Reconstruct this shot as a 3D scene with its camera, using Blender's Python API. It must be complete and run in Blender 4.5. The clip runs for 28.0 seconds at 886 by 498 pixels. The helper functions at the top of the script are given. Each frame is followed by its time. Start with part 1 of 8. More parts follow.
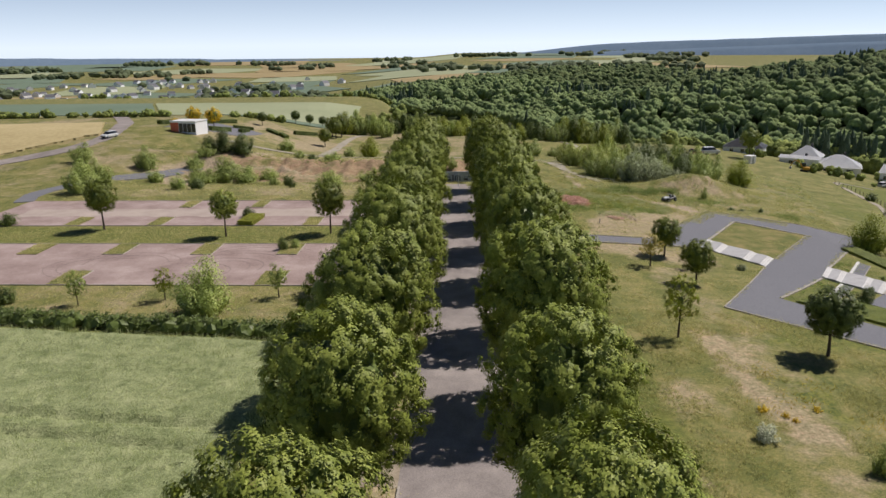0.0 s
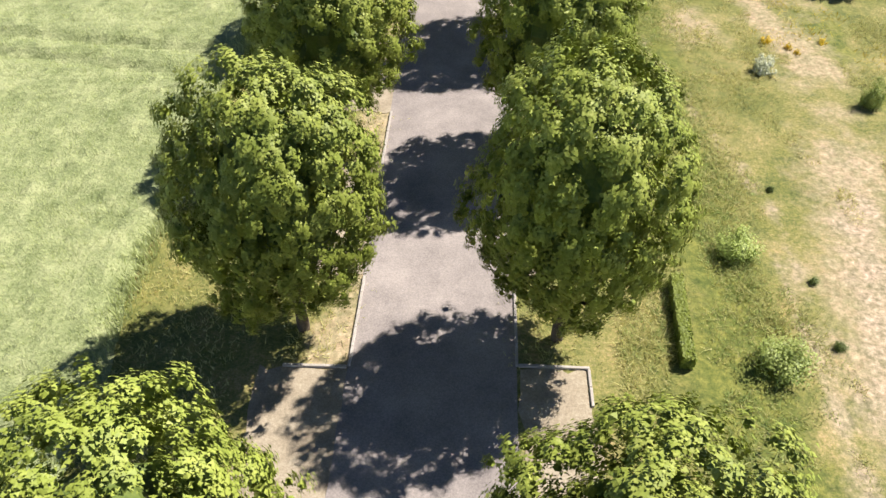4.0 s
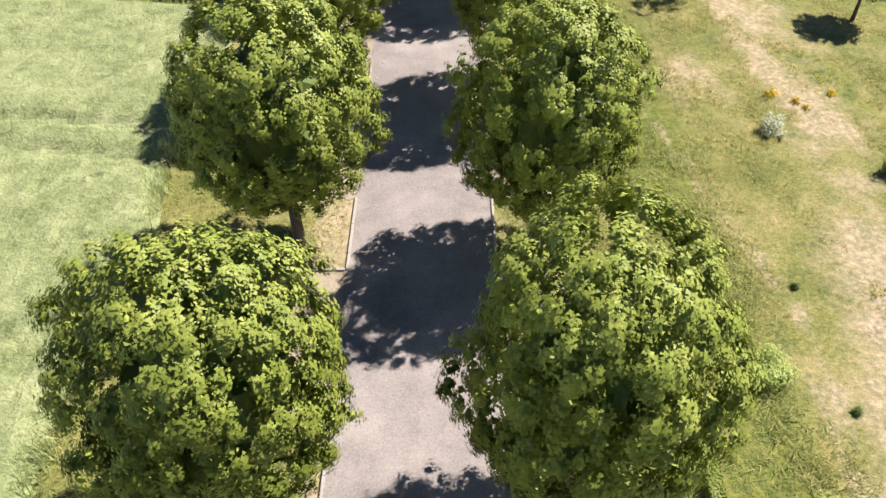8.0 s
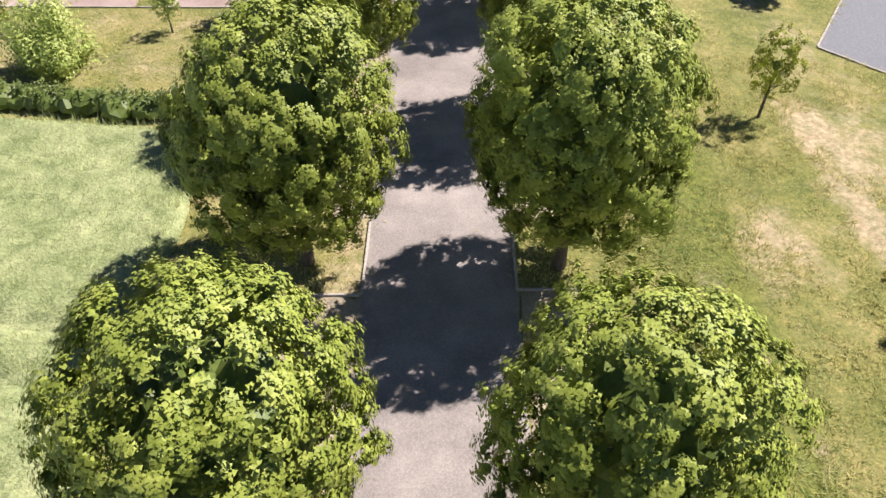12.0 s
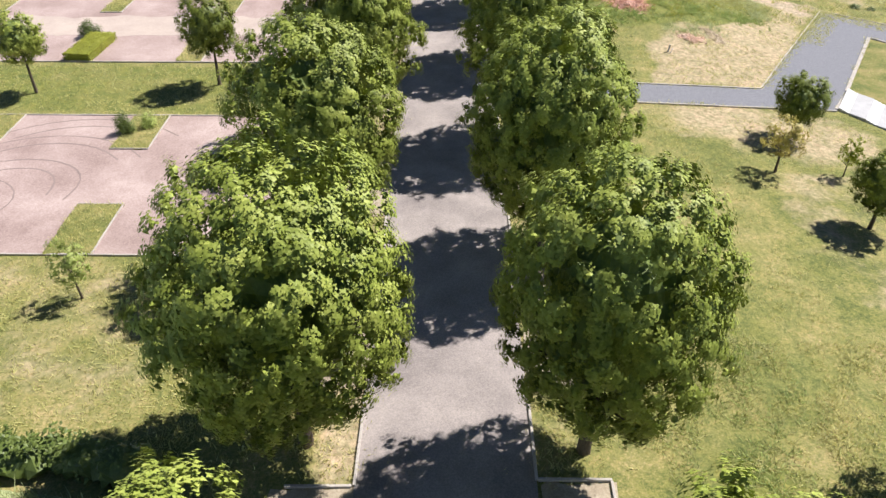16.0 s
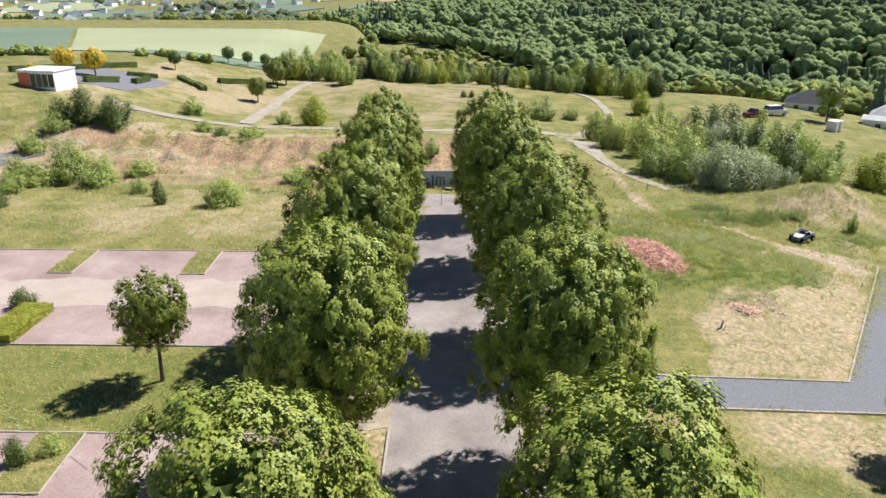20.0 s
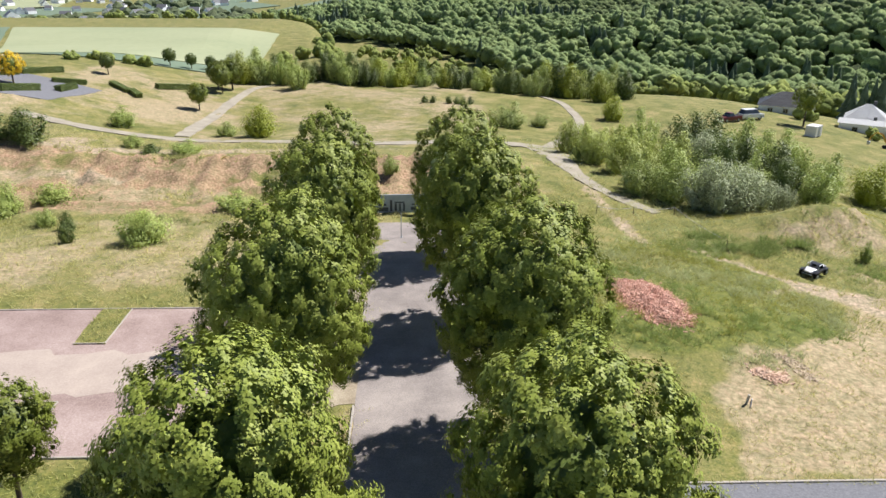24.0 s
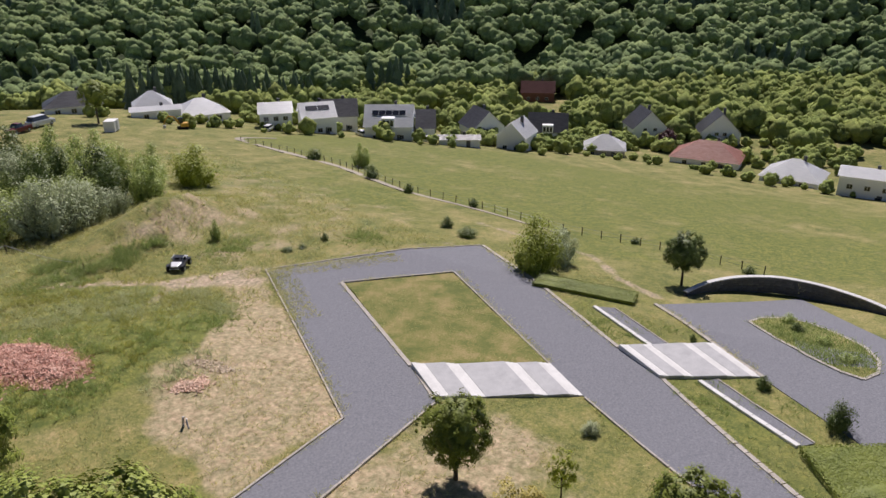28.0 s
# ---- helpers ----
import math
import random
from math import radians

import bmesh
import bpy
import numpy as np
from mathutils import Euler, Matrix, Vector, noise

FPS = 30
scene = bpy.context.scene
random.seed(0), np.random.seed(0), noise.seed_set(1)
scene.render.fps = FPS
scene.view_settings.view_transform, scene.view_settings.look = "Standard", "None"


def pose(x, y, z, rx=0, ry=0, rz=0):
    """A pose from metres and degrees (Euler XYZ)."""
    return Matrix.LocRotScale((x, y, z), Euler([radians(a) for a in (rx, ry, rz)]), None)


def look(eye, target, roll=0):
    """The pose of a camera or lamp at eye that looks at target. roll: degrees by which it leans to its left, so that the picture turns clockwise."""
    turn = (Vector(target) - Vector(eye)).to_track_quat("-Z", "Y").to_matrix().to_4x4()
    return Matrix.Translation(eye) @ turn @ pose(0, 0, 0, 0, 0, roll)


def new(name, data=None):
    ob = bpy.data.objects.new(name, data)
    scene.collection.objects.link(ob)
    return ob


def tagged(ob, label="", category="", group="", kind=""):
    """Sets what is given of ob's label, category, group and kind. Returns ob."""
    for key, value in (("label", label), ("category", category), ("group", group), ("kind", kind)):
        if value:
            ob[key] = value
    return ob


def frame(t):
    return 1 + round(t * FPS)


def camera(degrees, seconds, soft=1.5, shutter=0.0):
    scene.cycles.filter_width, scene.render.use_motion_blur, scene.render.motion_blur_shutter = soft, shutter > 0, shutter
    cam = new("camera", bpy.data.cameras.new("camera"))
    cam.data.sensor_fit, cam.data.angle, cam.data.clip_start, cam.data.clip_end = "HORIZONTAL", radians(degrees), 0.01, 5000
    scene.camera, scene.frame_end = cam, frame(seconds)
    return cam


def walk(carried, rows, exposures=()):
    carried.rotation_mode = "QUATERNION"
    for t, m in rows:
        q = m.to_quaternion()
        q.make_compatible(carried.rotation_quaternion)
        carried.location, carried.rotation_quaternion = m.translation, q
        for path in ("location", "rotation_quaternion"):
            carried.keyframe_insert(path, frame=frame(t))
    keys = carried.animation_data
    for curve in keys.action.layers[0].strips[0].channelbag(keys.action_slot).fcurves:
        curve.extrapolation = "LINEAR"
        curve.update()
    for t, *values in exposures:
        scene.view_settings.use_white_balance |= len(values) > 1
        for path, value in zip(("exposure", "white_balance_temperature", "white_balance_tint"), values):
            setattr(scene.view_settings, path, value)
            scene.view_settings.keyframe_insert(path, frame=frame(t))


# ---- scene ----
# ---- camera ----
cam = camera(62.9, 28.0)
PATH = [
    (0, pose(1.288, -1.186, 25.307, 74.172, 0, 2.333) @ pose(0, 0, 0, 0, 0, -0.620)),
    (0.5, pose(1.476, -1.181, 25.240, 73.993, 0, 2.175) @ pose(0, 0, 0, 0, 0, -0.580)),
    (1, pose(1.627, -1.160, 25.151, 68.740, 0, 2.212) @ pose(0, 0, 0, 0, 0, -0.495)),
    (1.5, pose(1.717, -1.149, 25.050, 62.053, 0, 2.311) @ pose(0, 0, 0, 0, 0, -0.422)),
    (2, pose(1.814, -1.219, 24.949, 55.369, 0, 2.435) @ pose(0, 0, 0, 0, 0, -0.383)),
    (2.5, pose(1.908, -1.281, 24.876, 49.313, 0, 2.545) @ pose(0, 0, 0, 0, 0, -0.320)),
    (4.5, pose(1.928, -0.240, 24.957, 45.335, 0, 2.825) @ pose(0, 0, 0, 0, 0, 0.051)),
    (5, pose(1.873, 0.524, 25.009, 45.221, 0, 2.748) @ pose(0, 0, 0, 0, 0, 0.131)),
    (5.5, pose(1.818, 1.342, 25.055, 45.129, 0, 2.361) @ pose(0, 0, 0, 0, 0, 0.171)),
    (6, pose(1.764, 2.312, 25.070, 45.092, 0, 1.605) @ pose(0, 0, 0, 0, 0, 0.162)),
    (6.5, pose(1.718, 3.374, 25.081, 45.057, 0, 0.338) @ pose(0, 0, 0, 0, 0, 0.111)),
    (7, pose(1.665, 4.531, 25.087, 45.102, 0, -0.004) @ pose(0, 0, 0, 0, 0, 0.077)),
    (7.5, pose(1.592, 5.870, 25.094, 45.029, 0, -0.040) @ pose(0, 0, 0, 0, 0, 0.030)),
    (8, pose(1.519, 7.233, 25.116, 45.012, 0, -0.058) @ pose(0, 0, 0, 0, 0, 0.002)),
    (8.5, pose(1.441, 8.744, 25.124, 45.102, 0, -0.054) @ pose(0, 0, 0, 0, 0, -0.018)),
    (9, pose(1.356, 10.443, 25.133, 45.145, 0, -0.010) @ pose(0, 0, 0, 0, 0, -0.059)),
    (9.5, pose(1.264, 12.200, 25.146, 45.242, 0, 0.018) @ pose(0, 0, 0, 0, 0, -0.095)),
    (10, pose(1.168, 14.101, 25.147, 45.282, 0, 0.075) @ pose(0, 0, 0, 0, 0, -0.105)),
    (10.5, pose(1.073, 16.028, 25.131, 45.379, 0, 0.160) @ pose(0, 0, 0, 0, 0, -0.075)),
    (11, pose(0.990, 18.025, 25.119, 45.385, 0, 0.298) @ pose(0, 0, 0, 0, 0, -0.048)),
    (11.5, pose(0.918, 20.129, 25.118, 45.391, 0, 0.428) @ pose(0, 0, 0, 0, 0, -0.030)),
    (12, pose(0.854, 22.232, 25.138, 45.410, 0, 0.537) @ pose(0, 0, 0, 0, 0, -0.041)),
    (12.5, pose(0.794, 24.381, 25.159, 45.401, 0, 0.627) @ pose(0, 0, 0, 0, 0, -0.061)),
    (14.5, pose(0.587, 34.082, 25.073, 41.549, 0, 0.507) @ pose(0, 0, 0, 0, 0, 0.111)),
    (15, pose(0.550, 36.328, 25.088, 41.829, 0, 0.564) @ pose(0, 0, 0, 0, 0, 0.186)),
    (15.5, pose(0.528, 38.611, 25.130, 45.980, 0, 0.554) @ pose(0, 0, 0, 0, 0, 0.165)),
    (16, pose(0.502, 41.086, 25.169, 52.651, 0, 0.637) @ pose(0, 0, 0, 0, 0, 0.043)),
    (16.5, pose(0.462, 43.418, 25.182, 59.321, 0, 0.642) @ pose(0, 0, 0, 0, 0, -0.034)),
    (17, pose(0.406, 45.683, 25.159, 62.517, 0, 0.656) @ pose(0, 0, 0, 0, 0, -0.076)),
    (17.5, pose(0.339, 47.983, 25.135, 64.631, 0, 0.649) @ pose(0, 0, 0, 0, 0, -0.036)),
    (18, pose(0.271, 50.247, 25.097, 67.491, 0, 0.647) @ pose(0, 0, 0, 0, 0, -0.006)),
    (18.5, pose(0.209, 52.350, 25.057, 68.216, 0, 0.664) @ pose(0, 0, 0, 0, 0, 0.025)),
    (19, pose(0.155, 54.265, 25.038, 68.222, 0, 0.725) @ pose(0, 0, 0, 0, 0, 0.108)),
    (19.5, pose(0.107, 55.363, 25.027, 68.197, 0, 0.743) @ pose(0, 0, 0, 0, 0, 0.168)),
    (20, pose(0.067, 56.363, 25.011, 68.211, 0, 0.778) @ pose(0, 0, 0, 0, 0, 0.181)),
    (20.5, pose(0.039, 57.372, 24.979, 68.220, 0, 0.786) @ pose(0, 0, 0, 0, 0, 0.192)),
    (21, pose(0.021, 58.599, 24.940, 68.207, 0, 0.775) @ pose(0, 0, 0, 0, 0, 0.227)),
    (21.5, pose(0.003, 59.969, 24.891, 68.190, 0, 0.775) @ pose(0, 0, 0, 0, 0, 0.290)),
    (23.5, pose(-0.088, 66.504, 24.734, 68.106, 0, 0.544) @ pose(0, 0, 0, 0, 0, 0.372)),
    (24, pose(0.150, 68.311, 24.653, 68.027, 0, -2.373) @ pose(0, 0, 0, 0, 0, 0.398)),
    (24.5, pose(0.369, 69.908, 24.577, 67.875, 0, -8.669) @ pose(0, 0, 0, 0, 0, 0.396)),
    (25, pose(0.538, 71.306, 24.536, 67.820, 0, -15.812) @ pose(0, 0, 0, 0, 0, 0.383)),
    (25.5, pose(0.612, 72.433, 24.535, 67.805, 0, -22.919) @ pose(0, 0, 0, 0, 0, 0.345)),
    (26, pose(0.602, 73.040, 24.550, 67.677, 0, -30.014) @ pose(0, 0, 0, 0, 0, 0.209)),
    (26.5, pose(0.563, 73.121, 24.584, 67.606, 0, -37.135) @ pose(0, 0, 0, 0, 0, 0.008)),
    (27, pose(0.544, 73.039, 24.622, 67.587, 0, -44.158) @ pose(0, 0, 0, 0, 0, -0.170)),
    (27.5, pose(0.521, 72.996, 24.613, 67.636, 0, -51.074) @ pose(0, 0, 0, 0, 0, -0.271)),
    (28, pose(0.454, 73.095, 24.568, 67.667, 0, -55.156) @ pose(0, 0, 0, 0, 0, -0.314)),
]
EXPOSURES = [(0, -0.18, 6450, 16), (0.6, -0.14, 6450, 17), (1.5, 0.34, 6550, 17), (2.5, 0.73, 6550, 14), (5, 0.87, 6550, 13), (8, 0.88, 6520, 15), (12.5, 0.88, 6480, 17), (15, 0.88, 6350, 16), (17.0, 0.69, 6220, 13), (19, 0.65, 6220, 13), (24, 0.58, 6220, 13), (25, 0.63, 6260, 14), (26, 0.46, 6290, 19), (28, 0.08, 6290, 21)]
walk(cam, PATH, EXPOSURES)

# ---- light ----
SUN = Vector((0.515, 0.311, 0.799))
world = bpy.data.worlds.new("sky")
scene.world = world
world.use_nodes = True
sky = world.node_tree.nodes.new("ShaderNodeTexSky")
sky.sky_type, sky.sun_disc = "NISHITA", False
sky.sun_elevation, sky.sun_rotation = radians(53), radians(58.9)
sky.altitude, sky.air_density, sky.dust_density, sky.ozone_density = 250, 0.75, 0.0, 8.0
back = world.node_tree.nodes["Background"]
back.inputs[1].default_value = 0.042
# summer haze that whitens the sky all round towards the horizon
nodes, wire = world.node_tree.nodes, world.node_tree.links.new
where, split = nodes.new("ShaderNodeTexCoord"), nodes.new("ShaderNodeSeparateXYZ")
wire(where.outputs["Generated"], split.inputs[0])
low, fade = nodes.new("ShaderNodeMath"), nodes.new("ShaderNodeMath")
low.operation, low.use_clamp, low.inputs[0].default_value = "SUBTRACT", True, 1.0
wire(split.outputs[2], low.inputs[1])
fade.operation, fade.inputs[1].default_value = "POWER", 8.0
wire(low.outputs[0], fade.inputs[0])
haze = nodes.new("ShaderNodeMix")
haze.data_type, haze.blend_type, haze.clamp_factor = "RGBA", "ADD", True
haze.inputs[7].default_value = (16.2, 18.8, 21.4, 1)
wire(fade.outputs[0], haze.inputs[0])
wire(sky.outputs[0], haze.inputs[6])
wire(haze.outputs[2], back.inputs[0])
sun = new("sun", bpy.data.lights.new("sun", "SUN"))
sun.data.energy, sun.data.angle, sun.data.color = 5.0, radians(0.53), (1.0, 0.95, 0.86)
sun.matrix_world = look((0, 0, 200), Vector((0, 0, 200)) - SUN)


# ---- materials ----
def material(name, colors, scale=1.0, fine=12.0, rough=0.9, bump=0.3, metal=0.0, vary=0.0, stretch=(1, 1, 1), depth=0.05, spread=0.35, through_light=0.0, spec=0.3):
    """Colours from dark to light mixed by two scales of noise, with relief; vary: how far each object or island differs."""
    m = bpy.data.materials.new(name)
    m.use_nodes = True
    t = m.node_tree
    b = t.nodes["Principled BSDF"]
    co = t.nodes.new("ShaderNodeTexCoord")
    mp = t.nodes.new("ShaderNodeMapping")
    mp.inputs["Scale"].default_value = stretch
    t.links.new(co.outputs["Object"], mp.inputs[0])
    big, small = t.nodes.new("ShaderNodeTexNoise"), t.nodes.new("ShaderNodeTexNoise")
    for n, s, d in ((big, scale, 5), (small, fine, 4)):
        n.inputs["Scale"].default_value, n.inputs["Detail"].default_value, n.inputs["Roughness"].default_value = s, d, 0.62
        t.links.new(mp.outputs[0], n.inputs["Vector"])
    mix = t.nodes.new("ShaderNodeMath")
    mix.operation, mix.inputs[1].default_value = "MULTIPLY_ADD", 0.45
    sub = t.nodes.new("ShaderNodeMath")
    sub.operation, sub.inputs[1].default_value = "MULTIPLY", 0.55
    t.links.new(big.outputs["Fac"], sub.inputs[0])
    t.links.new(small.outputs["Fac"], mix.inputs[0])
    t.links.new(sub.outputs[0], mix.inputs[2])
    ramp = t.nodes.new("ShaderNodeValToRGB")
    t.links.new(mix.outputs[0], ramp.inputs[0])
    els = ramp.color_ramp.elements
    while len(els) < len(colors):
        els.new(0.5)
    for i, (e, c) in enumerate(zip(els, colors)):
        e.position = 0.5 + spread * (i / max(1, len(colors) - 1) - 0.5)
        e.color = (*c, 1)
    out = ramp.outputs[0]
    if vary:
        info = t.nodes.new("ShaderNodeObjectInfo")
        geo = t.nodes.new("ShaderNodeNewGeometry")
        add = t.nodes.new("ShaderNodeMath")
        add.operation = "ADD"
        t.links.new(info.outputs["Random"], add.inputs[0])
        t.links.new(geo.outputs["Random Per Island"], add.inputs[1])
        sc = t.nodes.new("ShaderNodeMapRange")
        sc.inputs["From Max"].default_value = 2
        sc.inputs["To Min"].default_value, sc.inputs["To Max"].default_value = 1 - vary, 1 + vary
        t.links.new(add.outputs[0], sc.inputs[0])
        hsv = t.nodes.new("ShaderNodeHueSaturation")
        t.links.new(sc.outputs[0], hsv.inputs["Value"])
        t.links.new(out, hsv.inputs["Color"])
        out = hsv.outputs[0]
    t.links.new(out, b.inputs["Base Color"])
    b.inputs["Roughness"].default_value, b.inputs["Metallic"].default_value = rough, metal
    b.inputs["Specular IOR Level"].default_value = spec
    if bump:
        bp = t.nodes.new("ShaderNodeBump")
        bp.inputs["Strength"].default_value, bp.inputs["Distance"].default_value = bump, depth
        t.links.new(mix.outputs[0], bp.inputs["Height"])
        t.links.new(bp.outputs[0], b.inputs["Normal"])
    if through_light:
        dim = t.nodes.new("ShaderNodeHueSaturation")
        dim.inputs["Value"].default_value = through_light
        t.links.new(out, dim.inputs["Color"])
        tr = t.nodes.new("ShaderNodeBsdfTranslucent")
        t.links.new(dim.outputs[0], tr.inputs[0])
        ms = t.nodes.new("ShaderNodeAddShader")
        t.links.new(b.outputs[0], ms.inputs[0])
        t.links.new(tr.outputs[0], ms.inputs[1])
        t.links.new(ms.outputs[0], t.nodes["Material Output"].inputs[0])
    return m


def zoned(name, base, zones, fine=9.0, bump=0.5, depth=0.08):
    """A ground material: base colours, and more colour pairs laid over it where a mesh attribute of that name is high, with ragged edges."""
    m = material(name, base, scale=0.22, fine=fine, rough=0.95, bump=bump, depth=depth, spread=0.24)
    t = m.node_tree
    b = t.nodes["Principled BSDF"]
    out = b.inputs["Base Color"].links[0].from_socket
    co = [n for n in t.nodes if n.type == "TEX_COORD"][0]
    for k, (attr, low, high, scale) in enumerate(zones):
        at = t.nodes.new("ShaderNodeAttribute")
        at.attribute_name = attr
        no = t.nodes.new("ShaderNodeTexNoise")
        no.inputs["Scale"].default_value, no.inputs["Detail"].default_value, no.inputs["Roughness"].default_value = scale, 6, 0.7
        t.links.new(co.outputs["Object"], no.inputs["Vector"])
        ad = t.nodes.new("ShaderNodeMath")
        ad.operation = "ADD"
        t.links.new(at.outputs["Fac"], ad.inputs[0])
        t.links.new(no.outputs["Fac"], ad.inputs[1])
        mr = t.nodes.new("ShaderNodeMapRange")
        mr.interpolation_type = "SMOOTHSTEP"
        mr.inputs["From Min"].default_value, mr.inputs["From Max"].default_value = 0.82, 1.18
        t.links.new(ad.outputs[0], mr.inputs[0])
        n2 = t.nodes.new("ShaderNodeTexNoise")
        n2.inputs["Scale"].default_value, n2.inputs["Detail"].default_value = scale * 9, 5
        t.links.new(co.outputs["Object"], n2.inputs["Vector"])
        rp = t.nodes.new("ShaderNodeValToRGB")
        rp.color_ramp.elements[0].position, rp.color_ramp.elements[1].position = 0.32, 0.68
        rp.color_ramp.elements[0].color, rp.color_ramp.elements[1].color = (*low, 1), (*high, 1)
        t.links.new(n2.outputs["Fac"], rp.inputs[0])
        mx = t.nodes.new("ShaderNodeMix")
        mx.data_type = "RGBA"
        t.links.new(mr.outputs[0], mx.inputs[0])
        t.links.new(out, mx.inputs[6])
        t.links.new(rp.outputs[0], mx.inputs[7])
        out = mx.outputs[2]
    # mid-sized blotches: sward, thatch and bare specks
    for scale, low, high, hue in ((0.9, 0.76, 1.24, 0.022), (3.6, 0.72, 1.28, 0.014), (15.0, 0.66, 1.34, 0.012)):
        no = t.nodes.new("ShaderNodeTexNoise")
        no.inputs["Scale"].default_value, no.inputs["Detail"].default_value, no.inputs["Roughness"].default_value = scale, 5, 0.72
        t.links.new(co.outputs["Object"], no.inputs["Vector"])
        hv = t.nodes.new("ShaderNodeHueSaturation")
        for socket, a, z in (("Value", low, high), ("Hue", 0.5 - hue, 0.5 + hue)):
            mr = t.nodes.new("ShaderNodeMapRange")
            mr.inputs["From Min"].default_value, mr.inputs["From Max"].default_value = 0.3, 0.7
            mr.inputs["To Min"].default_value, mr.inputs["To Max"].default_value = (a, z) if socket == "Value" else (z, a)
            t.links.new(no.outputs["Fac"], mr.inputs[0])
            t.links.new(mr.outputs[0], hv.inputs[socket])
        t.links.new(out, hv.inputs["Color"])
        out = hv.outputs[0]
    t.links.new(out, b.inputs["Base Color"])
    return m


LINDEN = material("linden_leaf", [(0.138, 0.180, 0.025), (0.240, 0.288, 0.050), (0.392, 0.428, 0.100)], 0.9, 3.5, 0.55, 0, vary=0.12, through_light=0.05, spec=0.25, spread=0.3)
DARKLEAF = material("dark_leaf_and_inner_shade", [(0.062, 0.092, 0.020), (0.10, 0.138, 0.030), (0.155, 0.19, 0.045)], 0.7, 9, 0.5, 0, vary=0.3, through_light=0.2)
WILLOW = material("willow_leaf", [(0.157, 0.205, 0.050), (0.252, 0.302, 0.080), (0.370, 0.405, 0.130)], 0.7, 9, 0.55, 0, vary=0.3, through_light=0.45)
LIMELEAF = material("lime_leaf", [(0.095, 0.128, 0.018), (0.15, 0.185, 0.025), (0.22, 0.25, 0.04)], 0.7, 9, 0.55, 0, vary=0.3, through_light=0.2)
WHITEBLOOM = material("white_blossom", [(0.24, 0.28, 0.14), (0.48, 0.50, 0.36), (0.70, 0.70, 0.60)], 2.5, 14, 0.7, 0, vary=0.3, through_light=0.2)
GOLD = material("golden_leaf", [(0.36, 0.25, 0.012), (0.50, 0.37, 0.018), (0.62, 0.48, 0.03)], 0.7, 9, 0.55, 0, vary=0.2, through_light=0.4)
WHITELEAF = material("silvery_leaf", [(0.20, 0.24, 0.125), (0.30, 0.335, 0.19), (0.43, 0.455, 0.29)], 0.9, 9, 0.6, 0, vary=0.3, through_light=0.3)
SALLOW = material("sallow_leaf", [(0.185, 0.225, 0.045), (0.285, 0.32, 0.08), (0.40, 0.42, 0.135)], 0.7, 9, 0.55, 0, vary=0.3, through_light=0.45)
BRONZE = material("copper_leaf", [(0.05, 0.018, 0.022), (0.09, 0.03, 0.035)], 0.9, 9, 0.6, 0, vary=0.3)
WOODS = material("forest_leaf", [(0.058, 0.094, 0.045), (0.142, 0.190, 0.078), (0.262, 0.306, 0.118)], 0.10, 2.2, 0.9, 1.0, vary=0.5, depth=0.7, spread=0.40, through_light=0.15, spec=0.1)
VALLEYLEAF = material("valley_tree_leaf", [(0.128, 0.182, 0.054), (0.243, 0.293, 0.084), (0.392, 0.416, 0.120)], 0.12, 2.6, 0.9, 1.0, vary=0.5, depth=0.6, spread=0.40, through_light=0.15, spec=0.1)
PINE = material("conifer_needles", [(0.06, 0.095, 0.055), (0.11, 0.15, 0.085)], 0.3, 2.0, 0.7, 0.8, vary=0.35, depth=0.6)
BARK = material("bark", [(0.05, 0.038, 0.028), (0.11, 0.085, 0.062), (0.18, 0.145, 0.11)], 3, 22, 0.9, 0.8, stretch=(1, 1, 0.25), depth=0.03)
GRASS = material("grass_blades", [(0.175, 0.185, 0.062), (0.255, 0.245, 0.10), (0.37, 0.335, 0.17)], 0.15, 3, 0.8, 0, vary=0.2, through_light=1.1)
CROPBED = material("cereal_canopy", [(0.155, 0.192, 0.075), (0.26, 0.298, 0.137), (0.365, 0.39, 0.198)], 0.6, 6.5, 0.85, 1.0, depth=0.22, spread=0.25)
CROP = material("cereal_crop", [(0.22, 0.255, 0.10), (0.31, 0.345, 0.155), (0.41, 0.435, 0.225)], 0.5, 4.5, 0.8, 0, vary=0.2, through_light=0.5)
ROAD = material("worn_asphalt", [(0.185, 0.163, 0.155), (0.275, 0.243, 0.228), (0.38, 0.335, 0.308)], 0.3, 13, 0.92, 0.5, depth=0.02, spread=0.28)
GRAVEL = material("grey_gravel", [(0.115, 0.119, 0.134), (0.172, 0.176, 0.196), (0.25, 0.252, 0.268)], 7.0, 34, 0.95, 0.7, depth=0.03, spread=0.34)
DIRT = material("sandy_dirt", [(0.23, 0.185, 0.13), (0.325, 0.272, 0.198), (0.44, 0.382, 0.288)], 0.6, 12, 0.95, 0.7, depth=0.05, spread=0.26)
PAVER = material("red_grit_surface", [(0.24, 0.174, 0.157), (0.34, 0.258, 0.236), (0.455, 0.365, 0.338)], 0.22, 11, 0.95, 0.35, depth=0.015, spread=0.26)
KERB = material("kerb_stone", [(0.30, 0.27, 0.24), (0.42, 0.385, 0.345), (0.52, 0.48, 0.43)], 1.5, 14, 0.9, 0.4, vary=0.12, depth=0.01)
SLAB = material("pale_concrete", [(0.50, 0.495, 0.485), (0.60, 0.595, 0.58), (0.68, 0.67, 0.655)], 1.2, 16, 0.9, 0.3, vary=0.08, depth=0.01)
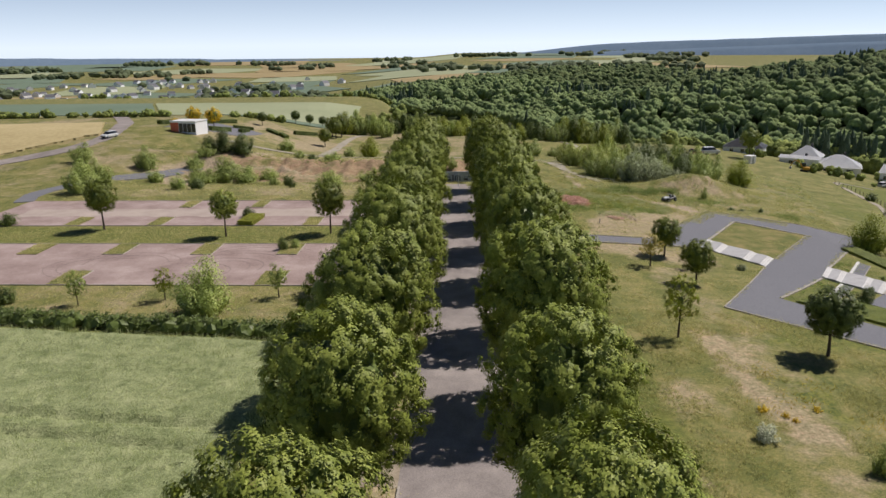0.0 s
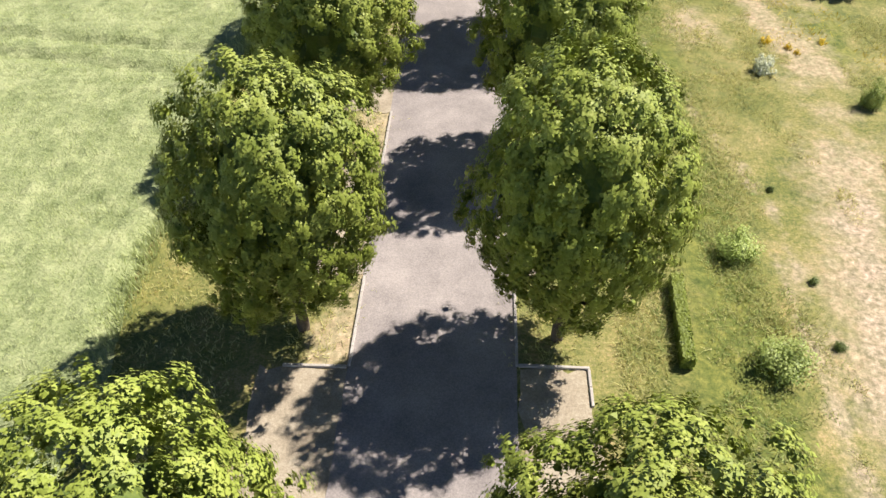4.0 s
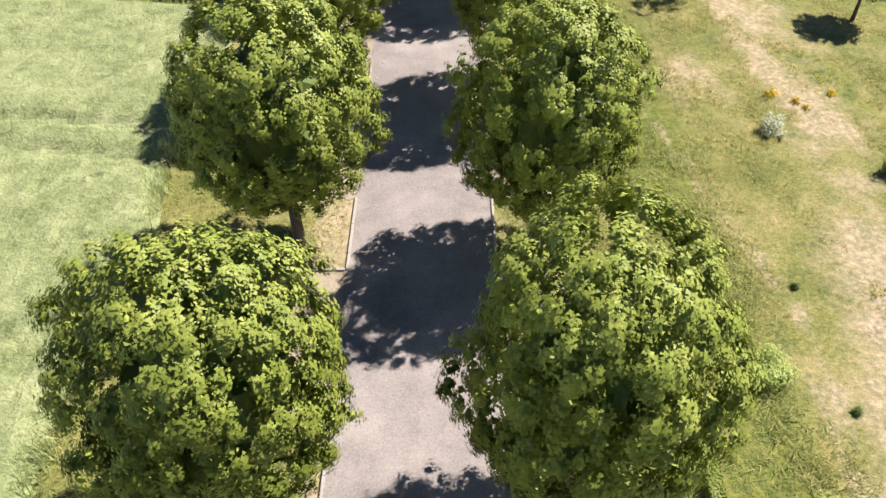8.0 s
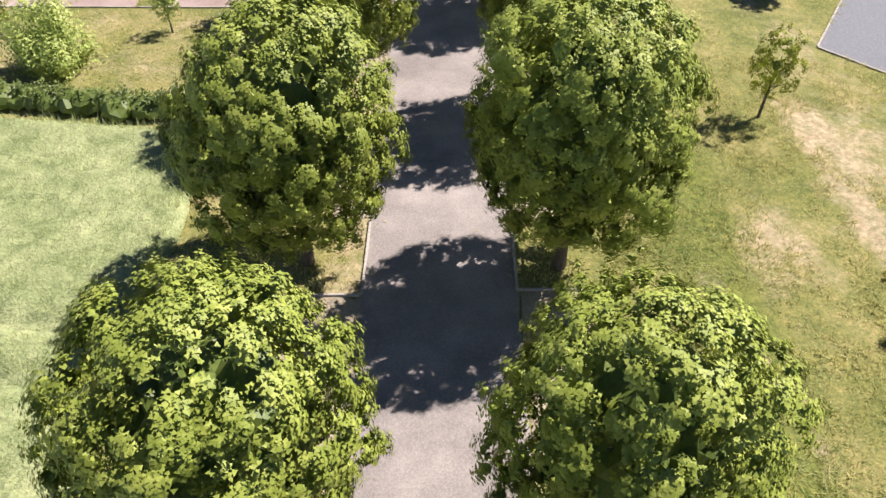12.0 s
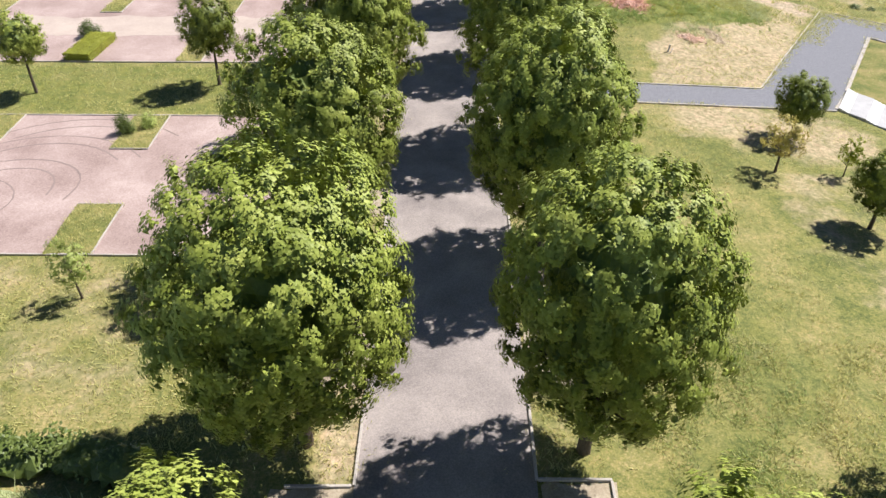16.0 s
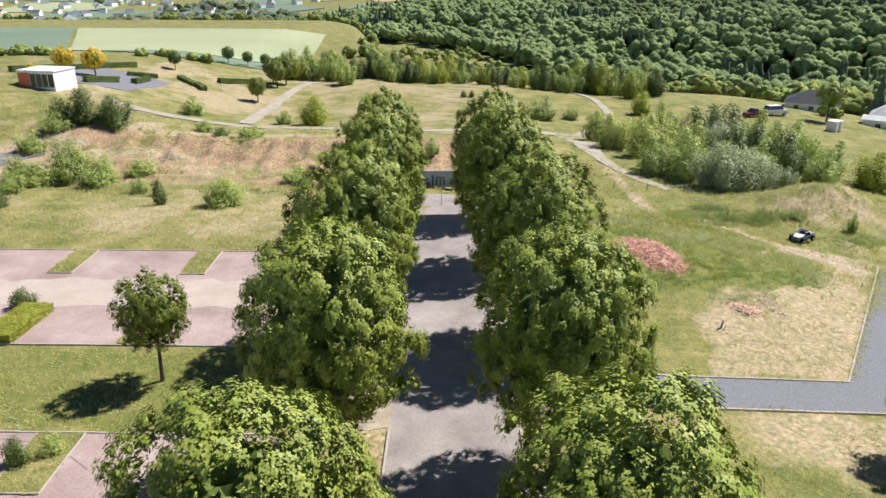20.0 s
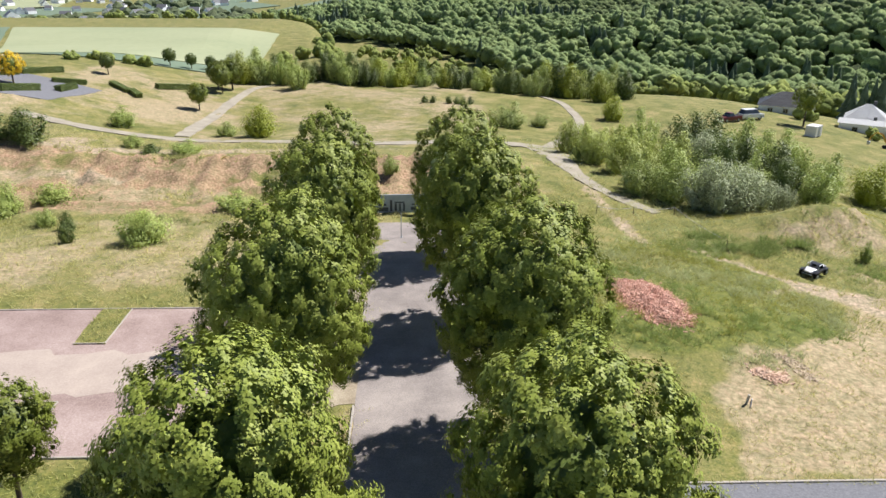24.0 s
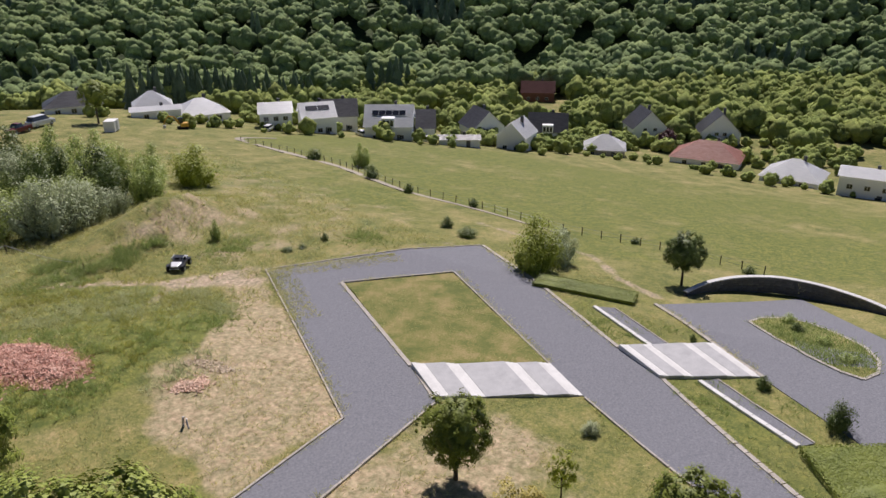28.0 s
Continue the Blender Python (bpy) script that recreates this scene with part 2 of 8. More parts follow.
DARKWALL = material("dark_dry_stone", [(0.07, 0.07, 0.075), (0.12, 0.12, 0.122), (0.18, 0.175, 0.17)], 1.6, 9, 0.92, 0.8, vary=0.3, depth=0.03)
BRICKRUBBLE = material("broken_brick", [(0.42, 0.22, 0.165), (0.54, 0.32, 0.25), (0.64, 0.46, 0.38)], 2, 12, 0.95, 0.5, vary=0.25, depth=0.02)
BRICKRUBBLE2 = material("pinkish_stone", [(0.50, 0.33, 0.25), (0.62, 0.45, 0.35), (0.72, 0.58, 0.47)], 2, 12, 0.95, 0.5, vary=0.25, depth=0.02)
PALERUBBLE = material("pale_rubble", [(0.42, 0.33, 0.23), (0.55, 0.45, 0.33), (0.66, 0.56, 0.43)], 2, 12, 0.95, 0.5, vary=0.25, depth=0.02)
WHITEWALL = material("white_render", [(0.82, 0.83, 0.85), (0.87, 0.88, 0.89), (0.90, 0.90, 0.90)], 0.5, 8, 0.85, 0.15, vary=0.03, depth=0.01)
SLATE = material("slate_roof", [(0.085, 0.088, 0.10), (0.135, 0.138, 0.152), (0.19, 0.192, 0.205)], 0.8, 7, 0.38, 0.4, vary=0.2, depth=0.03, stretch=(1, 1, 4))
# roofs painted near white: the sun's glare on the tiles is in this colour
PALEROOF = material("pale_glare_roof", [(0.70, 0.71, 0.73), (0.80, 0.81, 0.82), (0.86, 0.86, 0.86)], 0.8, 7, 0.35, 0.3, depth=0.03, stretch=(1, 1, 4), spec=0.5)
REDROOF = material("red_tile_roof", [(0.42, 0.19, 0.15), (0.53, 0.28, 0.23), (0.61, 0.37, 0.31)], 0.8, 7, 0.5, 0.4, vary=0.1, depth=0.03, stretch=(1, 1, 4))
PANEL = material("solar_panel", [(0.012, 0.014, 0.022), (0.02, 0.022, 0.032)], 2, 9, 0.18, 0, spec=0.6)
PANE = material("window_glass", [(0.02, 0.024, 0.03), (0.035, 0.04, 0.048)], 0.5, 3, 0.08, 0, spec=0.8)
FRAMEWHITE = material("white_frame", [(0.70, 0.70, 0.70), (0.78, 0.78, 0.77)], 3, 12, 0.5, 0)
STEEL = material("galvanised_steel", [(0.34, 0.37, 0.40), (0.46, 0.49, 0.52)], 2, 12, 0.45, 0.1, metal=0.7)
TYRE = material("black_rubber", [(0.015, 0.015, 0.016), (0.03, 0.03, 0.03)], 4, 20, 0.85, 0.2)
CARWHITE = material("white_car_paint", [(0.72, 0.73, 0.75), (0.78, 0.79, 0.80)], 1, 8, 0.25, 0, spec=0.6)
CARBLACK = material("black_car_paint", [(0.018, 0.018, 0.02), (0.03, 0.03, 0.033)], 1, 8, 0.3, 0, spec=0.6)
CARRED = material("dark_red_paint", [(0.10, 0.014, 0.014), (0.15, 0.025, 0.02)], 1, 8, 0.35, 0, spec=0.5)
ORANGE = material("orange_panel", [(0.62, 0.13, 0.06), (0.72, 0.20, 0.11)], 0.6, 8, 0.6, 0.1)
YELLOW = material("yellow_machine", [(0.55, 0.30, 0.04), (0.65, 0.38, 0.06)], 1, 8, 0.5, 0)
WHEAT = material("ripe_wheat", [(0.34, 0.27, 0.13), (0.45, 0.37, 0.19), (0.55, 0.46, 0.26)], 0.05, 1.2, 0.9, 0.6, depth=0.2)
# green and pale far fields carry some distance haze in their cooler colours
FARGREEN = material("hazy_green_field", [(0.125, 0.18, 0.125), (0.175, 0.23, 0.155)], 0.02, 0.5, 0.9, 0.3)
FARPALE = material("hazy_pale_field", [(0.27, 0.31, 0.18), (0.36, 0.38, 0.23)], 0.02, 0.5, 0.9, 0.3)
FARTAN = material("far_stubble_field", [(0.30, 0.23, 0.11), (0.38, 0.30, 0.15)], 0.02, 0.5, 0.9, 0.3)
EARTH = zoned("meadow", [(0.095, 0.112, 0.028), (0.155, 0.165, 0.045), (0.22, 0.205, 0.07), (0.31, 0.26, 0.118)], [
    ("lush", (0.10, 0.122, 0.026), (0.175, 0.188, 0.045), 0.25),
    ("dry", (0.25, 0.202, 0.115), (0.42, 0.348, 0.215), 0.3),
    ("bare", (0.265, 0.212, 0.14), (0.43, 0.352, 0.245), 0.4),
    ("clay", (0.20, 0.132, 0.072), (0.42, 0.31, 0.19), 0.45),
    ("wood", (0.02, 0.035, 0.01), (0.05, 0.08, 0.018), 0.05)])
LAWNGRASS = material("dry_lawn", [(0.10, 0.12, 0.03), (0.148, 0.155, 0.042), (0.20, 0.182, 0.06), (0.275, 0.22, 0.095)], 0.45, 9, 0.95, 0.4, depth=0.04, spread=0.17)
FARWOOD = material("far_wood_leaf", [(0.075, 0.10, 0.05), (0.12, 0.145, 0.07)], 0.02, 0.3, 0.9, 0.3, vary=0.3)
TRACK = material("trodden_track", [(0.24, 0.215, 0.17), (0.33, 0.298, 0.24), (0.43, 0.39, 0.32)], 0.4, 7, 0.95, 0.6, depth=0.05)
BOXLEAF = material("box_hedge_leaf", [(0.15, 0.17, 0.02), (0.235, 0.25, 0.03), (0.33, 0.335, 0.05)], 0.7, 9, 0.55, 0, vary=0.25, through_light=0.4)
LIMETREE = material("bright_lime_leaf", [(0.15, 0.185, 0.018), (0.245, 0.28, 0.028), (0.35, 0.375, 0.05)], 0.7, 9, 0.55, 0, vary=0.3, through_light=0.25)
FARMWALL = material("old_brick_wall", [(0.20, 0.085, 0.06), (0.28, 0.13, 0.095)], 1.5, 9, 0.9, 0.3)
FARMROOF = material("old_red_roof", [(0.15, 0.06, 0.055), (0.21, 0.09, 0.08)], 0.8, 7, 0.8, 0.3)
OCHRELEAF = material("ochre_leaf", [(0.22, 0.19, 0.05), (0.31, 0.265, 0.075), (0.41, 0.35, 0.11)], 0.7, 9, 0.55, 0, vary=0.3, through_light=0.6)


def step(a, b, v):
    u = np.clip((v - a) / (b - a), 0.0, 1.0)
    return u * u * (3 - 2 * u)


def wood_start(w):
    """How far north-east the wooded slope begins."""
    return np.interp(w, [-420, -300, 400], [392, 346, 338])


def height(x, y):
    """The lie of the land: a flat hilltop, falling east to the houses and north to the valley, wooded slopes beyond."""
    x, y = np.asarray(x, float), np.asarray(y, float)
    east = step(45, 85, y)
    z = -(0.02 + 0.058 * east) * np.clip(x - 24 + 18 * east, 0, 31 + 18 * east) - 0.18 * np.clip(x - 55, 0, 140)
    z = z - 5.0 * step(150, 215, y) * (1 - step(40, 95, x))
    z = z + 9.0 * step(-30, -85, x) * step(135, 200, y)
    # dug pit with a bank north of the parking
    z = z - 2.2 * step(122, 150, y) * (1 - step(157, 165, y)) * (1 - step(6, 16, x)) * step(-75, -60, x)
    # low mound in the rough ground
    z = z + 3.3 * np.exp(-((x - 44) / 9.0) ** 2 - ((y - 139.5 - 0.15 * (x - 44)) / 4.0) ** 2) + 1.0 * np.exp(-((x - 22) / 9) ** 2 - ((y - 116) / 9) ** 2)
    # plateau edge and valley floor
    west = step(-12, -72, x)
    z = z - west * (10 * step(214, 350, y) + 5 * step(390, 530, y))
    edge = 232 + 300 * west
    floor = -38 - 22 * step(0, -400, x)
    far = step(edge, edge + 210 - 80 * west, y)
    z = z * (1 - far) + floor * far
    s, w = 0.75 * x + 0.66 * y, 0.66 * x - 0.75 * y
    near = step(-420, -240, w)
    rise = np.clip((s - wood_start(w) - 12) / (190 + 240 * near), 0, 1)
    tall = np.interp(w, [-860, -770, -690, -620, -560, -500, -440, -397, -350, -310, -240, -150], [0, 6, 12, 19, 26, 27, 22, 19, 27, 38, 48, 54])
    z = z + tall * (0.42 * step(0, 0.24, rise) + 0.58 * rise) * (1 - 0.9 * step(900, 1300, s))
    # east: valley floor past the houses
    z = np.maximum(z, -34 - 26 * step(0, -400, x))
    return z


# ---- building helpers ----
def mesh(name, verts, faces, mats, smooth=False):
    me = bpy.data.meshes.new(name)
    if isinstance(faces, np.ndarray):
        k, n = faces.shape[1], len(faces)
        me.vertices.add(len(verts))
        me.vertices.foreach_set("co", np.asarray(verts, np.float32).ravel())
        me.loops.add(n * k)
        me.loops.foreach_set("vertex_index", faces.astype(np.int32).ravel())
        me.polygons.add(n)
        me.polygons.foreach_set("loop_start", np.arange(0, n * k, k, dtype=np.int32))
        me.update(calc_edges=True)
    else:
        me.from_pydata([tuple(v) for v in verts], [], faces)
    for m in mats if isinstance(mats, (list, tuple)) else [mats]:
        me.materials.append(m)
    me.polygons.foreach_set("use_smooth", np.full(len(me.polygons), smooth))
    return me


def thing(name, label, category, m=None, group="", kind=""):
    """A thing: an empty at its base that carries its parts."""
    ob = new(name)
    ob.empty_display_size = 0.2
    if m is not None:
        ob.matrix_world = m
    return tagged(ob, label, category, group, kind)


def part(name, me, parent=None, label="", m=None):
    ob = new(name, me)
    if parent is not None:
        ob.parent = parent
    if m is not None:
        ob.matrix_basis = m
    return tagged(ob, label)


def structure(name, me, label, category=""):
    return tagged(new(name, me), label, category, kind="structure")


def done(bm, name, mat, smooth=False):
    me = bpy.data.meshes.new(name)
    bmesh.ops.recalc_face_normals(bm, faces=bm.faces)
    bm.to_mesh(me)
    bm.free()
    for x in mat if isinstance(mat, (list, tuple)) else [mat]:
        me.materials.append(x)
    if smooth:
        me.polygons.foreach_set("use_smooth", np.ones(len(me.polygons), bool))
    return me


def box(name, mat, a, b, bevel=0.0):
    """A box between two corners, with bevelled edges."""
    bm = bmesh.new()
    bmesh.ops.create_cube(bm, size=1)
    a, b = Vector(a), Vector(b)
    for v in bm.verts:
        v.co = Vector([(a[i] + b[i]) / 2 + v.co[i] * (b[i] - a[i]) for i in range(3)])
    if bevel:
        bmesh.ops.bevel(bm, geom=bm.edges[:], offset=bevel, segments=1, affect="EDGES")
    return done(bm, name, mat)


def prism(name, mat, outline, lo, hi, bevel=0.0):
    """An upright prism over an outline; lo and hi: heights, or functions of x, y."""
    bm = bmesh.new()
    f = lambda h, p: h(*p) if callable(h) else h
    low = [bm.verts.new((*p, f(lo, p))) for p in outline]
    top = [bm.verts.new((*p, f(hi, p))) for p in outline]
    n = len(outline)
    bm.faces.new(top)
    bm.faces.new(low[::-1])
    for i in range(n):
        bm.faces.new((low[i], low[(i + 1) % n], top[(i + 1) % n], top[i]))
    if bevel:
        bmesh.ops.bevel(bm, geom=[e for e in bm.edges if any(len(fc.verts) == n for fc in e.link_faces) and not any(v in low for v in e.verts)], offset=bevel, segments=1, affect="EDGES")
    return done(bm, name, mat)


def patch(name, mat, c, nu, nv, off=0.04, rough=0.0, seed=0):
    """A draped sheet between four ground corners, its edges a little ragged; its rim reaches down into the soil."""
    rng = np.random.default_rng(seed)
    c = np.array(c, float)
    u, v = np.meshgrid(np.linspace(0, 1, nu + 1), np.linspace(0, 1, nv + 1), indexing="ij")
    p = (1 - u)[..., None] * (1 - v)[..., None] * c[0] + u[..., None] * (1 - v)[..., None] * c[1] + u[..., None] * v[..., None] * c[2] + (1 - u)[..., None] * v[..., None] * c[3]
    return drape(name, mat, p, off, rough, rng)


def drape(name, mat, p, off=0.04, rough=0.0, rng=None):
    nu, nv = p.shape[0] - 1, p.shape[1] - 1
    if rough:
        rim = np.zeros(p.shape[:2], bool)
        rim[0], rim[-1], rim[:, 0], rim[:, -1] = True, True, True, True
        p = p + rng.normal(0, rough, p.shape) * rim[..., None]
    z = height(p[..., 0], p[..., 1]) + off
    co = np.concatenate([p, z[..., None]], -1).reshape(-1, 3)
    i = np.arange((nu + 1) * (nv + 1)).reshape(nu + 1, nv + 1)
    f = np.stack([i[:-1, :-1], i[1:, :-1], i[1:, 1:], i[:-1, 1:]], -1).reshape(-1, 4)
    loop = np.concatenate([i[:-1, 0], i[-1, :-1], i[1:, -1][::-1], i[0, 1:][::-1]])
    low = co[loop].copy()
    low[:, 2] -= off + 0.15
    k = len(co) + np.arange(len(loop))
    skirt = np.stack([loop, np.roll(loop, -1), np.roll(k, -1), k], -1)[:, ::-1]
    return mesh(name, np.concatenate([co, low]), np.concatenate([f, skirt]), mat, smooth=False)


def ribbon(name, mat, line, width, off=0.05, rough=0.1, seed=0, nv=4, seg=2.0):
    """A draped track of some width along a line of ground points, smoothed."""
    rng = np.random.default_rng(seed)
    q = np.array(line, float)
    t = np.r_[0, np.cumsum(np.hypot(*np.diff(q, axis=0).T))]
    s = np.linspace(0, t[-1], max(4, int(t[-1] / seg)))
    p = np.c_[np.interp(s, t, q[:, 0]), np.interp(s, t, q[:, 1])]
    for _ in range(6):
        p[1:-1] = (p[:-2] + 2 * p[1:-1] + p[2:]) / 4
    d = np.gradient(p, axis=0)
    d /= np.hypot(d[:, 0], d[:, 1])[:, None]
    side = np.c_[-d[:, 1], d[:, 0]]
    w = np.asarray(width) if np.ndim(width) == 0 else np.interp(s, t, width)
    w = np.broadcast_to(w, s.shape) * (1 + rng.normal(0, rough, s.shape))
    g = p[:, None] + side[:, None] * (np.linspace(-0.5, 0.5, nv + 1)[None, :] * w[:, None])[..., None]
    return drape(name, mat, g[:, ::-1], off)


def tube(points, radii, sides=7):
    """Verts and quads of a tapering, bending limb."""
    pts = np.array(points, float)
    d = np.gradient(pts, axis=0)
    d /= np.linalg.norm(d, axis=1)[:, None]
    ref = np.array([0.31, 0.95, 0.05])
    a = np.cross(d, ref)
    a /= np.linalg.norm(a, axis=1)[:, None]
    b = np.cross(d, a)
    th = np.linspace(0, 2 * np.pi, sides, endpoint=False)
    ring = pts[:, None] + np.array(radii)[:, None, None] * (np.cos(th)[None, :, None] * a[:, None] + np.sin(th)[None, :, None] * b[:, None])
    n = len(pts)
    i = np.arange(n * sides).reshape(n, sides)
    j = np.roll(i, -1, 1)
    f = np.stack([i[:-1], j[:-1], j[1:], i[1:]], -1).reshape(-1, 4)
    return ring.reshape(-1, 3), f


def join(bits):
    vs, fs, k = [], [], 0
    for v, f in bits:
        vs.append(v)
        fs.append(f + k)
        k += len(v)
    return np.concatenate(vs), np.concatenate(fs)


def unit(rng, n):
    v = rng.normal(size=(n, 3))
    return v / np.linalg.norm(v, axis=1)[:, None]


def leaves(rng, centres, out, spread, per, size):
    """Quads for leaves: bunches round each centre, hanging outward."""
    n = len(centres) * per
    c = np.repeat(centres, per, 0)
    o = np.repeat(out, per, 0)
    off = unit(rng, n) * (rng.random((n, 1)) ** 0.45) * np.repeat(np.asarray(spread) * np.ones(len(centres)), per)[:, None]
    p = c + off * np.array([1, 1, 0.72])
    nrm = o * 1.0 + unit(rng, n) * 0.6 + np.array([0, 0, 0.2])
    nrm /= np.linalg.norm(nrm, axis=1)[:, None]
    a = np.cross(nrm, unit(rng, n))
    a /= np.linalg.norm(a, axis=1)[:, None]
    b = np.cross(nrm, a)
    s = size * (0.7 + 0.6 * rng.random((n, 1)))
    v = np.stack([p - a * s, p - b * s * 0.62 - nrm * s * 0.12, p + a * s, p + b * s * 0.62 - nrm * s * 0.12], 1).reshape(-1, 3)
    return v, np.arange(n * 4).reshape(n, 4)


def boughs(rng, n, bottom, top, radius, bough, count, low_wide=0.42, squash=1.0, deep=0.8):
    """Bunches of leaves over rounded boughs that close an egg-shaped crown: centres, ways outward."""
    k = np.arange(n) + 0.5
    d = np.c_[np.cos(k * 2.39996), np.sin(k * 2.39996), np.zeros(n)] * np.sqrt(1 - (1 - 2 * k / n) ** 2)[:, None]
    d[:, 2] = 1 - 2 * k / n
    d += rng.normal(0, 0.4 / math.sqrt(n), d.shape)
    d /= np.linalg.norm(d, axis=1)[:, None]
    zc = bottom + (top - bottom) * low_wide
    up = np.where(d[:, 2] > 0, top - zc, zc - bottom)
    swell = 1 + 0.10 * np.max(d @ unit(rng, 6).T, axis=1) ** 5 - 0.08 * np.max(d @ unit(rng, 6).T, axis=1) ** 8
    size = bough * (0.72 + 0.55 * rng.random(n))
    c = np.c_[d[:, 0] * radius, d[:, 1] * radius * squash, d[:, 2] * up] * (swell * (1 + 0.12 * rng.normal(size=n).clip(-0.8, 1.0)))[:, None]
    c -= c / np.linalg.norm(c, axis=1)[:, None] * bough * 0.8
    c[:, 2] += zc
    o = np.c_[d[:, 0], d[:, 1], d[:, 2] * radius / np.maximum(up, 0.1)]
    o /= np.linalg.norm(o, axis=1)[:, None]
    pick = rng.choice(n, count, p=size ** 2 / (size ** 2).sum())
    e = unit(rng, count) + o[pick] * 0.7 + np.array([0, 0, 0.2])
    e /= np.linalg.norm(e, axis=1)[:, None]
    p = c[pick] + e * size[pick, None] * (deep + (1.1 - deep) * rng.random((count, 1)) ** 0.45)
    return p, e, c, size, o


def bough_shells(rng, c, o, size, sub, reach=0.66):
    """The leafy body of each bough: a jagged rounded lump, open towards the trunk."""
    v, f = ball(sub)
    vs, fs, k = [], [], 0
    for j in range(len(c)):
        turn = np.array(Euler(rng.uniform(0, 6.28, 3)).to_matrix())
        d = v @ turn.T
        face = f[(d[f].mean(1) @ o[j]) > -0.2]
        used, face = np.unique(face, return_inverse=True)
        d = d[used]
        p = d * (1 + rng.normal(0, 0.12, (len(d), 1)).clip(-0.26, 0.24)) + rng.normal(0, 0.05, d.shape)
        vs.append(c[j] + p * size[j] * reach * np.array([1, 1, 0.88]))
        fs.append(face.reshape(-1, 3) + k)
        k += len(d)
    return np.concatenate(vs), np.concatenate(fs)


def tree_meshes(seed, tall, bottom, radius, trunk, bunches, per, size, spread, leaf, stems=1, limbs=9, low_wide=0.45, hollow=0.55, squash=1.0, bough=0.0, airy=False):
    """Trunk with limbs, and crown, of one tree."""
    rng = np.random.default_rng(seed)
    bits = []
    for k in range(stems):
        lean = rng.normal(0, 0.25 if stems == 1 else radius * 0.35, 2)
        h = tall * (0.72 if stems == 1 else 0.6)
        zz = np.linspace(0, 1, 6)
        pts = np.c_[lean[0] * zz ** 1.5, lean[1] * zz ** 1.5, zz * h - 0.15]
        bits.append(tube(pts, trunk * (1.25 - 1.0 * zz) / stems ** 0.5))
    for k in range(limbs):
        a, z0 = 2 * np.pi * (k + rng.random() * 0.6) / limbs, bottom * 0.9 + (tall - bottom) * 0.45 * rng.random()
        ln = radius * (0.6 + 0.25 * rng.random())
        u = np.linspace(0, 1, 4)
        pts = np.c_[np.cos(a) * ln * u, np.sin(a) * ln * u, z0 + (tall - bottom) * 0.28 * u ** 1.3]
        bits.append(tube(pts, trunk * 0.38 * (1 - 0.8 * u), 5))
    wood = mesh("trunk", *join(bits), BARK, smooth=True)
    bough = bough or radius * 0.36
    nb = max(18, int((5.2 if radius > 3.5 else 6.0) * (radius / bough) ** 2))
    total = int(bunches * per * (0.34 if radius < 3.5 else 1))
    p, o, c, sz, out = boughs(rng, nb, bottom, tall, radius, bough, total // 6, low_wide, squash, 0.78)
    v, q = leaves(rng, p, o, spread * 0.4 * (0.7 + 0.6 * rng.random(len(p))), 6, size)
    v = v.reshape(-1, 4, 3)
    v = np.stack([v[:, 1], v[:, 3], v[:, 2] * 1.1 - v[:, 0] * 0.1], 1).reshape(-1, 3)
    f = np.arange(len(v)).reshape(-1, 3)
    sv, sf = bough_shells(rng, c, out, sz, 2, 0.25 if airy else 0.5 if radius > 3.5 else 0.62)
    crown = mesh("crown", np.concatenate([v, sv]), np.concatenate([f, sf + len(v)]), leaf)
    # shaded foliage that closes the inside of the crown
    v, f = ball(4 if radius > 3.5 else 3)
    zc = bottom + (tall - bottom) * low_wide
    up = np.where(v[:, 2] > 0, tall - zc - bough * 2.5, zc - bottom - bough * 0.9)
    v = v * (1 + rng.normal(0, 0.06, (len(v), 1))) * (0.35 if airy else 1)
    v = np.c_[v[:, 0] * (radius - bough * 1.9), v[:, 1] * (radius - bough * 1.9) * squash, zc + v[:, 2] * up]
    return wood, crown, mesh("inner_foliage", v, f, leaf)


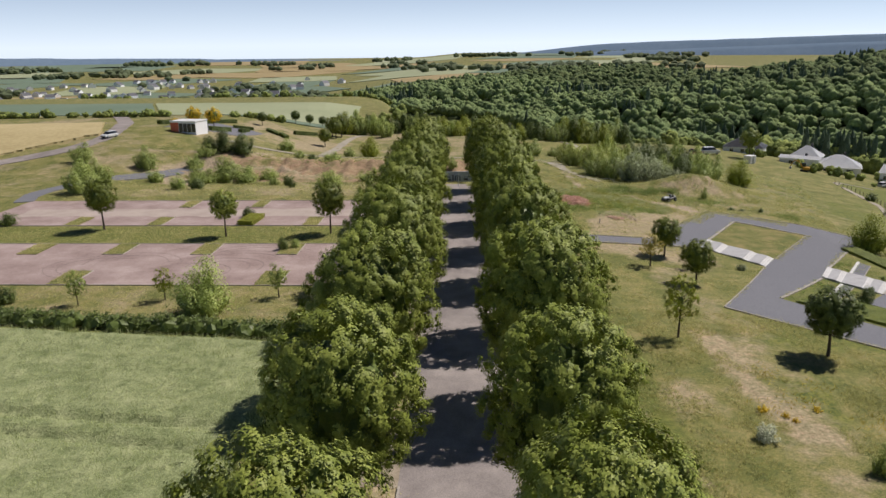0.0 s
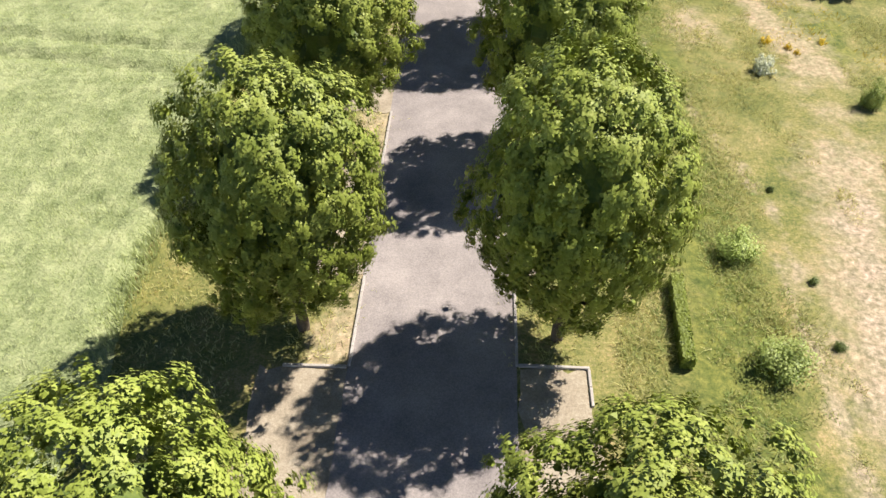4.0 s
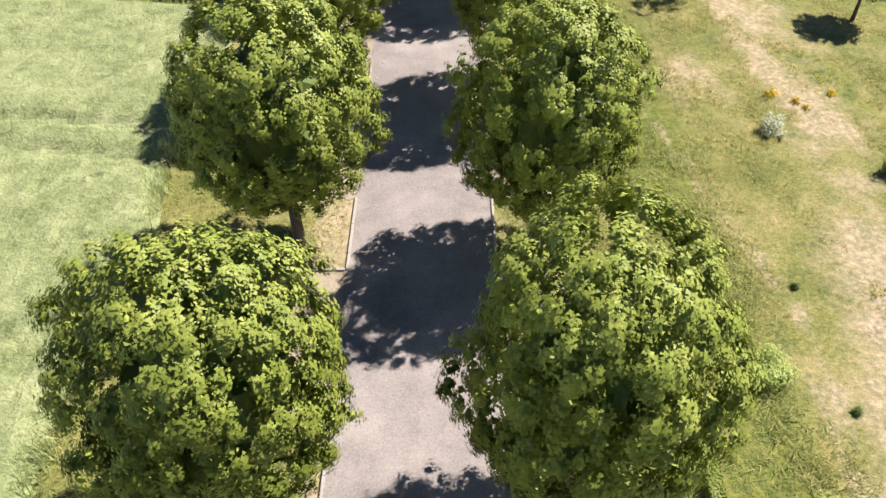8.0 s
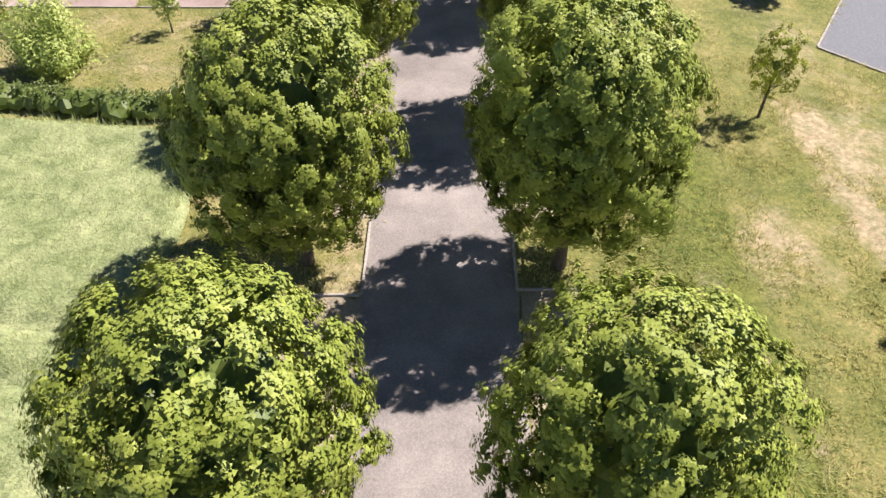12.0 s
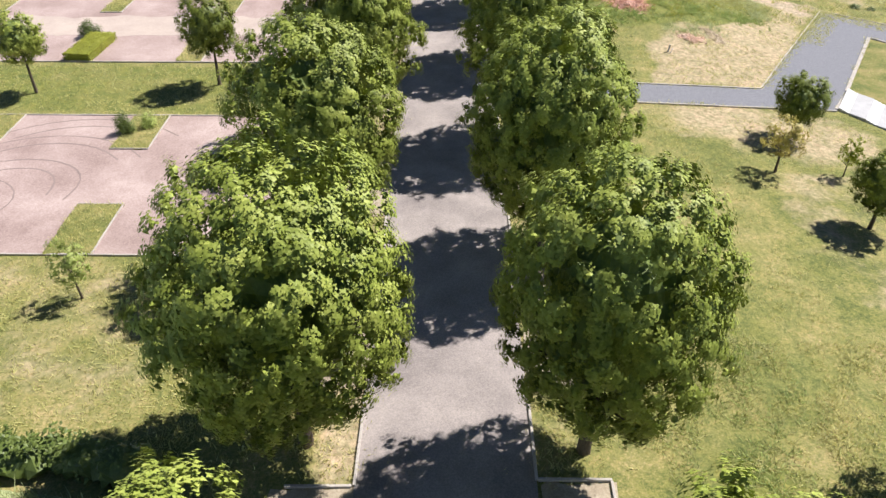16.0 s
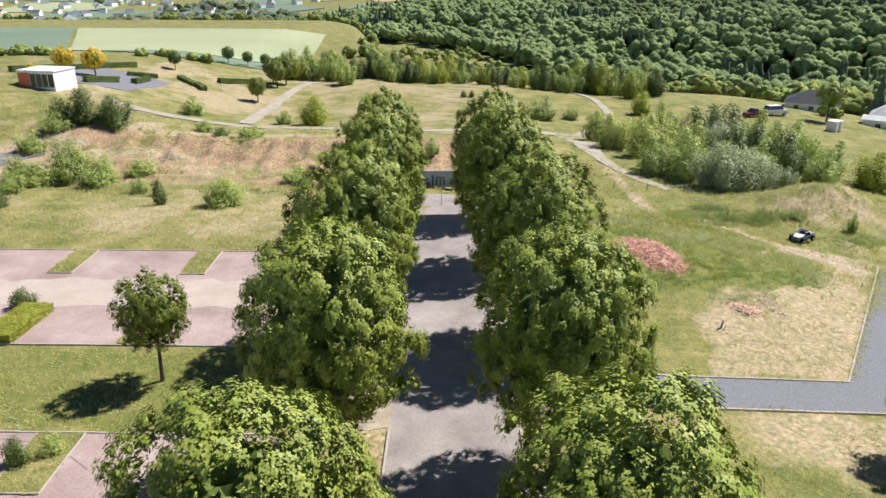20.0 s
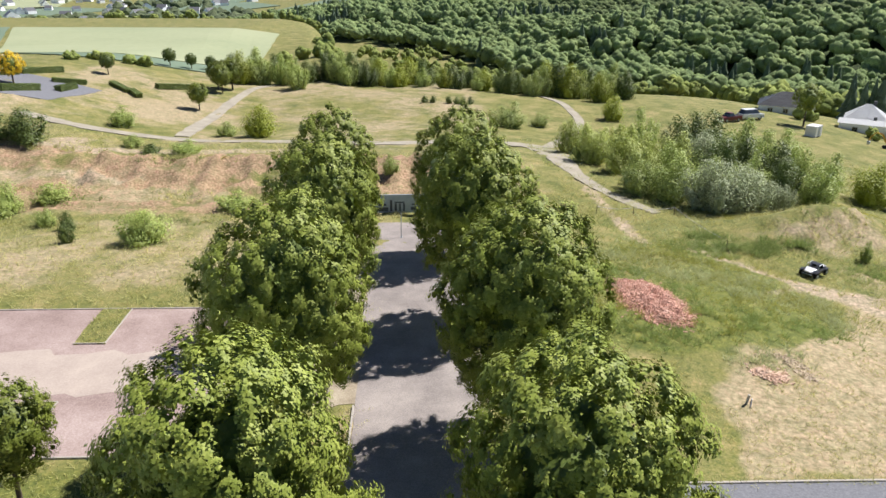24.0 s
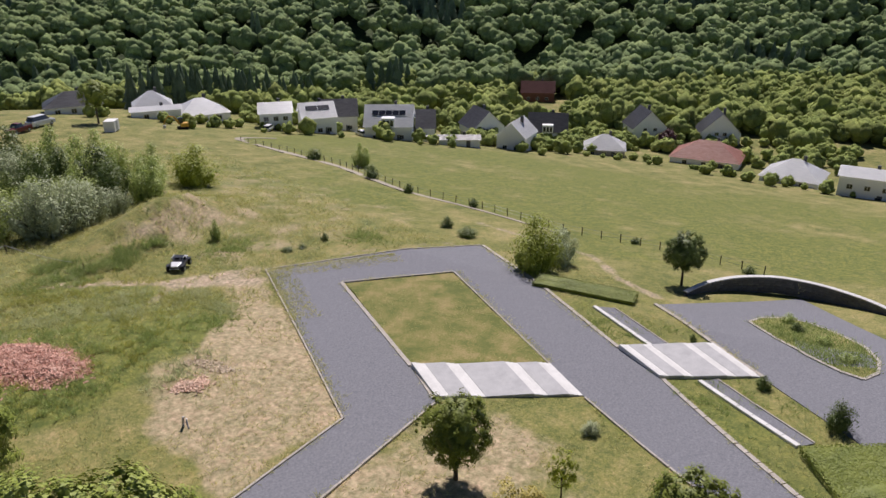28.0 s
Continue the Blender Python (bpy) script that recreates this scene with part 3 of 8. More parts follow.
def leafy_tree(seed, per, size, wide=4.6, tall=13.0, bottom=2.3, leaf=None, n=112, grain=0.78, airy=False):
    """A broadleaf tree: trunk and limbs, a crown of boughs that break up into leafy clumps with dark gaps between, and
    an inside coloured darker for shade.
    """
    leaf = leaf or LINDEN
    rng = np.random.default_rng(seed)
    bits = []
    zz = np.linspace(0, 1, 6)
    bits.append(tube(np.c_[0.2 * zz ** 2, 0.1 * zz ** 2, zz * tall * 0.72 - 0.15], 0.058 * wide * (1.2 - zz)))
    for k in range(11):
        a, z0, ln, u = 2.4 * k + rng.random(), bottom + (tall - bottom) * (0.05 + 0.045 * k), wide * (0.74 - 0.03 * k), np.linspace(0, 1, 4)
        bits.append(tube(np.c_[np.cos(a) * ln * u, np.sin(a) * ln * u, z0 + (tall - bottom) * 0.2 * u ** 1.2], 0.024 * wide * (1 - 0.8 * u), 5))
    k = np.arange(n) + 0.5
    d = np.c_[np.cos(k * 2.39996) * np.sqrt(1 - (1 - 2 * k / n) ** 2), np.sin(k * 2.39996) * np.sqrt(1 - (1 - 2 * k / n) ** 2), 1 - 2 * k / n]
    d += rng.normal(0, 0.07, d.shape)
    d = np.concatenate([d, unit(rng, n // 3)])
    d /= np.linalg.norm(d, axis=1)[:, None]
    deep = np.where(np.arange(len(d)) < n, 1.0, 0.62)
    off = Vector((seed * 3.7, seed * 1.9, 0))
    swell = np.array([1 + 0.17 * noise.noise(Vector(p) * 1.5 + off) + 0.12 * noise.noise(Vector(p) * 3.4 + off) for p in d]) * deep * (1 + np.clip(rng.normal(0, 0.05, len(d)), -0.1, 0.1))
    zc = bottom + (tall - bottom) * 0.46
    up = np.where(d[:, 2] > 0, tall - zc, zc - bottom)
    size_b = grain * (0.8 + 0.5 * rng.random(len(d)))
    full = 1 - 0.12 * np.clip(-d[:, 2], 0, 1) ** 2
    swell = swell * (np.hypot(d[:, 0], d[:, 1]) ** 2.35 + np.abs(d[:, 2]) ** 2.35) ** (-1 / 2.35)
    c1 = np.c_[d[:, 0] * (wide - 1.15 * grain) * full, d[:, 1] * (wide - 1.15 * grain) * full, d[:, 2] * (up - grain)] * swell[:, None]
    c1[:, 2] += zc
    o = np.c_[d[:, 0], d[:, 1], d[:, 2] * wide / up]
    o /= np.linalg.norm(o, axis=1)[:, None]
    m = 7
    e = np.repeat(o, m, 0) + unit(rng, len(d) * m) * 1.05
    e /= np.linalg.norm(e, axis=1)[:, None]
    c2 = np.repeat(c1, m, 0) + e * np.repeat(size_b, m)[:, None] * (0.75 + 0.5 * rng.random((len(e), 1))) * np.array([1, 1, 0.9])
    c2[:, 2] -= 0.3 * np.hypot(e[:, 0], e[:, 1]) * rng.random(len(e))
    rc = grain * (0.36 + 0.26 * rng.random(len(c2)))
    pick = rng.choice(len(c2), per, p=rc ** 2 / (rc ** 2).sum())
    g = e[pick] * 0.75 + unit(rng, per) * 0.9
    g /= np.linalg.norm(g, axis=1)[:, None]
    p = c2[pick] + g * (rc[pick] * (0.5 + 0.6 * rng.random(per)))[:, None] * np.array([1, 1, 1.25]) + e[pick] * (rc[pick] * 0.5 * rng.random(per))[:, None]
    # leaves along the boughs behind the clumps
    loose = rng.random(per) < 0.12
    p = np.where(loose[:, None], np.repeat(c1, m, 0)[pick] + unit(rng, per) * np.repeat(size_b, m)[pick, None] * 0.8 * rng.random((per, 1)) ** 0.4, p)
    nrm = g * 0.6 + e[pick] * 0.6 + o[pick // m] * 0.9 + unit(rng, per) * 0.22 + np.array([0, 0, 0.1])
    nrm /= np.linalg.norm(nrm, axis=1)[:, None]
    a = np.cross(nrm, unit(rng, per))
    a /= np.linalg.norm(a, axis=1)[:, None]
    b = np.cross(nrm, a)
    sz = size * (0.65 + 0.7 * rng.random((per, 1)))
    v = np.stack([p - a * sz, p + a * sz * 0.6 - b * sz * 0.8, p + a * sz * 0.6 + b * sz * 0.8], 1).reshape(-1, 3)
    sv, sf = bough_shells(rng, c2, e, rc, 1, 0.25 if airy else 0.5)
    reach = np.mean([np.percentile(p[:, 0] * math.cos(t) + p[:, 1] * math.sin(t), 99.98) for t in np.linspace(0, 6.28, 16)])
    fit = np.array([wide / reach, wide / reach, (tall - bottom) / (np.percentile(p[:, 2], 99.6) - p[:, 2].min())])
    drop = np.array([0, 0, bottom - p[:, 2].min() * fit[2]])
    v, sv = v * fit + drop, sv * fit + drop
    crown = mesh("crown", np.concatenate([v, sv]), np.concatenate([np.arange(per * 3).reshape(-1, 3), sf + per * 3]), leaf)
    # filler core of the crown; its darker leaf colour paints in the inner shade
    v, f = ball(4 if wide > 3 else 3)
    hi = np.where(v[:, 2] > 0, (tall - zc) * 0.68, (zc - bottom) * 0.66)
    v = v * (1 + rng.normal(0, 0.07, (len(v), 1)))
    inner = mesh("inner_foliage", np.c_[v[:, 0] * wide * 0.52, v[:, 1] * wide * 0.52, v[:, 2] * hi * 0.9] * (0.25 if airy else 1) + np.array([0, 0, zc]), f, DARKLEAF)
    return mesh("trunk", *join(bits), BARK, smooth=True), crown, inner


def plume_bush(seed, tall, radius, leaf, plumes=9, count=4200, size=0.10, slim=0.40, spread=0.55):
    """A many-stemmed bush: feathery upright plumes of small leaves, loose at the edge."""
    rng = np.random.default_rng(seed)
    a = np.arange(plumes) * 2.39996 + rng.random() * 6
    q = np.sqrt((np.arange(plumes) + 0.3) / plumes)
    foot = np.c_[np.cos(a), np.sin(a)] * (q * radius * spread)[:, None]
    tip = foot * 1.7 + rng.normal(0, radius * 0.14, foot.shape)
    h = tall * (1 - 0.55 * q ** 1.5 * rng.random(plumes)) * (0.66 + 0.34 * rng.random(plumes))
    h *= 1 - 0.38 * q ** 2
    h *= tall / h.max()
    w = radius * slim * (0.7 + 0.6 * rng.random(plumes))
    bits = []
    for k in range(plumes):
        u = np.linspace(0, 1, 4)[:, None]
        bits.append(tube(np.c_[foot[k] * 0.5 * (1 - u) + tip[k] * u, u * h[k] * 0.9 - 0.1], 0.03 * (1.3 - u[:, 0]) * tall / 3, 4))
    pk = rng.choice(plumes, count, p=h * w / (h * w).sum())
    u = 0.02 + 0.98 * rng.random(count) ** 0.85
    girth = np.sqrt(np.clip(1 - ((u - 0.52) / 0.53) ** 2, 0.02, 1)) * w[pk]
    dr = unit(rng, count)
    twig = np.array([1 + 0.6 * noise.noise((x * 2.1 + k * 9, y * 2.1, z * 2.1)) for x, y, z, k in zip(*dr.T, pk)])
    rr = girth * twig * (0.45 + 0.6 * rng.random(count) ** 0.6)
    base = foot[pk] * (1 - u)[:, None] + tip[pk] * u[:, None]
    p = np.c_[base + dr[:, :2] * rr[:, None], u * h[pk] + dr[:, 2] * rr * 0.9]
    p[:, 2] = np.maximum(p[:, 2], 0.02)
    nrm = dr + np.c_[foot[pk] / radius * 0.6, np.full(count, 0.7)] + unit(rng, count) * 0.6
    nrm /= np.linalg.norm(nrm, axis=1)[:, None]
    ax = np.cross(nrm, unit(rng, count) + np.array([0.9, 0, 0]))
    ax /= np.linalg.norm(ax, axis=1)[:, None]
    b = np.cross(nrm, ax)
    sz = size * (0.6 + 0.8 * rng.random((count, 1)))
    v = np.stack([p - b * sz * 1.2, p + b * sz * 0.7 - ax * sz * 0.6, p + b * sz * 0.7 + ax * sz * 0.6], 1).reshape(-1, 3)
    bv, bf = ball(2)
    vs, fs = [], []
    for k in range(plumes):
        z = 0.5 + 0.5 * bv[:, 2:]
        j = bv[:, :2] * w[k] * 0.36 * (1 + rng.normal(0, 0.14, (len(bv), 1)))
        vs.append(np.c_[j + foot[k] * (1 - z) + tip[k] * z, z * h[k] * 0.66])
        fs.append(bf + k * len(bv))
    return mesh("trunk", *join(bits), BARK, smooth=True), mesh("crown", v, np.arange(count * 3).reshape(-1, 3), leaf), mesh("inner_foliage", np.concatenate(vs), np.concatenate(fs), leaf)


def plant_tree(name, label, category, meshes, x, y, turn=0, scale=1.0, group="", sink=0.0, zscale=None):
    ob = thing(name, label, category, Matrix.Translation((x, y, float(height(x, y)) - sink)) @ pose(0, 0, 0, 0, 0, turn) @ Matrix.Diagonal((scale, scale, zscale or scale, 1)), group)
    part("trunk", meshes[0], ob)
    crown = part("crown", meshes[1], ob)
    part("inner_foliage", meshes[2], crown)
    return ob


def tufts(rng, xy, tall, wide, blades, bend=0.8):
    """Small fans of upright blades on the ground at each place."""
    n = len(xy) * blades
    p = np.repeat(xy, blades, 0) + rng.normal(0, 1, (n, 2)) * wide * 0.5
    a = rng.random(n) * 2 * np.pi
    h = np.repeat(tall * np.ones(len(xy)), blades) * (0.6 + 0.6 * rng.random(n))
    z = height(p[:, 0], p[:, 1])
    dx, dy = np.cos(a) * wide * 0.14, np.sin(a) * wide * 0.14
    lean = rng.normal(0, bend, (n, 2)) * h[:, None]
    v = np.stack([np.c_[p[:, 0] - dx, p[:, 1] - dy, z - 0.03], np.c_[p[:, 0] + dx, p[:, 1] + dy, z - 0.03], np.c_[p[:, 0] + lean[:, 0], p[:, 1] + lean[:, 1], z + h]], 1).reshape(-1, 3)
    return v, np.arange(n * 3).reshape(n, 3)


def lumps(rng, protos, place, scale, zscale):
    """Many small copies of a few shapes as one mesh's verts and faces."""
    vs, fs, k = [], [], 0
    pick = rng.integers(0, len(protos), len(place))
    turn = rng.random(len(place)) * 2 * np.pi
    for q, (pv, pf) in enumerate(protos):
        ids = np.nonzero(pick == q)[0]
        if not len(ids):
            continue
        c, s = np.cos(turn[ids])[:, None], np.sin(turn[ids])[:, None]
        x = (pv[None, :, 0] * c - pv[None, :, 1] * s) * scale[ids, None] + place[ids, 0:1]
        y = (pv[None, :, 0] * s + pv[None, :, 1] * c) * scale[ids, None] + place[ids, 1:2]
        z = pv[None, :, 2] * zscale[ids, None] + place[ids, 2:3]
        vs.append(np.stack([x, y, z], -1).reshape(-1, 3))
        fs.append((pf[None] + (np.arange(len(ids)) * len(pv))[:, None, None]).reshape(-1, 3) + k)
        k += len(ids) * len(pv)
    return np.concatenate(vs), np.concatenate(fs)


def ball(sub):
    bm = bmesh.new()
    bmesh.ops.create_icosphere(bm, subdivisions=sub, radius=1)
    bm.verts.ensure_lookup_table()
    v = np.array([x.co[:] for x in bm.verts])
    f = np.array([[x.index for x in fc.verts] for fc in bm.faces])
    bm.free()
    return v, f


def lumpy(seed, sub, rough=0.28):
    """A wooded crown seen from afar: rounded boughs with gaps between them, no trunk in sight."""
    v, f = ball(sub)
    off = Vector((seed * 7.3, seed * 3.1, 0))
    r = np.array([1 + rough * noise.noise(Vector(p) * 2.1 + off) + rough * 0.9 * noise.noise(Vector(p) * 4.7 + off) for p in v])
    v = v * r[:, None]
    v[:, 2] = np.where(v[:, 2] > 0, v[:, 2] * 1.15, v[:, 2] * 0.85) + 0.75
    return v, f


def spire(seed, tiers=6, sides=9):
    """A conifer seen from afar: ragged drooping tiers round a leader."""
    rng = np.random.default_rng(seed)
    vs, fs = [], []
    for k in range(tiers):
        z0, r = k / tiers * 0.9 + 0.08, 0.42 * (1 - k / tiers) + 0.05
        th = np.arange(sides) / sides * 2 * np.pi + rng.random()
        rr = r * (0.7 + 0.5 * rng.random(sides))
        b = len(vs)
        vs += [(rr[i] * np.cos(th[i]), rr[i] * np.sin(th[i]), z0 - 0.06 * rng.random()) for i in range(sides)] + [(0, 0, min(1.0, z0 + 0.30))]
        fs += [(b + i, b + (i + 1) % sides, b + sides) for i in range(sides)]
    return np.array(vs), np.array(fs)


# ---- land ----
def axis(lo, hi, fine, reach_lo, reach_hi, grow=1.16):
    out = list(np.arange(lo, hi + fine / 2, fine))
    for reach, sign in ((reach_hi, 1), (reach_lo, -1)):
        d, p = fine, out[-1] if sign > 0 else out[0]
        while sign * (reach - p) > 0:
            d *= grow
            p += sign * d
            out = out + [p] if sign > 0 else [p] + out
    return np.array(out)


xs, ys = axis(-80, 82, 0.8, -4500, 4500, 1.13), axis(-20, 180, 0.8, -900, 4700, 1.10)
gx, gy = np.meshgrid(xs, ys, indexing="ij")
gz = height(gx, gy)
rng = np.random.default_rng(3)
uneven = np.array([[noise.noise((x * 0.35, y * 0.35, 0)) + 0.5 * noise.noise((x * 0.9, y * 0.9, 5)) for y in ys] for x in xs])
rough_ground = step(125, 135, gy) * (1 - step(230, 300, gy)) + step(10, 14, gx) * (1 - step(55, 70, gx)) * 0.4
pit = step(138, 146, gy) * (1 - step(164, 168, gy)) * step(-70, -55, gx) * (1 - step(4, 10, gx))
gully = np.array([[noise.noise((x * 0.55, y * 0.08, 12)) for y in ys] for x in xs])
gz = gz + gully * 0.9 * step(152, 158, gy) * (1 - step(164, 168, gy)) * step(-60, -50, gx) * (1 - step(2, 9, gx))
gz = gz + uneven * (0.04 + 0.16 * np.clip(rough_ground, 0, 1) + 0.35 * pit) * (gy < 320) * (np.abs(gx) < 120) * np.where((np.abs(gx) < 11) & (gy < 132), 0, 1) * (1 - 0.9 * step(8, 11, gx) * (1 - step(70, 74, gx)) * step(54, 58, gy) * (1 - step(118, 122, gy))) * (1 - 0.8 * (gx < -9) * (gy > 70) * (gy < 120))
crag = np.array([[noise.noise((x * 0.8, y * 0.6, 21)) + 0.8 * noise.noise((x * 1.9, y * 1.3, 22)) for y in ys] for x in xs])
gz = gz + crag * 0.75 * step(150, 154, gy) * (1 - step(163, 166, gy)) * step(-50, -44, gx) * (1 - step(4, 9, gx))
# hollows and humps of the weedy mound
gz = gz + crag * 0.6 * np.exp(-((gx - 43) / 9) ** 2 - ((gy - 137.5) / 4.5) ** 2)
i = np.arange(gx.size).reshape(gx.shape)
faces = np.stack([i[:-1, :-1], i[1:, :-1], i[1:, 1:], i[:-1, 1:]], -1).reshape(-1, 4)
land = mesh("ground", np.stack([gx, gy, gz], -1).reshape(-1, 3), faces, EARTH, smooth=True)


def zone(name, value):
    land.attributes.new(name, "FLOAT", "POINT").data.foreach_set("value", np.clip(value, 0, 1).astype(np.float32).ravel())


def spot(x, y, rx, ry):
    return np.exp(-((gx - x) / rx) ** 2 - ((gy - y) / ry) ** 2)


def area(ring, soft):
    """1 inside an outline on the ground, fading to 0 over a soft, wavering edge."""
    q = np.array(ring, float)
    hit, dist = np.zeros(gx.shape, bool), np.full(gx.shape, 1e9)
    for a, b in zip(q, np.roll(q, -1, 0)):
        if a[1] != b[1]:
            hit ^= ((a[1] > gy) != (b[1] > gy)) & (gx < (b[0] - a[0]) * (gy - a[1]) / (b[1] - a[1]) + a[0])
        u = np.clip(((gx - a[0]) * (b[0] - a[0]) + (gy - a[1]) * (b[1] - a[1])) / ((b - a) @ (b - a)), 0, 1)
        dist = np.minimum(dist, np.hypot(gx - a[0] - u * (b[0] - a[0]), gy - a[1] - u * (b[1] - a[1])))
    return step(-soft, soft, np.where(hit, dist, -dist) + uneven * soft * 0.8)


broad = np.array([[noise.noise((x * 0.055, y * 0.055, 41)) + 0.6 * noise.noise((x * 0.16, y * 0.16, 42)) for y in ys] for x in xs])
def trodden(line, wide):
    """How near each ground point lies to a footworn line."""
    q, best = np.array(line, float), np.full(gx.shape, 1e9)
    for a, b in zip(q[:-1], q[1:]):
        u = np.clip(((gx - a[0]) * (b[0] - a[0]) + (gy - a[1]) * (b[1] - a[1])) / ((b - a) @ (b - a)), 0, 1)
        best = np.minimum(best, np.hypot(gx - a[0] - u * (b[0] - a[0]), gy - a[1] - u * (b[1] - a[1])))
    return np.exp(-(best / wide) ** 2)


STRAW = area([(41.26, 122.45), (27.35, 99.21), (17.61, 98.5), (18.02, 103.06), (19.29, 107.77), (23.05, 109.71), (27.53, 111.15), (31.95, 114.57), (34.76, 118.35), (36.7, 123.03)], 1.3)
GREENS = area([(24.14, 136.03), (28.03, 133.24), (34.72, 125.65), (35.59, 120.35), (31.54, 115.02), (26.46, 112.2), (22.5, 112.38), (18.08, 111.25), (13.27, 112.84), (12.77, 121.05), (14.38, 129.52)], 1.2)
FIELD = area([(65.11, 109.91), (77.08, 107.15), (82.59, 124.02), (83.82, 137.42), (93.2, 159.5), (98.91, 195.57), (120.61, 199.47), (154.22, 168.22), (146, 112), (150, 70), (80, 40), (79.52, 85.15)], 2.5)
strip = np.interp(gy, [0, 18, 30, 42, 60, 80], [18.6, 19.2, 21.3, 23.5, 25, 24])
dry = (0.48 - 0.16 * step(30, 40, gy)) * np.exp(-((gx - strip - 1) / 4.0) ** 2) * (gy < 85) + 0.85 * spot(26.43, 107.92, 5, 9) + 0.7 * spot(32.97, 113.45, 4.5, 7) + 0.5 * spot(29.68, 102.7, 3, 4) + 0.3 * spot(30.75, 91.04, 4, 5) + 0.55 * spot(20.93, 92.9, 6, 5) + 0.3 * spot(28.63, 88.92, 4, 4)
dry = dry + (0.36 + 0.35 * broad) * step(118, 124, gy) * (1 - step(250, 300, gy)) * (1 - step(12, 20, gx)) + 0.14 * step(118, 128, gy) * (1 - step(172, 182, gy)) * step(30, 38, gx) * (1 - step(65, 78, gx)) + 0.08 * step(128, 150, gy) * (1 - step(185, 200, gy)) * step(20, 28, gx) * (1 - step(65, 78, gx)) + 0.42 * (gy < 73) * (gy > 61) * (gx < -13) + 0.42 * step(-7.5, -4, gx) * (1 - step(5, 9, gx)) * (gy < 130)
dry = dry + 0.06 * step(60, 70, gx) * (gx < 190) * (gy < 260) + 0.12 * step(170, 200, gy) * (np.abs(gx) < 70) + 0.14 * step(12, 20, gx) * (gy < 130) * (gx < 60)
dry = np.maximum(dry * (1 - 0.85 * GREENS) * (1 - 0.45 * FIELD), 0.80 * STRAW) + 0.16 * area([(38.2, 126.09), (65.11, 115.34), (81.98, 137.28), (89.46, 159.14), (61.53, 166.45), (47.56, 145.47)], 3) * (1 + 1.5 * uneven)
dry = dry + 0.42 * spot(43, 136.5, 8, 3) * (1 + 1.5 * uneven) + 0.14 * step(-64, -56, gx) * (1 - step(-12, -8, gx)) * step(117, 121, gy) * (1 - step(138, 146, gy))
dry = dry + 0.42 * spot(17.1, 49.2, 2.6, 3.5) + 0.35 * spot(16.2, 45.0, 2.2, 3.0) + 0.3 * spot(22.1, 58, 1.8, 4) + 0.36 * trodden([(22.1, 61), (22.3, 57.2), (22.4, 53.3), (22.4, 48.6), (23.3, 45.1), (24.5, 42.9)], 1.1)
dry = dry + 0.5 * np.exp(-((gx + 3.7) / 1.0) ** 2) * (0.6 + 1.2 * uneven) * (gy < 130)
zone("dry", dry)
worn = 0.5 * trodden([(13.2, 46), (15.0, 38.5), (17.4, 29.1), (17.1, 21.9), (16.6, 16), (16.4, 8)], 0.85) + 0.75 * trodden([(26.65, 132.83), (28.71, 130.78), (32.03, 127.84), (35.46, 124.36)], 0.75) + 0.7 * trodden([(35.46, 124.36), (39.28, 120.38)], 1.7) + 0.7 * trodden([(22.63, 133.81), (21.95, 138.18), (21.51, 143.37), (21.26, 149.53), (20.93, 157.24)], 1.2) + 0.45 * trodden([(26.94, 121.01), (33.13, 124.34), (40.31, 123.42), (50.83, 119.08), (62.75, 113.59)], 1.2)
worn = worn + 0.9 * trodden([(-64, 155), (-60, 160), (-57, 162.5), (-51.6, 164.5), (-48.5, 172)], 1.6) + 0.6 * trodden([(73.45, 118.52), (69.86, 101.39), (63.34, 95.53), (60.41, 90.91)], 1.0) + 0.9 * trodden([(-63, 157), (-55, 161.5), (-50, 164.6), (-45, 166.5)], 1.5) + 0.8 * trodden([(-64, 148), (-58, 149.5), (-54, 153)], 2.2) + 0.5 * trodden([(-75, 162), (-58, 165), (-40, 168), (-15, 171)], 1.6)
zone("bare", worn + 0.7 * spot(-38, 160, 7, 2.5) + 0.8 * spot(-57, 143, 5, 3) + 0.22 * step(118, 121, gy) * (1 - step(134, 140, gy)) * (gx < -9) * (gx > -70) + 0.6 * np.exp(-((gx - strip - 0.8) / 2.3) ** 2) * (1 - step(26, 46, gy)) + 0.55 * spot(37.37, 135.94, 5, 1.2) + 0.4 * spot(30.86, 134.23, 3, 0.9) + 0.75 * spot(-50, 152, 12, 8) + 0.6 * spot(-66, 150, 10, 6) + 0.34 * step(163, 168, gy) * (1 - step(176, 186, gy)) * (gx < 26) * (gx > -60))
broken = np.array([[noise.noise((x * 0.10, y * 0.16, 31)) + 0.6 * noise.noise((x * 0.3, y * 0.4, 31)) for y in ys] for x in xs])
zone("clay", (1 + 1.1 * broken) * (0.55 * step(140, 150, gy) * (1 - step(164, 172, gy)) * step(-70, -54, gx) * (1 - step(2, 12, gx)) + 0.3 * step(156, 160, gy) * (1 - step(163, 167, gy)) * step(-50, -40, gx) * (1 - step(2, 9, gx))))
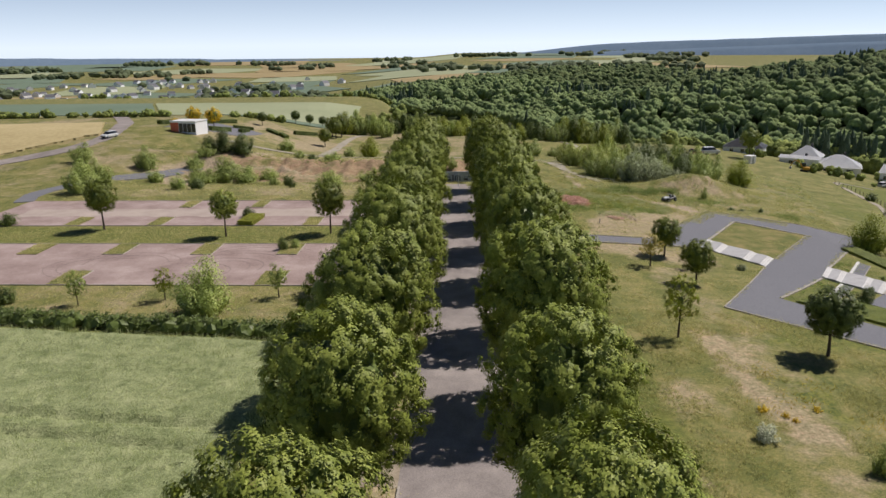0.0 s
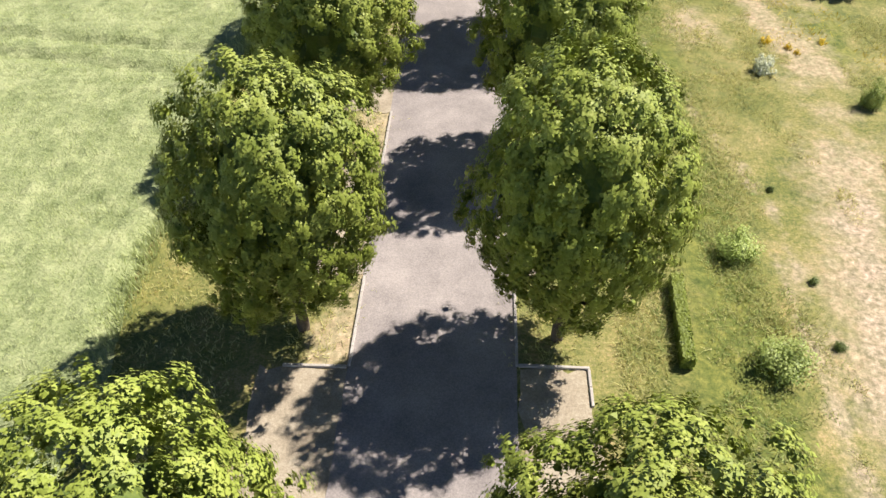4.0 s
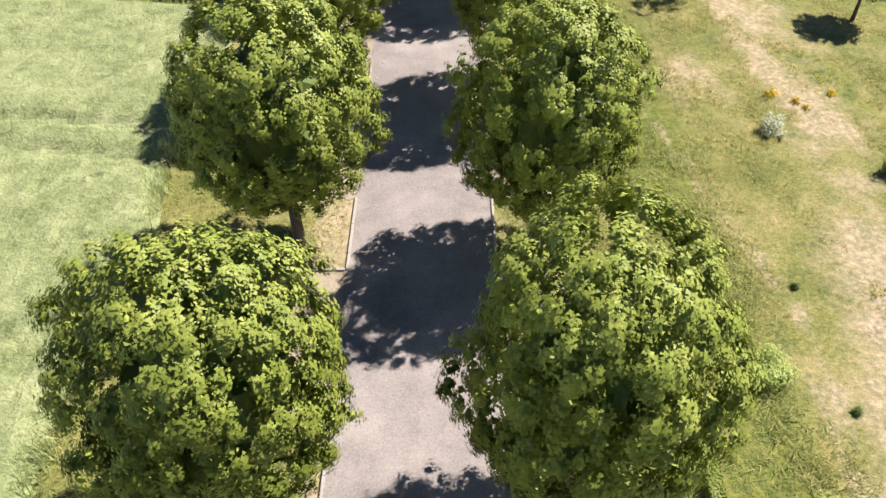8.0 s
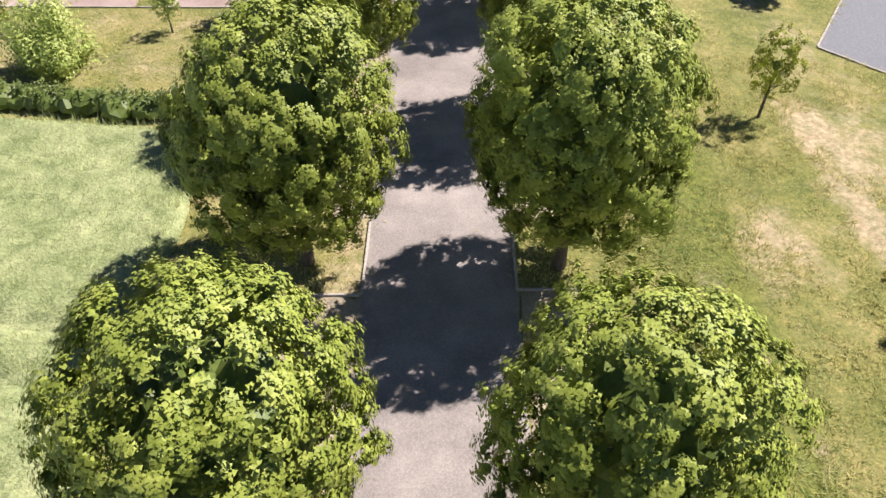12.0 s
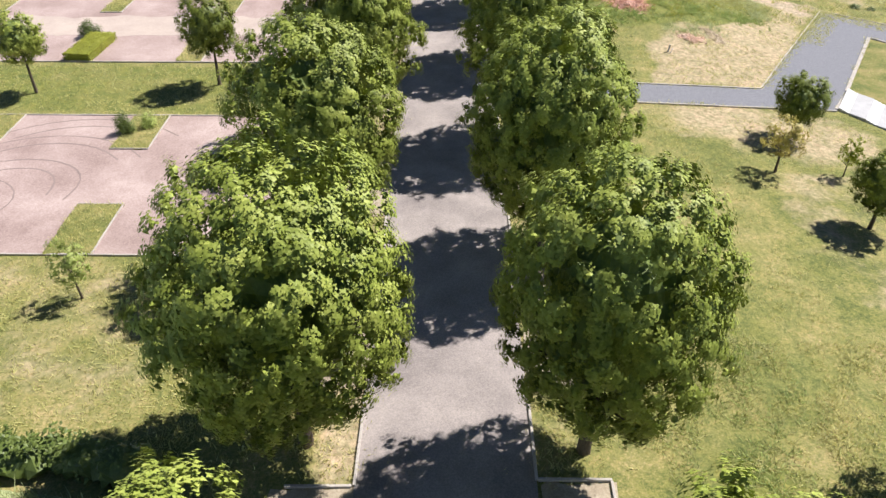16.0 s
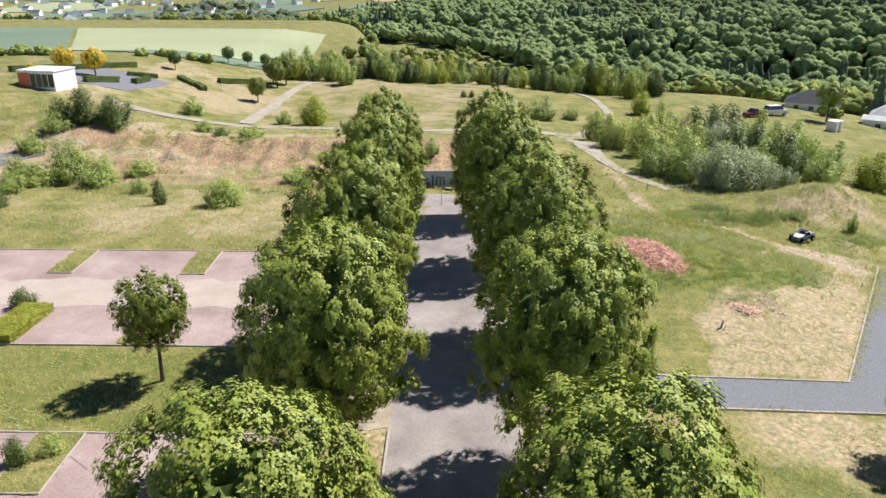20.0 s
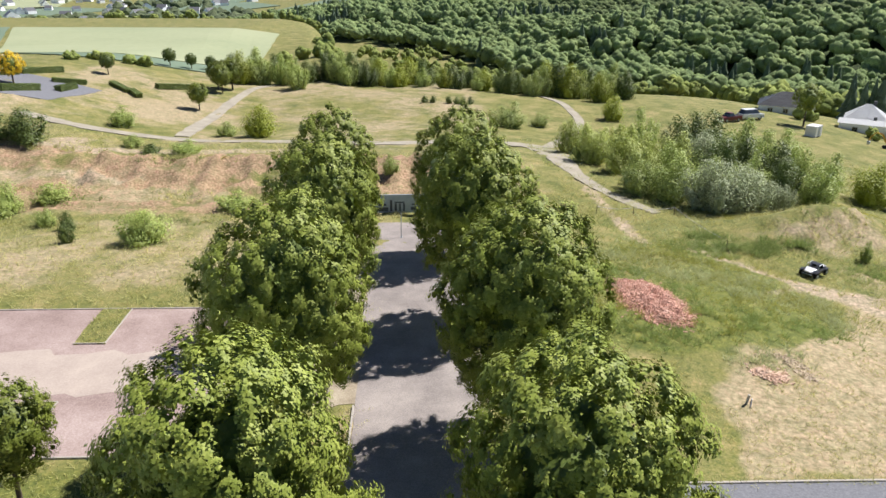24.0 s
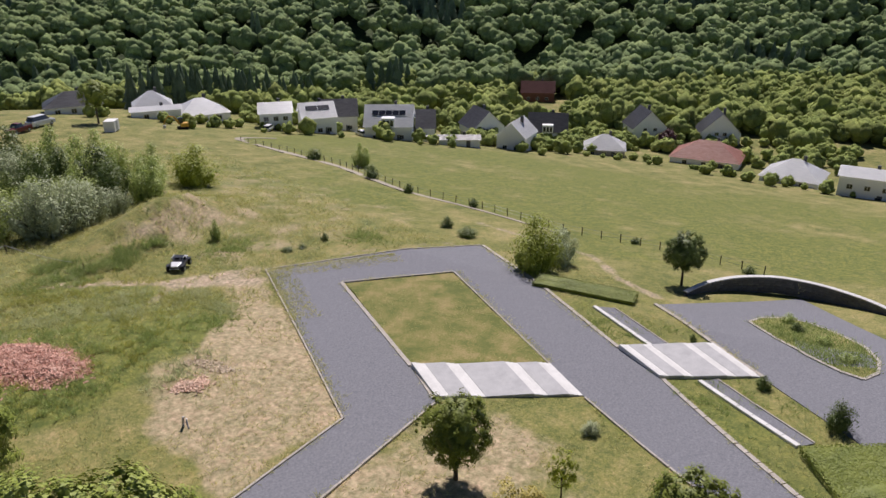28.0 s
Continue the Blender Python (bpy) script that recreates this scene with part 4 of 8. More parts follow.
zone("lush", 0.5 * spot(26.4, 48.7, 2.5, 4) + 0.4 * spot(25.6, 58.5, 2, 3) + 0.7 * spot(25, 45, 2.5, 4.5) + 0.6 * spot(28.5, 39, 2.5, 3.5) + 0.5 * spot(23, 53, 2.5, 4) + 0.5 * spot(30.37, 60.17, 4, 4) + 0.32 * FIELD * (1 + 0.9 * broad) + 0.55 * GREENS + 0.3 * area([(42.36, 127.03), (65.11, 116.42), (81.98, 139.5), (89.46, 159.14), (63.65, 164.14), (47.56, 145.47)], 4) * (1 + 1.2 * broad) + 0.4 * area([(31.16, 73.02), (45.14, 65.81), (60.41, 91.34), (57.84, 106.21), (46.61, 91.01), (36.04, 86.78)], 2) + 0.3 * step(62, 72, gx) * (gx < 190) * (gy < 240) + 0.75 * np.exp(-((gx - 13.5) / 3) ** 2) * (gy < 60) + 0.7 * spot(36.63, 61.8, 7, 8) + 0.55 * (gy > 91) * (gy < 100) * (gx < -12) + 0.7 * spot(27.92, 119.23, 7, 5) + 0.6 * spot(17.54, 113.28, 5, 3) + 0.5 * spot(18.69, 102.09, 4, 7) + 0.5 * spot(40.27, 84.66, 4, 6))
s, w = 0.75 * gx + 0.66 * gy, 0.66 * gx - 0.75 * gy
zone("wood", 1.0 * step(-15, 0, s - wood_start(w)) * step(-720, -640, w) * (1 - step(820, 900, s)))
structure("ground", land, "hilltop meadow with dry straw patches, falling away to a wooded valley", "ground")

# ---- avenue road, kerbs and tree beds ----
structure("road", patch("road", ROAD, [(-2.75, -20), (4.15, -20), (4.0, 141), (-3.7, 141)], 14, 160, 0.05, 0.03, 1), "worn grey asphalt avenue road dappled with tree shade", "road")

TREE_Y = [6.2 + 13.7 * k for k in range(0, 10)]
# ---- parking ----
for k, (y0, y1, x0, x1, lab) in enumerate(((73.2, 90.3, -82, -9.5, "lower parking area of reddish grit with tyre marks"), (100.3, 117.8, -74, -9.5, "upper parking area of reddish grit between grass verges"))):
    structure("parking", patch("parking", PAVER, [(x0, y0), (x1, y0), (x1, y1), (x0, y1)], 40, 14, 0.05, 0.04, k), lab, "parking area")


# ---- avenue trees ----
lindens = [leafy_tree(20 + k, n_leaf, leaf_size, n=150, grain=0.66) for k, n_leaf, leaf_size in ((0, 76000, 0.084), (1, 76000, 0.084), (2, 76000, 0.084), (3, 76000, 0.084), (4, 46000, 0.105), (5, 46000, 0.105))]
# place along the avenue, offset from it, crown radius and height of each
LEFT_ROW = [(-5.6, 4.2, 13.2), (-5.2, 4.2, 13.2), (-5.5, 4.7, 12.8), (-5.9, 5.0, 13.4), (-5.5, 5.0, 13.8), (-6.3, 4.7, 13.4), (-6.1, 4.6, 13.5), (-6.4, 4.7, 14.0), (-6.1, 4.2, 13.7), (-6.9, 4.2, 13.2)]
RIGHT_ROW = [(6.0, 4.2, 13.4), (5.9, 4.2, 13.5), (6.0, 4.4, 12.7), (6.2, 5.0, 13.7), (6.2, 4.5, 13.9), (5.6, 4.6, 13.6), (5.5, 4.7, 13.6), (5.6, 4.8, 13.7), (4.5, 4.6, 13.7), (4.2, 4.4, 13.3)]
for side, row in enumerate((LEFT_ROW, RIGHT_ROW)):
    for k, (x, wide, tall) in enumerate(row):
        r = np.random.default_rng(900 + k * 2 + side)
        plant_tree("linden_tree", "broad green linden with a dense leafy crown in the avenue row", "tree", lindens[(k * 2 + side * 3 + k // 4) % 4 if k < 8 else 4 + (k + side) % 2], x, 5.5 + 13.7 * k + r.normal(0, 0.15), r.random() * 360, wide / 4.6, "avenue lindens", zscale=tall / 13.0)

# ---- woods across the valley ----
rng = np.random.default_rng(77)
leafball, farball = [], []
r = np.random.default_rng(606)
lobe_v, lobe_f = ball(1)
for k in range(8):
    d = unit(r, 11)
    d[:, 2] = np.abs(d[:, 2]) * 1.1 - 0.25
    d /= np.linalg.norm(d, axis=1)[:, None]
    pos = d * np.array([0.62, 0.62, 0.66]) * (0.85 + 0.3 * r.random((11, 1))) + np.array([0, 0, 0.75])
    bits = [(lobe_v * np.array([0.72, 0.72, 0.85]) + np.array([0, 0, 0.65]), lobe_f)]
    for j in range(11):
        lv = lobe_v * (1 + r.normal(0, 0.09, (len(lobe_v), 1))) * (0.33 + 0.17 * r.random()) + pos[j]
        bits.append((lv, lobe_f[(lobe_v[lobe_f].mean(1) @ d[j]) > -0.25]))
    c = pos[r.integers(0, 11, 130)] + unit(r, 130) * 0.42
    lv, lf = leaves(r, c, c - np.array([0, 0, 0.6]), 0.06, 1, 0.10)
    bits.append((lv, lf[:, :3]))
    leafball.append(join(bits))
    farball.append(join(bits[:1] + bits[1:8:1]))
spires = [spire(k) for k in range(5)]


def farm_gap(x, y):
    """The clearing before the farm building."""
    x, y = 0.5 + (x - 0.5) / 1.19, 73 + (y - 73) / 1.19
    u = np.clip((211 - x) * 0.89 + (182 - y) * 0.46, -4, 16)
    return np.hypot(x - (211 - 0.89 * u), y - (182 - 0.46 * u)) < 8


n = 29000
cand = np.c_[rng.uniform(-460, 700, n), rng.uniform(20, 1000, n)]
s, w = 0.75 * cand[:, 0] + 0.66 * cand[:, 1], 0.66 * cand[:, 0] - 0.75 * cand[:, 1]
left_start = wood_start(w) - 10
ok = ~farm_gap(cand[:, 0], cand[:, 1]) & (s > left_start) & (s < np.interp(w, [-700, -420, -240], [710, 740, 820])) & (w > -770) & (w < 330)
cand, s, w = cand[ok], s[ok], w[ok]
keep, cell = [], {}
for j, (px, py) in enumerate(cand):
    gap = 7.3 if s[j] < wood_start(w[j]) + 170 else 9.0
    c = (int(px // gap), int(py // gap))
    if (c, gap) not in cell:
        cell[(c, gap)] = 1
        keep.append(j)
cand, s, w = cand[keep], s[keep], w[keep]
pine = (np.array([noise.noise((a * 0.021, b * 0.021, 3)) + 0.25 * noise.noise((a * 0.11, b * 0.11, 3)) for a, b in cand]) > 0.36) & (s > 300)
z = height(cand[:, 0], cand[:, 1])
size = rng.uniform(4.0, 6.7, len(cand))
near = s < wood_start(w) + 130
for label, sel, protos, mat, lo, hi in (("mixed broadleaf wood covering the near valley slope", near & ~pine, leafball, WOODS, 0.75, 1.05), ("broadleaf wood on the far hillside", ~near & ~pine, farball, WOODS, 0.8, 1.1)):
    v, f = lumps(rng, protos, np.c_[cand[sel], z[sel] + 2.5], size[sel] * (1.0 if lo < 0.78 else 1.15), size[sel] * rng.uniform(lo, hi, sel.sum()))
    tagged(new("forest", mesh("forest", v, f, mat, smooth=True)), label, "forest", kind="stuff")
v, f = lumps(rng, spires, np.c_[cand[pine], z[pine] - 0.5], rng.uniform(6.5, 9, pine.sum()), rng.uniform(12, 18, pine.sum()))
v2, f2 = lumps(rng, spires, np.c_[122 + 52 * (u := rng.random(60)), 268 - 22 * u + rng.normal(0, 3, 60), height(122 + 52 * u, 268 - 22 * u) - 0.5], rng.uniform(4.5, 7, 60), rng.uniform(11, 15, 60))
v, f = np.concatenate([v, v2]), np.concatenate([f, f2 + len(v)])
tagged(new("conifer_stand", mesh("conifer_stand", v, f, PINE)), "dark conifers scattered through the hillside wood", "forest", kind="stuff")


# ---- kerbs ----
def kerb_row(parent, p, q, rng, wide=0.12, tall=0.10, stone=1.0, mat=None, name="kerb_stone"):
    """Kerb stones laid end to end along a line, each a little out of true."""
    p, q = Vector(p), Vector(q)
    n = max(1, round((q - p).length / stone))
    d = (q - p) / n
    ang = math.degrees(math.atan2(d.y, d.x))
    me = STONES.setdefault((round(d.length, 1), wide, tall, (mat or KERB).name), box("kerb_stone", mat or KERB, (-d.length / 2 + 0.006, -wide / 2, -0.2), (d.length / 2 - 0.006, wide / 2, tall), 0.012))
    for j in range(n):
        c = p + d * (j + 0.5)
        ob = part(name, me, parent, "", Matrix.Translation((c.x, c.y, float(height(c.x, c.y)) + 0.05 + rng.normal(0, 0.006))) @ pose(0, 0, 0, rng.normal(0, 0.4), math.degrees(math.atan2(float(height(*(c.xy - d.xy / 2)) - height(*(c.xy + d.xy / 2))), d.length)), ang + rng.normal(0, 0.4)))


STONES = {}
rng = np.random.default_rng(41)
beds = structure("tree_beds", patch("tree_beds", EARTH, [(-3.0, -9), (-2.9, -9), (-2.9, -8.6), (-3.0, -8.6)], 2, 2, 0.05), "narrow planted beds with kerb stones under the avenue trees", "kerb")
for y in TREE_Y:
    edge_l, edge_r = -2.75 - 0.008 * y, 4.15 - 0.001 * y
    kerb_row(beds, (edge_l, y - 2.7), (edge_l, y + 2.5), rng)
    kerb_row(beds, (edge_l - 0.1, y - 2.7), (edge_l - 2.8, y - 2.75), rng)
    kerb_row(beds, (edge_r, y - 2.3), (edge_r, y + 2.6), rng)
    kerb_row(beds, (edge_r + 0.1, y - 2.3), (edge_r + 3.0, y - 2.3), rng)
    kerb_row(beds, (edge_r + 3.0, y - 2.35), (edge_r + 3.0, y - 4.2), rng)
for y in TREE_Y:
    structure("parking_bay", patch("parking_bay", DIRT, [(-6.6, y + 2.6), (-2.85, y + 2.6), (-2.85, y + 10.9), (-6.6, y + 10.9)], 8, 8, 0.035, 0.12, int(y * 7) % 99), "sandy worn lay-by between tree beds", "lay-by")
    structure("parking_bay", patch("parking_bay", DIRT, [(4.2, y + 2.8), (7.2, y + 2.8), (7.2, y + 11.3), (4.2, y + 11.3)], 6, 8, 0.035, 0.12, int(y * 5) % 97), "sandy worn lay-by between tree beds", "lay-by")

# ---- parking islands, edging and marks ----
parking_edge = structure("parking_edge", patch("parking_edge", KERB, [(-9.4, 73.1), (-9.3, 73.1), (-9.3, 73.4), (-9.4, 73.4)], 1, 1, 0.06), "flush kerb edging round the parking areas", "kerb")
for y, x0, x1 in ((73.2, -62, -9.5), (90.3, -66, -9.5), (100.3, -66, -9.5), (117.8, -66, -9.5)):
    kerb_row(parking_edge, (x0, y), (x1, y), rng, 0.1, 0.07, 1.5)
ISLANDS = [(x, 112.5, 117.7, 2.1) for x in (-60.3, -45.3, -33.5, -22.1)] + [(x, 100.4, 105.5, 2.2) for x in (-57.8, -45.3, -22.2)] + [(x, 85.2, 90.2, 2.6) for x in (-55.3, -44.1, -32.8, -21.9)] + [(x, 73.3, 78.3, 2.8) for x in (-44.5, -33.0, -21.2)]
for k, (x, y0, y1, wide) in enumerate(ISLANDS):
    if wide > 2.7 and x == -33.0:
        continue
    isle = structure("parking_island", patch("parking_island", EARTH, [(x - wide / 2, y0), (x + wide / 2, y0), (x + wide / 2, y1), (x - wide / 2, y1)], 4, 8, 0.12, 0.05, k), "grassed island with weeds between parking bays", "island")
    if x > -48:
        end = y0 if y1 > 85 and y0 not in (100.4, 73.3) else y1
        kerb_row(isle, (x - wide / 2, end), (x + wide / 2, end), rng, 0.08, 0.09)
        kerb_row(isle, (x + wide / 2 + 0.04, y0), (x + wide / 2 + 0.04, y1), rng, 0.08, 0.09)
RUBBER = material("tyre_mark", [(0.21, 0.16, 0.146), (0.27, 0.213, 0.196)], 0.6, 9, 0.95, 0.2)
PALEGRIT = material("driven_grit", [(0.34, 0.275, 0.24), (0.42, 0.35, 0.305), (0.50, 0.42, 0.36)], 0.3, 9, 0.95, 0.3, depth=0.015)
structure("driving_lane", patch("driving_lane", PALEGRIT, [(-70, 106.2), (-9.5, 106.2), (-9.5, 111.4), (-70, 111.4)], 40, 4, 0.056, 0.25, 5), "paler driven lane across the upper parking", "lane")
for k, (cx, cy, r, a0, a1) in enumerate(((-27, 82.5, 5.2, 20, 170), (-28, 80.5, 3.4, -30, 190), (-25.5, 84.5, 6.0, 30, 150), (-40, 82, 4.5, 0, 200), (-31, 78.5, 3.0, -60, 120), (-43, 80, 5.5, 60, 250))):
    for dr in (0, 1.5):
        a = np.radians(np.linspace(a0, a1, 14))
        structure("tyre_mark", ribbon("tyre_mark", RUBBER, np.c_[cx + (r + dr) * np.cos(a), cy + 0.7 * (r + dr) * np.sin(a)], 0.11, 0.058, 0.2, k, 1, 0.8), "dark curved tyre mark on the grit", "tyre mark")

# ---- trees and shrubs by the parking ----
ball_tree = leafy_tree(301, 15000, 0.075, 2.4, 7.4, 2.4, LIMELEAF, 40, 0.6)
ball_light = leafy_tree(302, 11000, 0.075, 2.15, 6.7, 2.4, LINDEN, 36, 0.6)
plant_tree("round_tree", "dark green ball-crowned tree on a slim trunk in the grass verge", "tree", ball_tree, -18.3, 95.9, 10)
plant_tree("round_tree", "lighter green ball-crowned tree in the grass verge", "tree", ball_light, -32.5, 94.2, 80)
plant_tree("round_tree", "dark green ball-crowned tree beside the parking", "tree", ball_tree, -51.6, 98.2, 200, 1.0)
sapling = leafy_tree(303, 1700, 0.075, 1.1, 3.8, 0.9, WILLOW, 14, 0.36, True)
sapling_b = leafy_tree(304, 1900, 0.075, 1.2, 3.6, 0.8, LIMETREE, 14, 0.36, True)
for x, y, ms, lab in ((-18.8, 69.6, sapling, "thin grey-green sapling in dry grass"), (-30.4, 68.5, sapling_b, "young yellow-green tree in dry grass"), (-38.8, 66.9, sapling, "sparse young tree in dry grass")):
    plant_tree("young_tree", lab, "tree", ms, x, y, x * 31)
big_bush = plume_bush(305, 5.4, 2.9, WILLOW, 9, 9000, 0.10, 0.5, 0.55)
bush_a = plume_bush(306, 2.5, 1.4, WILLOW, 7, 3000, 0.07, 0.52, 0.5)
bush_b = plume_bush(307, 2.2, 1.3, DARKLEAF, 7, 3000, 0.075, 0.58, 0.45)
shrub = plume_bush(308, 5.2, 2.7, WILLOW, 7, 6000, 0.11, 0.5, 0.55)
shrub_yellow = plume_bush(312, 5.0, 2.7, SALLOW, 7, 6000, 0.11, 0.5, 0.55)
shrub_dark = plume_bush(309, 5.2, 2.6, DARKLEAF, 7, 5500, 0.12, 0.55, 0.5)
shrub_pale = plume_bush(310, 5.0, 3.0, WHITELEAF, 8, 9000, 0.10, 0.52, 0.55)
shrub_lime = plume_bush(311, 5.4, 2.9, LIMETREE, 8, 7000, 0.11, 0.58, 0.48)
plant_tree("large_bush", "tall many-stemmed olive-green bush at the field edge", "bush", big_bush, -25.0, 64.6, 40)
for x, y, ms, sc, zs, lab in (
        (2.5, 227.3, bush_b, 0.6, 0.7, "small dark bush in a row on the hill"), (4.3, 227.4, bush_b, 0.6, 0.7, "small dark bush in a row on the hill"), (7.8, 227.1, bush_b, 0.65, 0.75, "small dark bush in a row on the hill"), (9.5, 227.2, bush_b, 0.6, 0.7, "small dark bush in a row on the hill"), (10.8, 227.1, bush_b, 0.6, 0.7, "small dark bush in a row on the hill"), (12.6, 228.3, bush_b, 0.65, 0.75, "small dark bush in a row on the hill"),
        (-46.7, 67.5, bush_b, 0.9, 0.8, "low dark bush in the verge"), (-47.5, 66.0, bush_b, 0.8, 0.7, "low dark bush in the verge"), (-67.6, 101, bush_b, 1.2, 0.8, "low dark bush beside the parking"),
        (-22.9, 87.6, bush_b, 0.55, 0.75, "small dark bush on a parking island"), (-21.6, 88.4, bush_a, 0.5, 0.5, "weedy grey-green bush on a parking island"),
        (-32.9, 106.2, bush_b, 0.75, 0.7, "grey-brown bush beside a clipped hedge"), (-49.9, 147.6, big_bush, 1.15, 0.95, "wide pale willow scrub in the pit"), (-55.5, 145.5, big_bush, 0.8, 0.6, "low willow scrub in the pit"), (-45.5, 146.5, big_bush, 0.8, 0.6, "low willow scrub in the pit"), (-42, 150, bush_a, 1.6, 0.9, "yellowish scrub on the bank"), (-35.1, 138.9, bush_b, 0.7, 0.9, "small dark bush in dry grass"), (-20, 147.5, bush_a, 1.7, 0.8, "green scrub at the foot of the bank"), (-12, 147, bush_a, 1.5, 0.7, "green scrub at the foot of the bank"), (-31, 167.5, bush_a, 1.7, 0.8, "green scrub on the bank top"), (-36, 167, bush_b, 1.2, 0.6, "dark scrub on the bank top"), (-52.5, 143.5, bush_a, 1.6, 1.2, "pale willow scrub in the pit"), (-44.5, 144, bush_a, 1.7, 1.2, "pale willow scrub in the pit"),
        (-25.6, 133.6, big_bush, 0.85, 0.62, "willow bush in dry grass"), (-33, 134, bush_b, 0.6, 0.9, "small dark bush in dry grass"), (-57.6, 166.8, shrub_dark, 1.45, 1.0, "dark green shrub above the sandy bank"), (-52.5, 167.5, shrub_dark, 1.2, 0.9, "green shrub above the sandy bank"), (-59.5, 162.8, shrub, 0.8, 0.5, "willow shrub above the sandy bank"),
        (-46.9, 187, bush_a, 1.8, 1.3, "grey-green bush on the slope"), (-25.1, 187.4, shrub_lime, 1.05, 0.95, "rounded deep green bush by the dirt track"), (-30.5, 187, bush_a, 1.4, 1.0, "pale bush by the dirt track"),
        (-53.8, 140.3, bush_a, 1.5, 1.0, "pale scrub in the pit"), (-60.1, 157.4, bush_a, 1.7, 1.3, "pale scrub on the bank"), (-69, 125.3, shrub, 1.25, 1.0, "broad grey willow at the end of the parking"), (-69.6, 133.5, shrub, 0.95, 1.0, "grey willow at the end of the parking"),
        (-68.2, 150.7, shrub, 0.95, 0.95, "grey willow on the rough slope"), (-53.7, 131.3, bush_a, 1.3, 1.2, "willow bush in rough grass"), (-50.5, 132, bush_b, 1.2, 0.9, "dark bush in rough grass"), (-78, 142, bush_a, 2.0, 1.4, "willow scrub on the rough slope"), (-83, 152, shrub, 1.0, 0.8, "willow scrub on the rough slope"),
        (-63, 143, bush_a, 1.4, 1.2, "pale scrub on the bank"), (-38, 140.5, bush_a, 0.9, 0.8, "small scrub bush in the pit"), (-2.9, 160.4, bush_a, 1.0, 1.0, "dusty bush at the foot of the bank"), (-14, 149, bush_a, 0.9, 0.7, "small scrub bush in the pit"), (-40, 171, bush_a, 1.2, 0.7, "low scrub on the bank top"), (-33, 170, bush_b, 0.9, 0.5, "low scrub on the bank top")):
    plant_tree("bush", lab, "bush", ms, x, y, (x * 57 + y * 13) % 360, sc, zscale=zs)


def hedge_mesh(rng, length, wide, tall, leaf, size=0.07, per=150):
    """A clipped hedge: a solid leafy block with a soft, uneven skin of leaves."""
    bm = bmesh.new()
    bmesh.ops.create_cube(bm, size=1)
    bmesh.ops.subdivide_edges(bm, edges=bm.edges[:], cuts=5, use_grid_fill=True)
    for v in bm.verts:
        v.co = Vector((v.co.x * length * 0.96, v.co.y * wide * 0.9, (v.co.z + 0.5) * tall * 0.95)) + Vector(rng.normal(0, 0.02, 3))
    core = done(bm, "core", leaf)
    area = 2 * (length + wide) * tall + length * wide
    n = int(area * per)
    side = rng.random(n) * area
    p, o = np.zeros((n, 3)), np.zeros((n, 3))
    a, b = rng.random(n) - 0.5, rng.random(n)
    top = side < length * wide
    long = ~top & (side < length * wide + 2 * length * tall)
    short = ~top & ~long
    sg = np.where(rng.random(n) < 0.5, -1, 1)
    p[top] = np.c_[a[top] * length, (b[top] - 0.5) * wide, np.full(top.sum(), tall)]
    o[top] = (0, 0, 1)
    p[long] = np.c_[a[long] * length, sg[long] * wide / 2, b[long] * tall]
    o[long, 1] = sg[long]
    p[short] = np.c_[sg[short] * length / 2, a[short] * wide, b[short] * tall]
    o[short, 0] = sg[short]
    return core, mesh("leaves", *leaves(rng, p, o, 0.04, 1, size), leaf)


def plant_hedge(x, y, length, wide, tall, turn, leaf, label, per=150, size=0.07, lift=0.0):
    r = np.random.default_rng(int(abs(x * 31 + y * 7)))
    core, skin = hedge_mesh(r, length, wide, tall, leaf, size, per)
    a = math.radians(turn)
    rise = float(height(x + math.cos(a) * length / 2, y + math.sin(a) * length / 2) - height(x - math.cos(a) * length / 2, y - math.sin(a) * length / 2))
    ob = thing("hedge", label, "hedge", Matrix.Translation((x, y, float(height(x, y)) - 0.05 + lift)) @ pose(0, 0, 0, 0, 0, turn) @ pose(0, 0, 0, 0, -math.degrees(math.atan2(rise, length)), 0))
    part("core", core, ob)
    part("leaves", skin, ob)


plant_hedge(-31.6, 103.0, 5.2, 2.4, 0.75, 86, BOXLEAF, "low clipped yellow-green box hedge on a parking island", 130)
plant_hedge(11.4, 20.3, 5.0, 0.55, 0.75, 86, LIMELEAF, "narrow overgrown hedge beside the avenue", 260, 0.06)
plant_hedge(10.8, 33.2, 4.6, 0.55, 0.75, 88, LIMELEAF, "narrow overgrown hedge beside the avenue", 260, 0.06)
# overgrown hedge in the ditch at the crop's edge
r = np.random.default_rng(5)
c = np.array([(x, np.interp(x, [-80, -45, -15.5, -12], [65.8, 62.3, 59.2, 59.0])) for x in np.arange(-80, -12, 0.28)])
c = c + r.normal(0, 0.3, c.shape)
tall = 1.0 + 0.4 * np.array([noise.noise((x * 0.35, 3, 0)) for x in c[:, 0]]) + 0.25 * r.random(len(c))
c3 = np.c_[c, height(c[:, 0], c[:, 1]) + np.clip(tall, 0.4, 1.7)]
low = c3 - (0, 0, 0.6)
c3 = np.concatenate([c3, low])
v = leaves(r, c3, np.tile((0, -0.3, 0.9), (len(c3), 1)), 0.6, 34, 0.12)
w = c[::2]
bv, bf = bough_shells(r, np.c_[w, height(w[:, 0], w[:, 1]) + 0.35], np.tile((0.0, 0.0, 1.0), (len(w), 1)), 0.75 + 0.3 * r.random(len(w)), 2, 0.95)
v = (np.concatenate([v[0], bv]), np.concatenate([v[1][:, :3], v[1][:, [0, 2, 3]], bf + len(v[0])]))
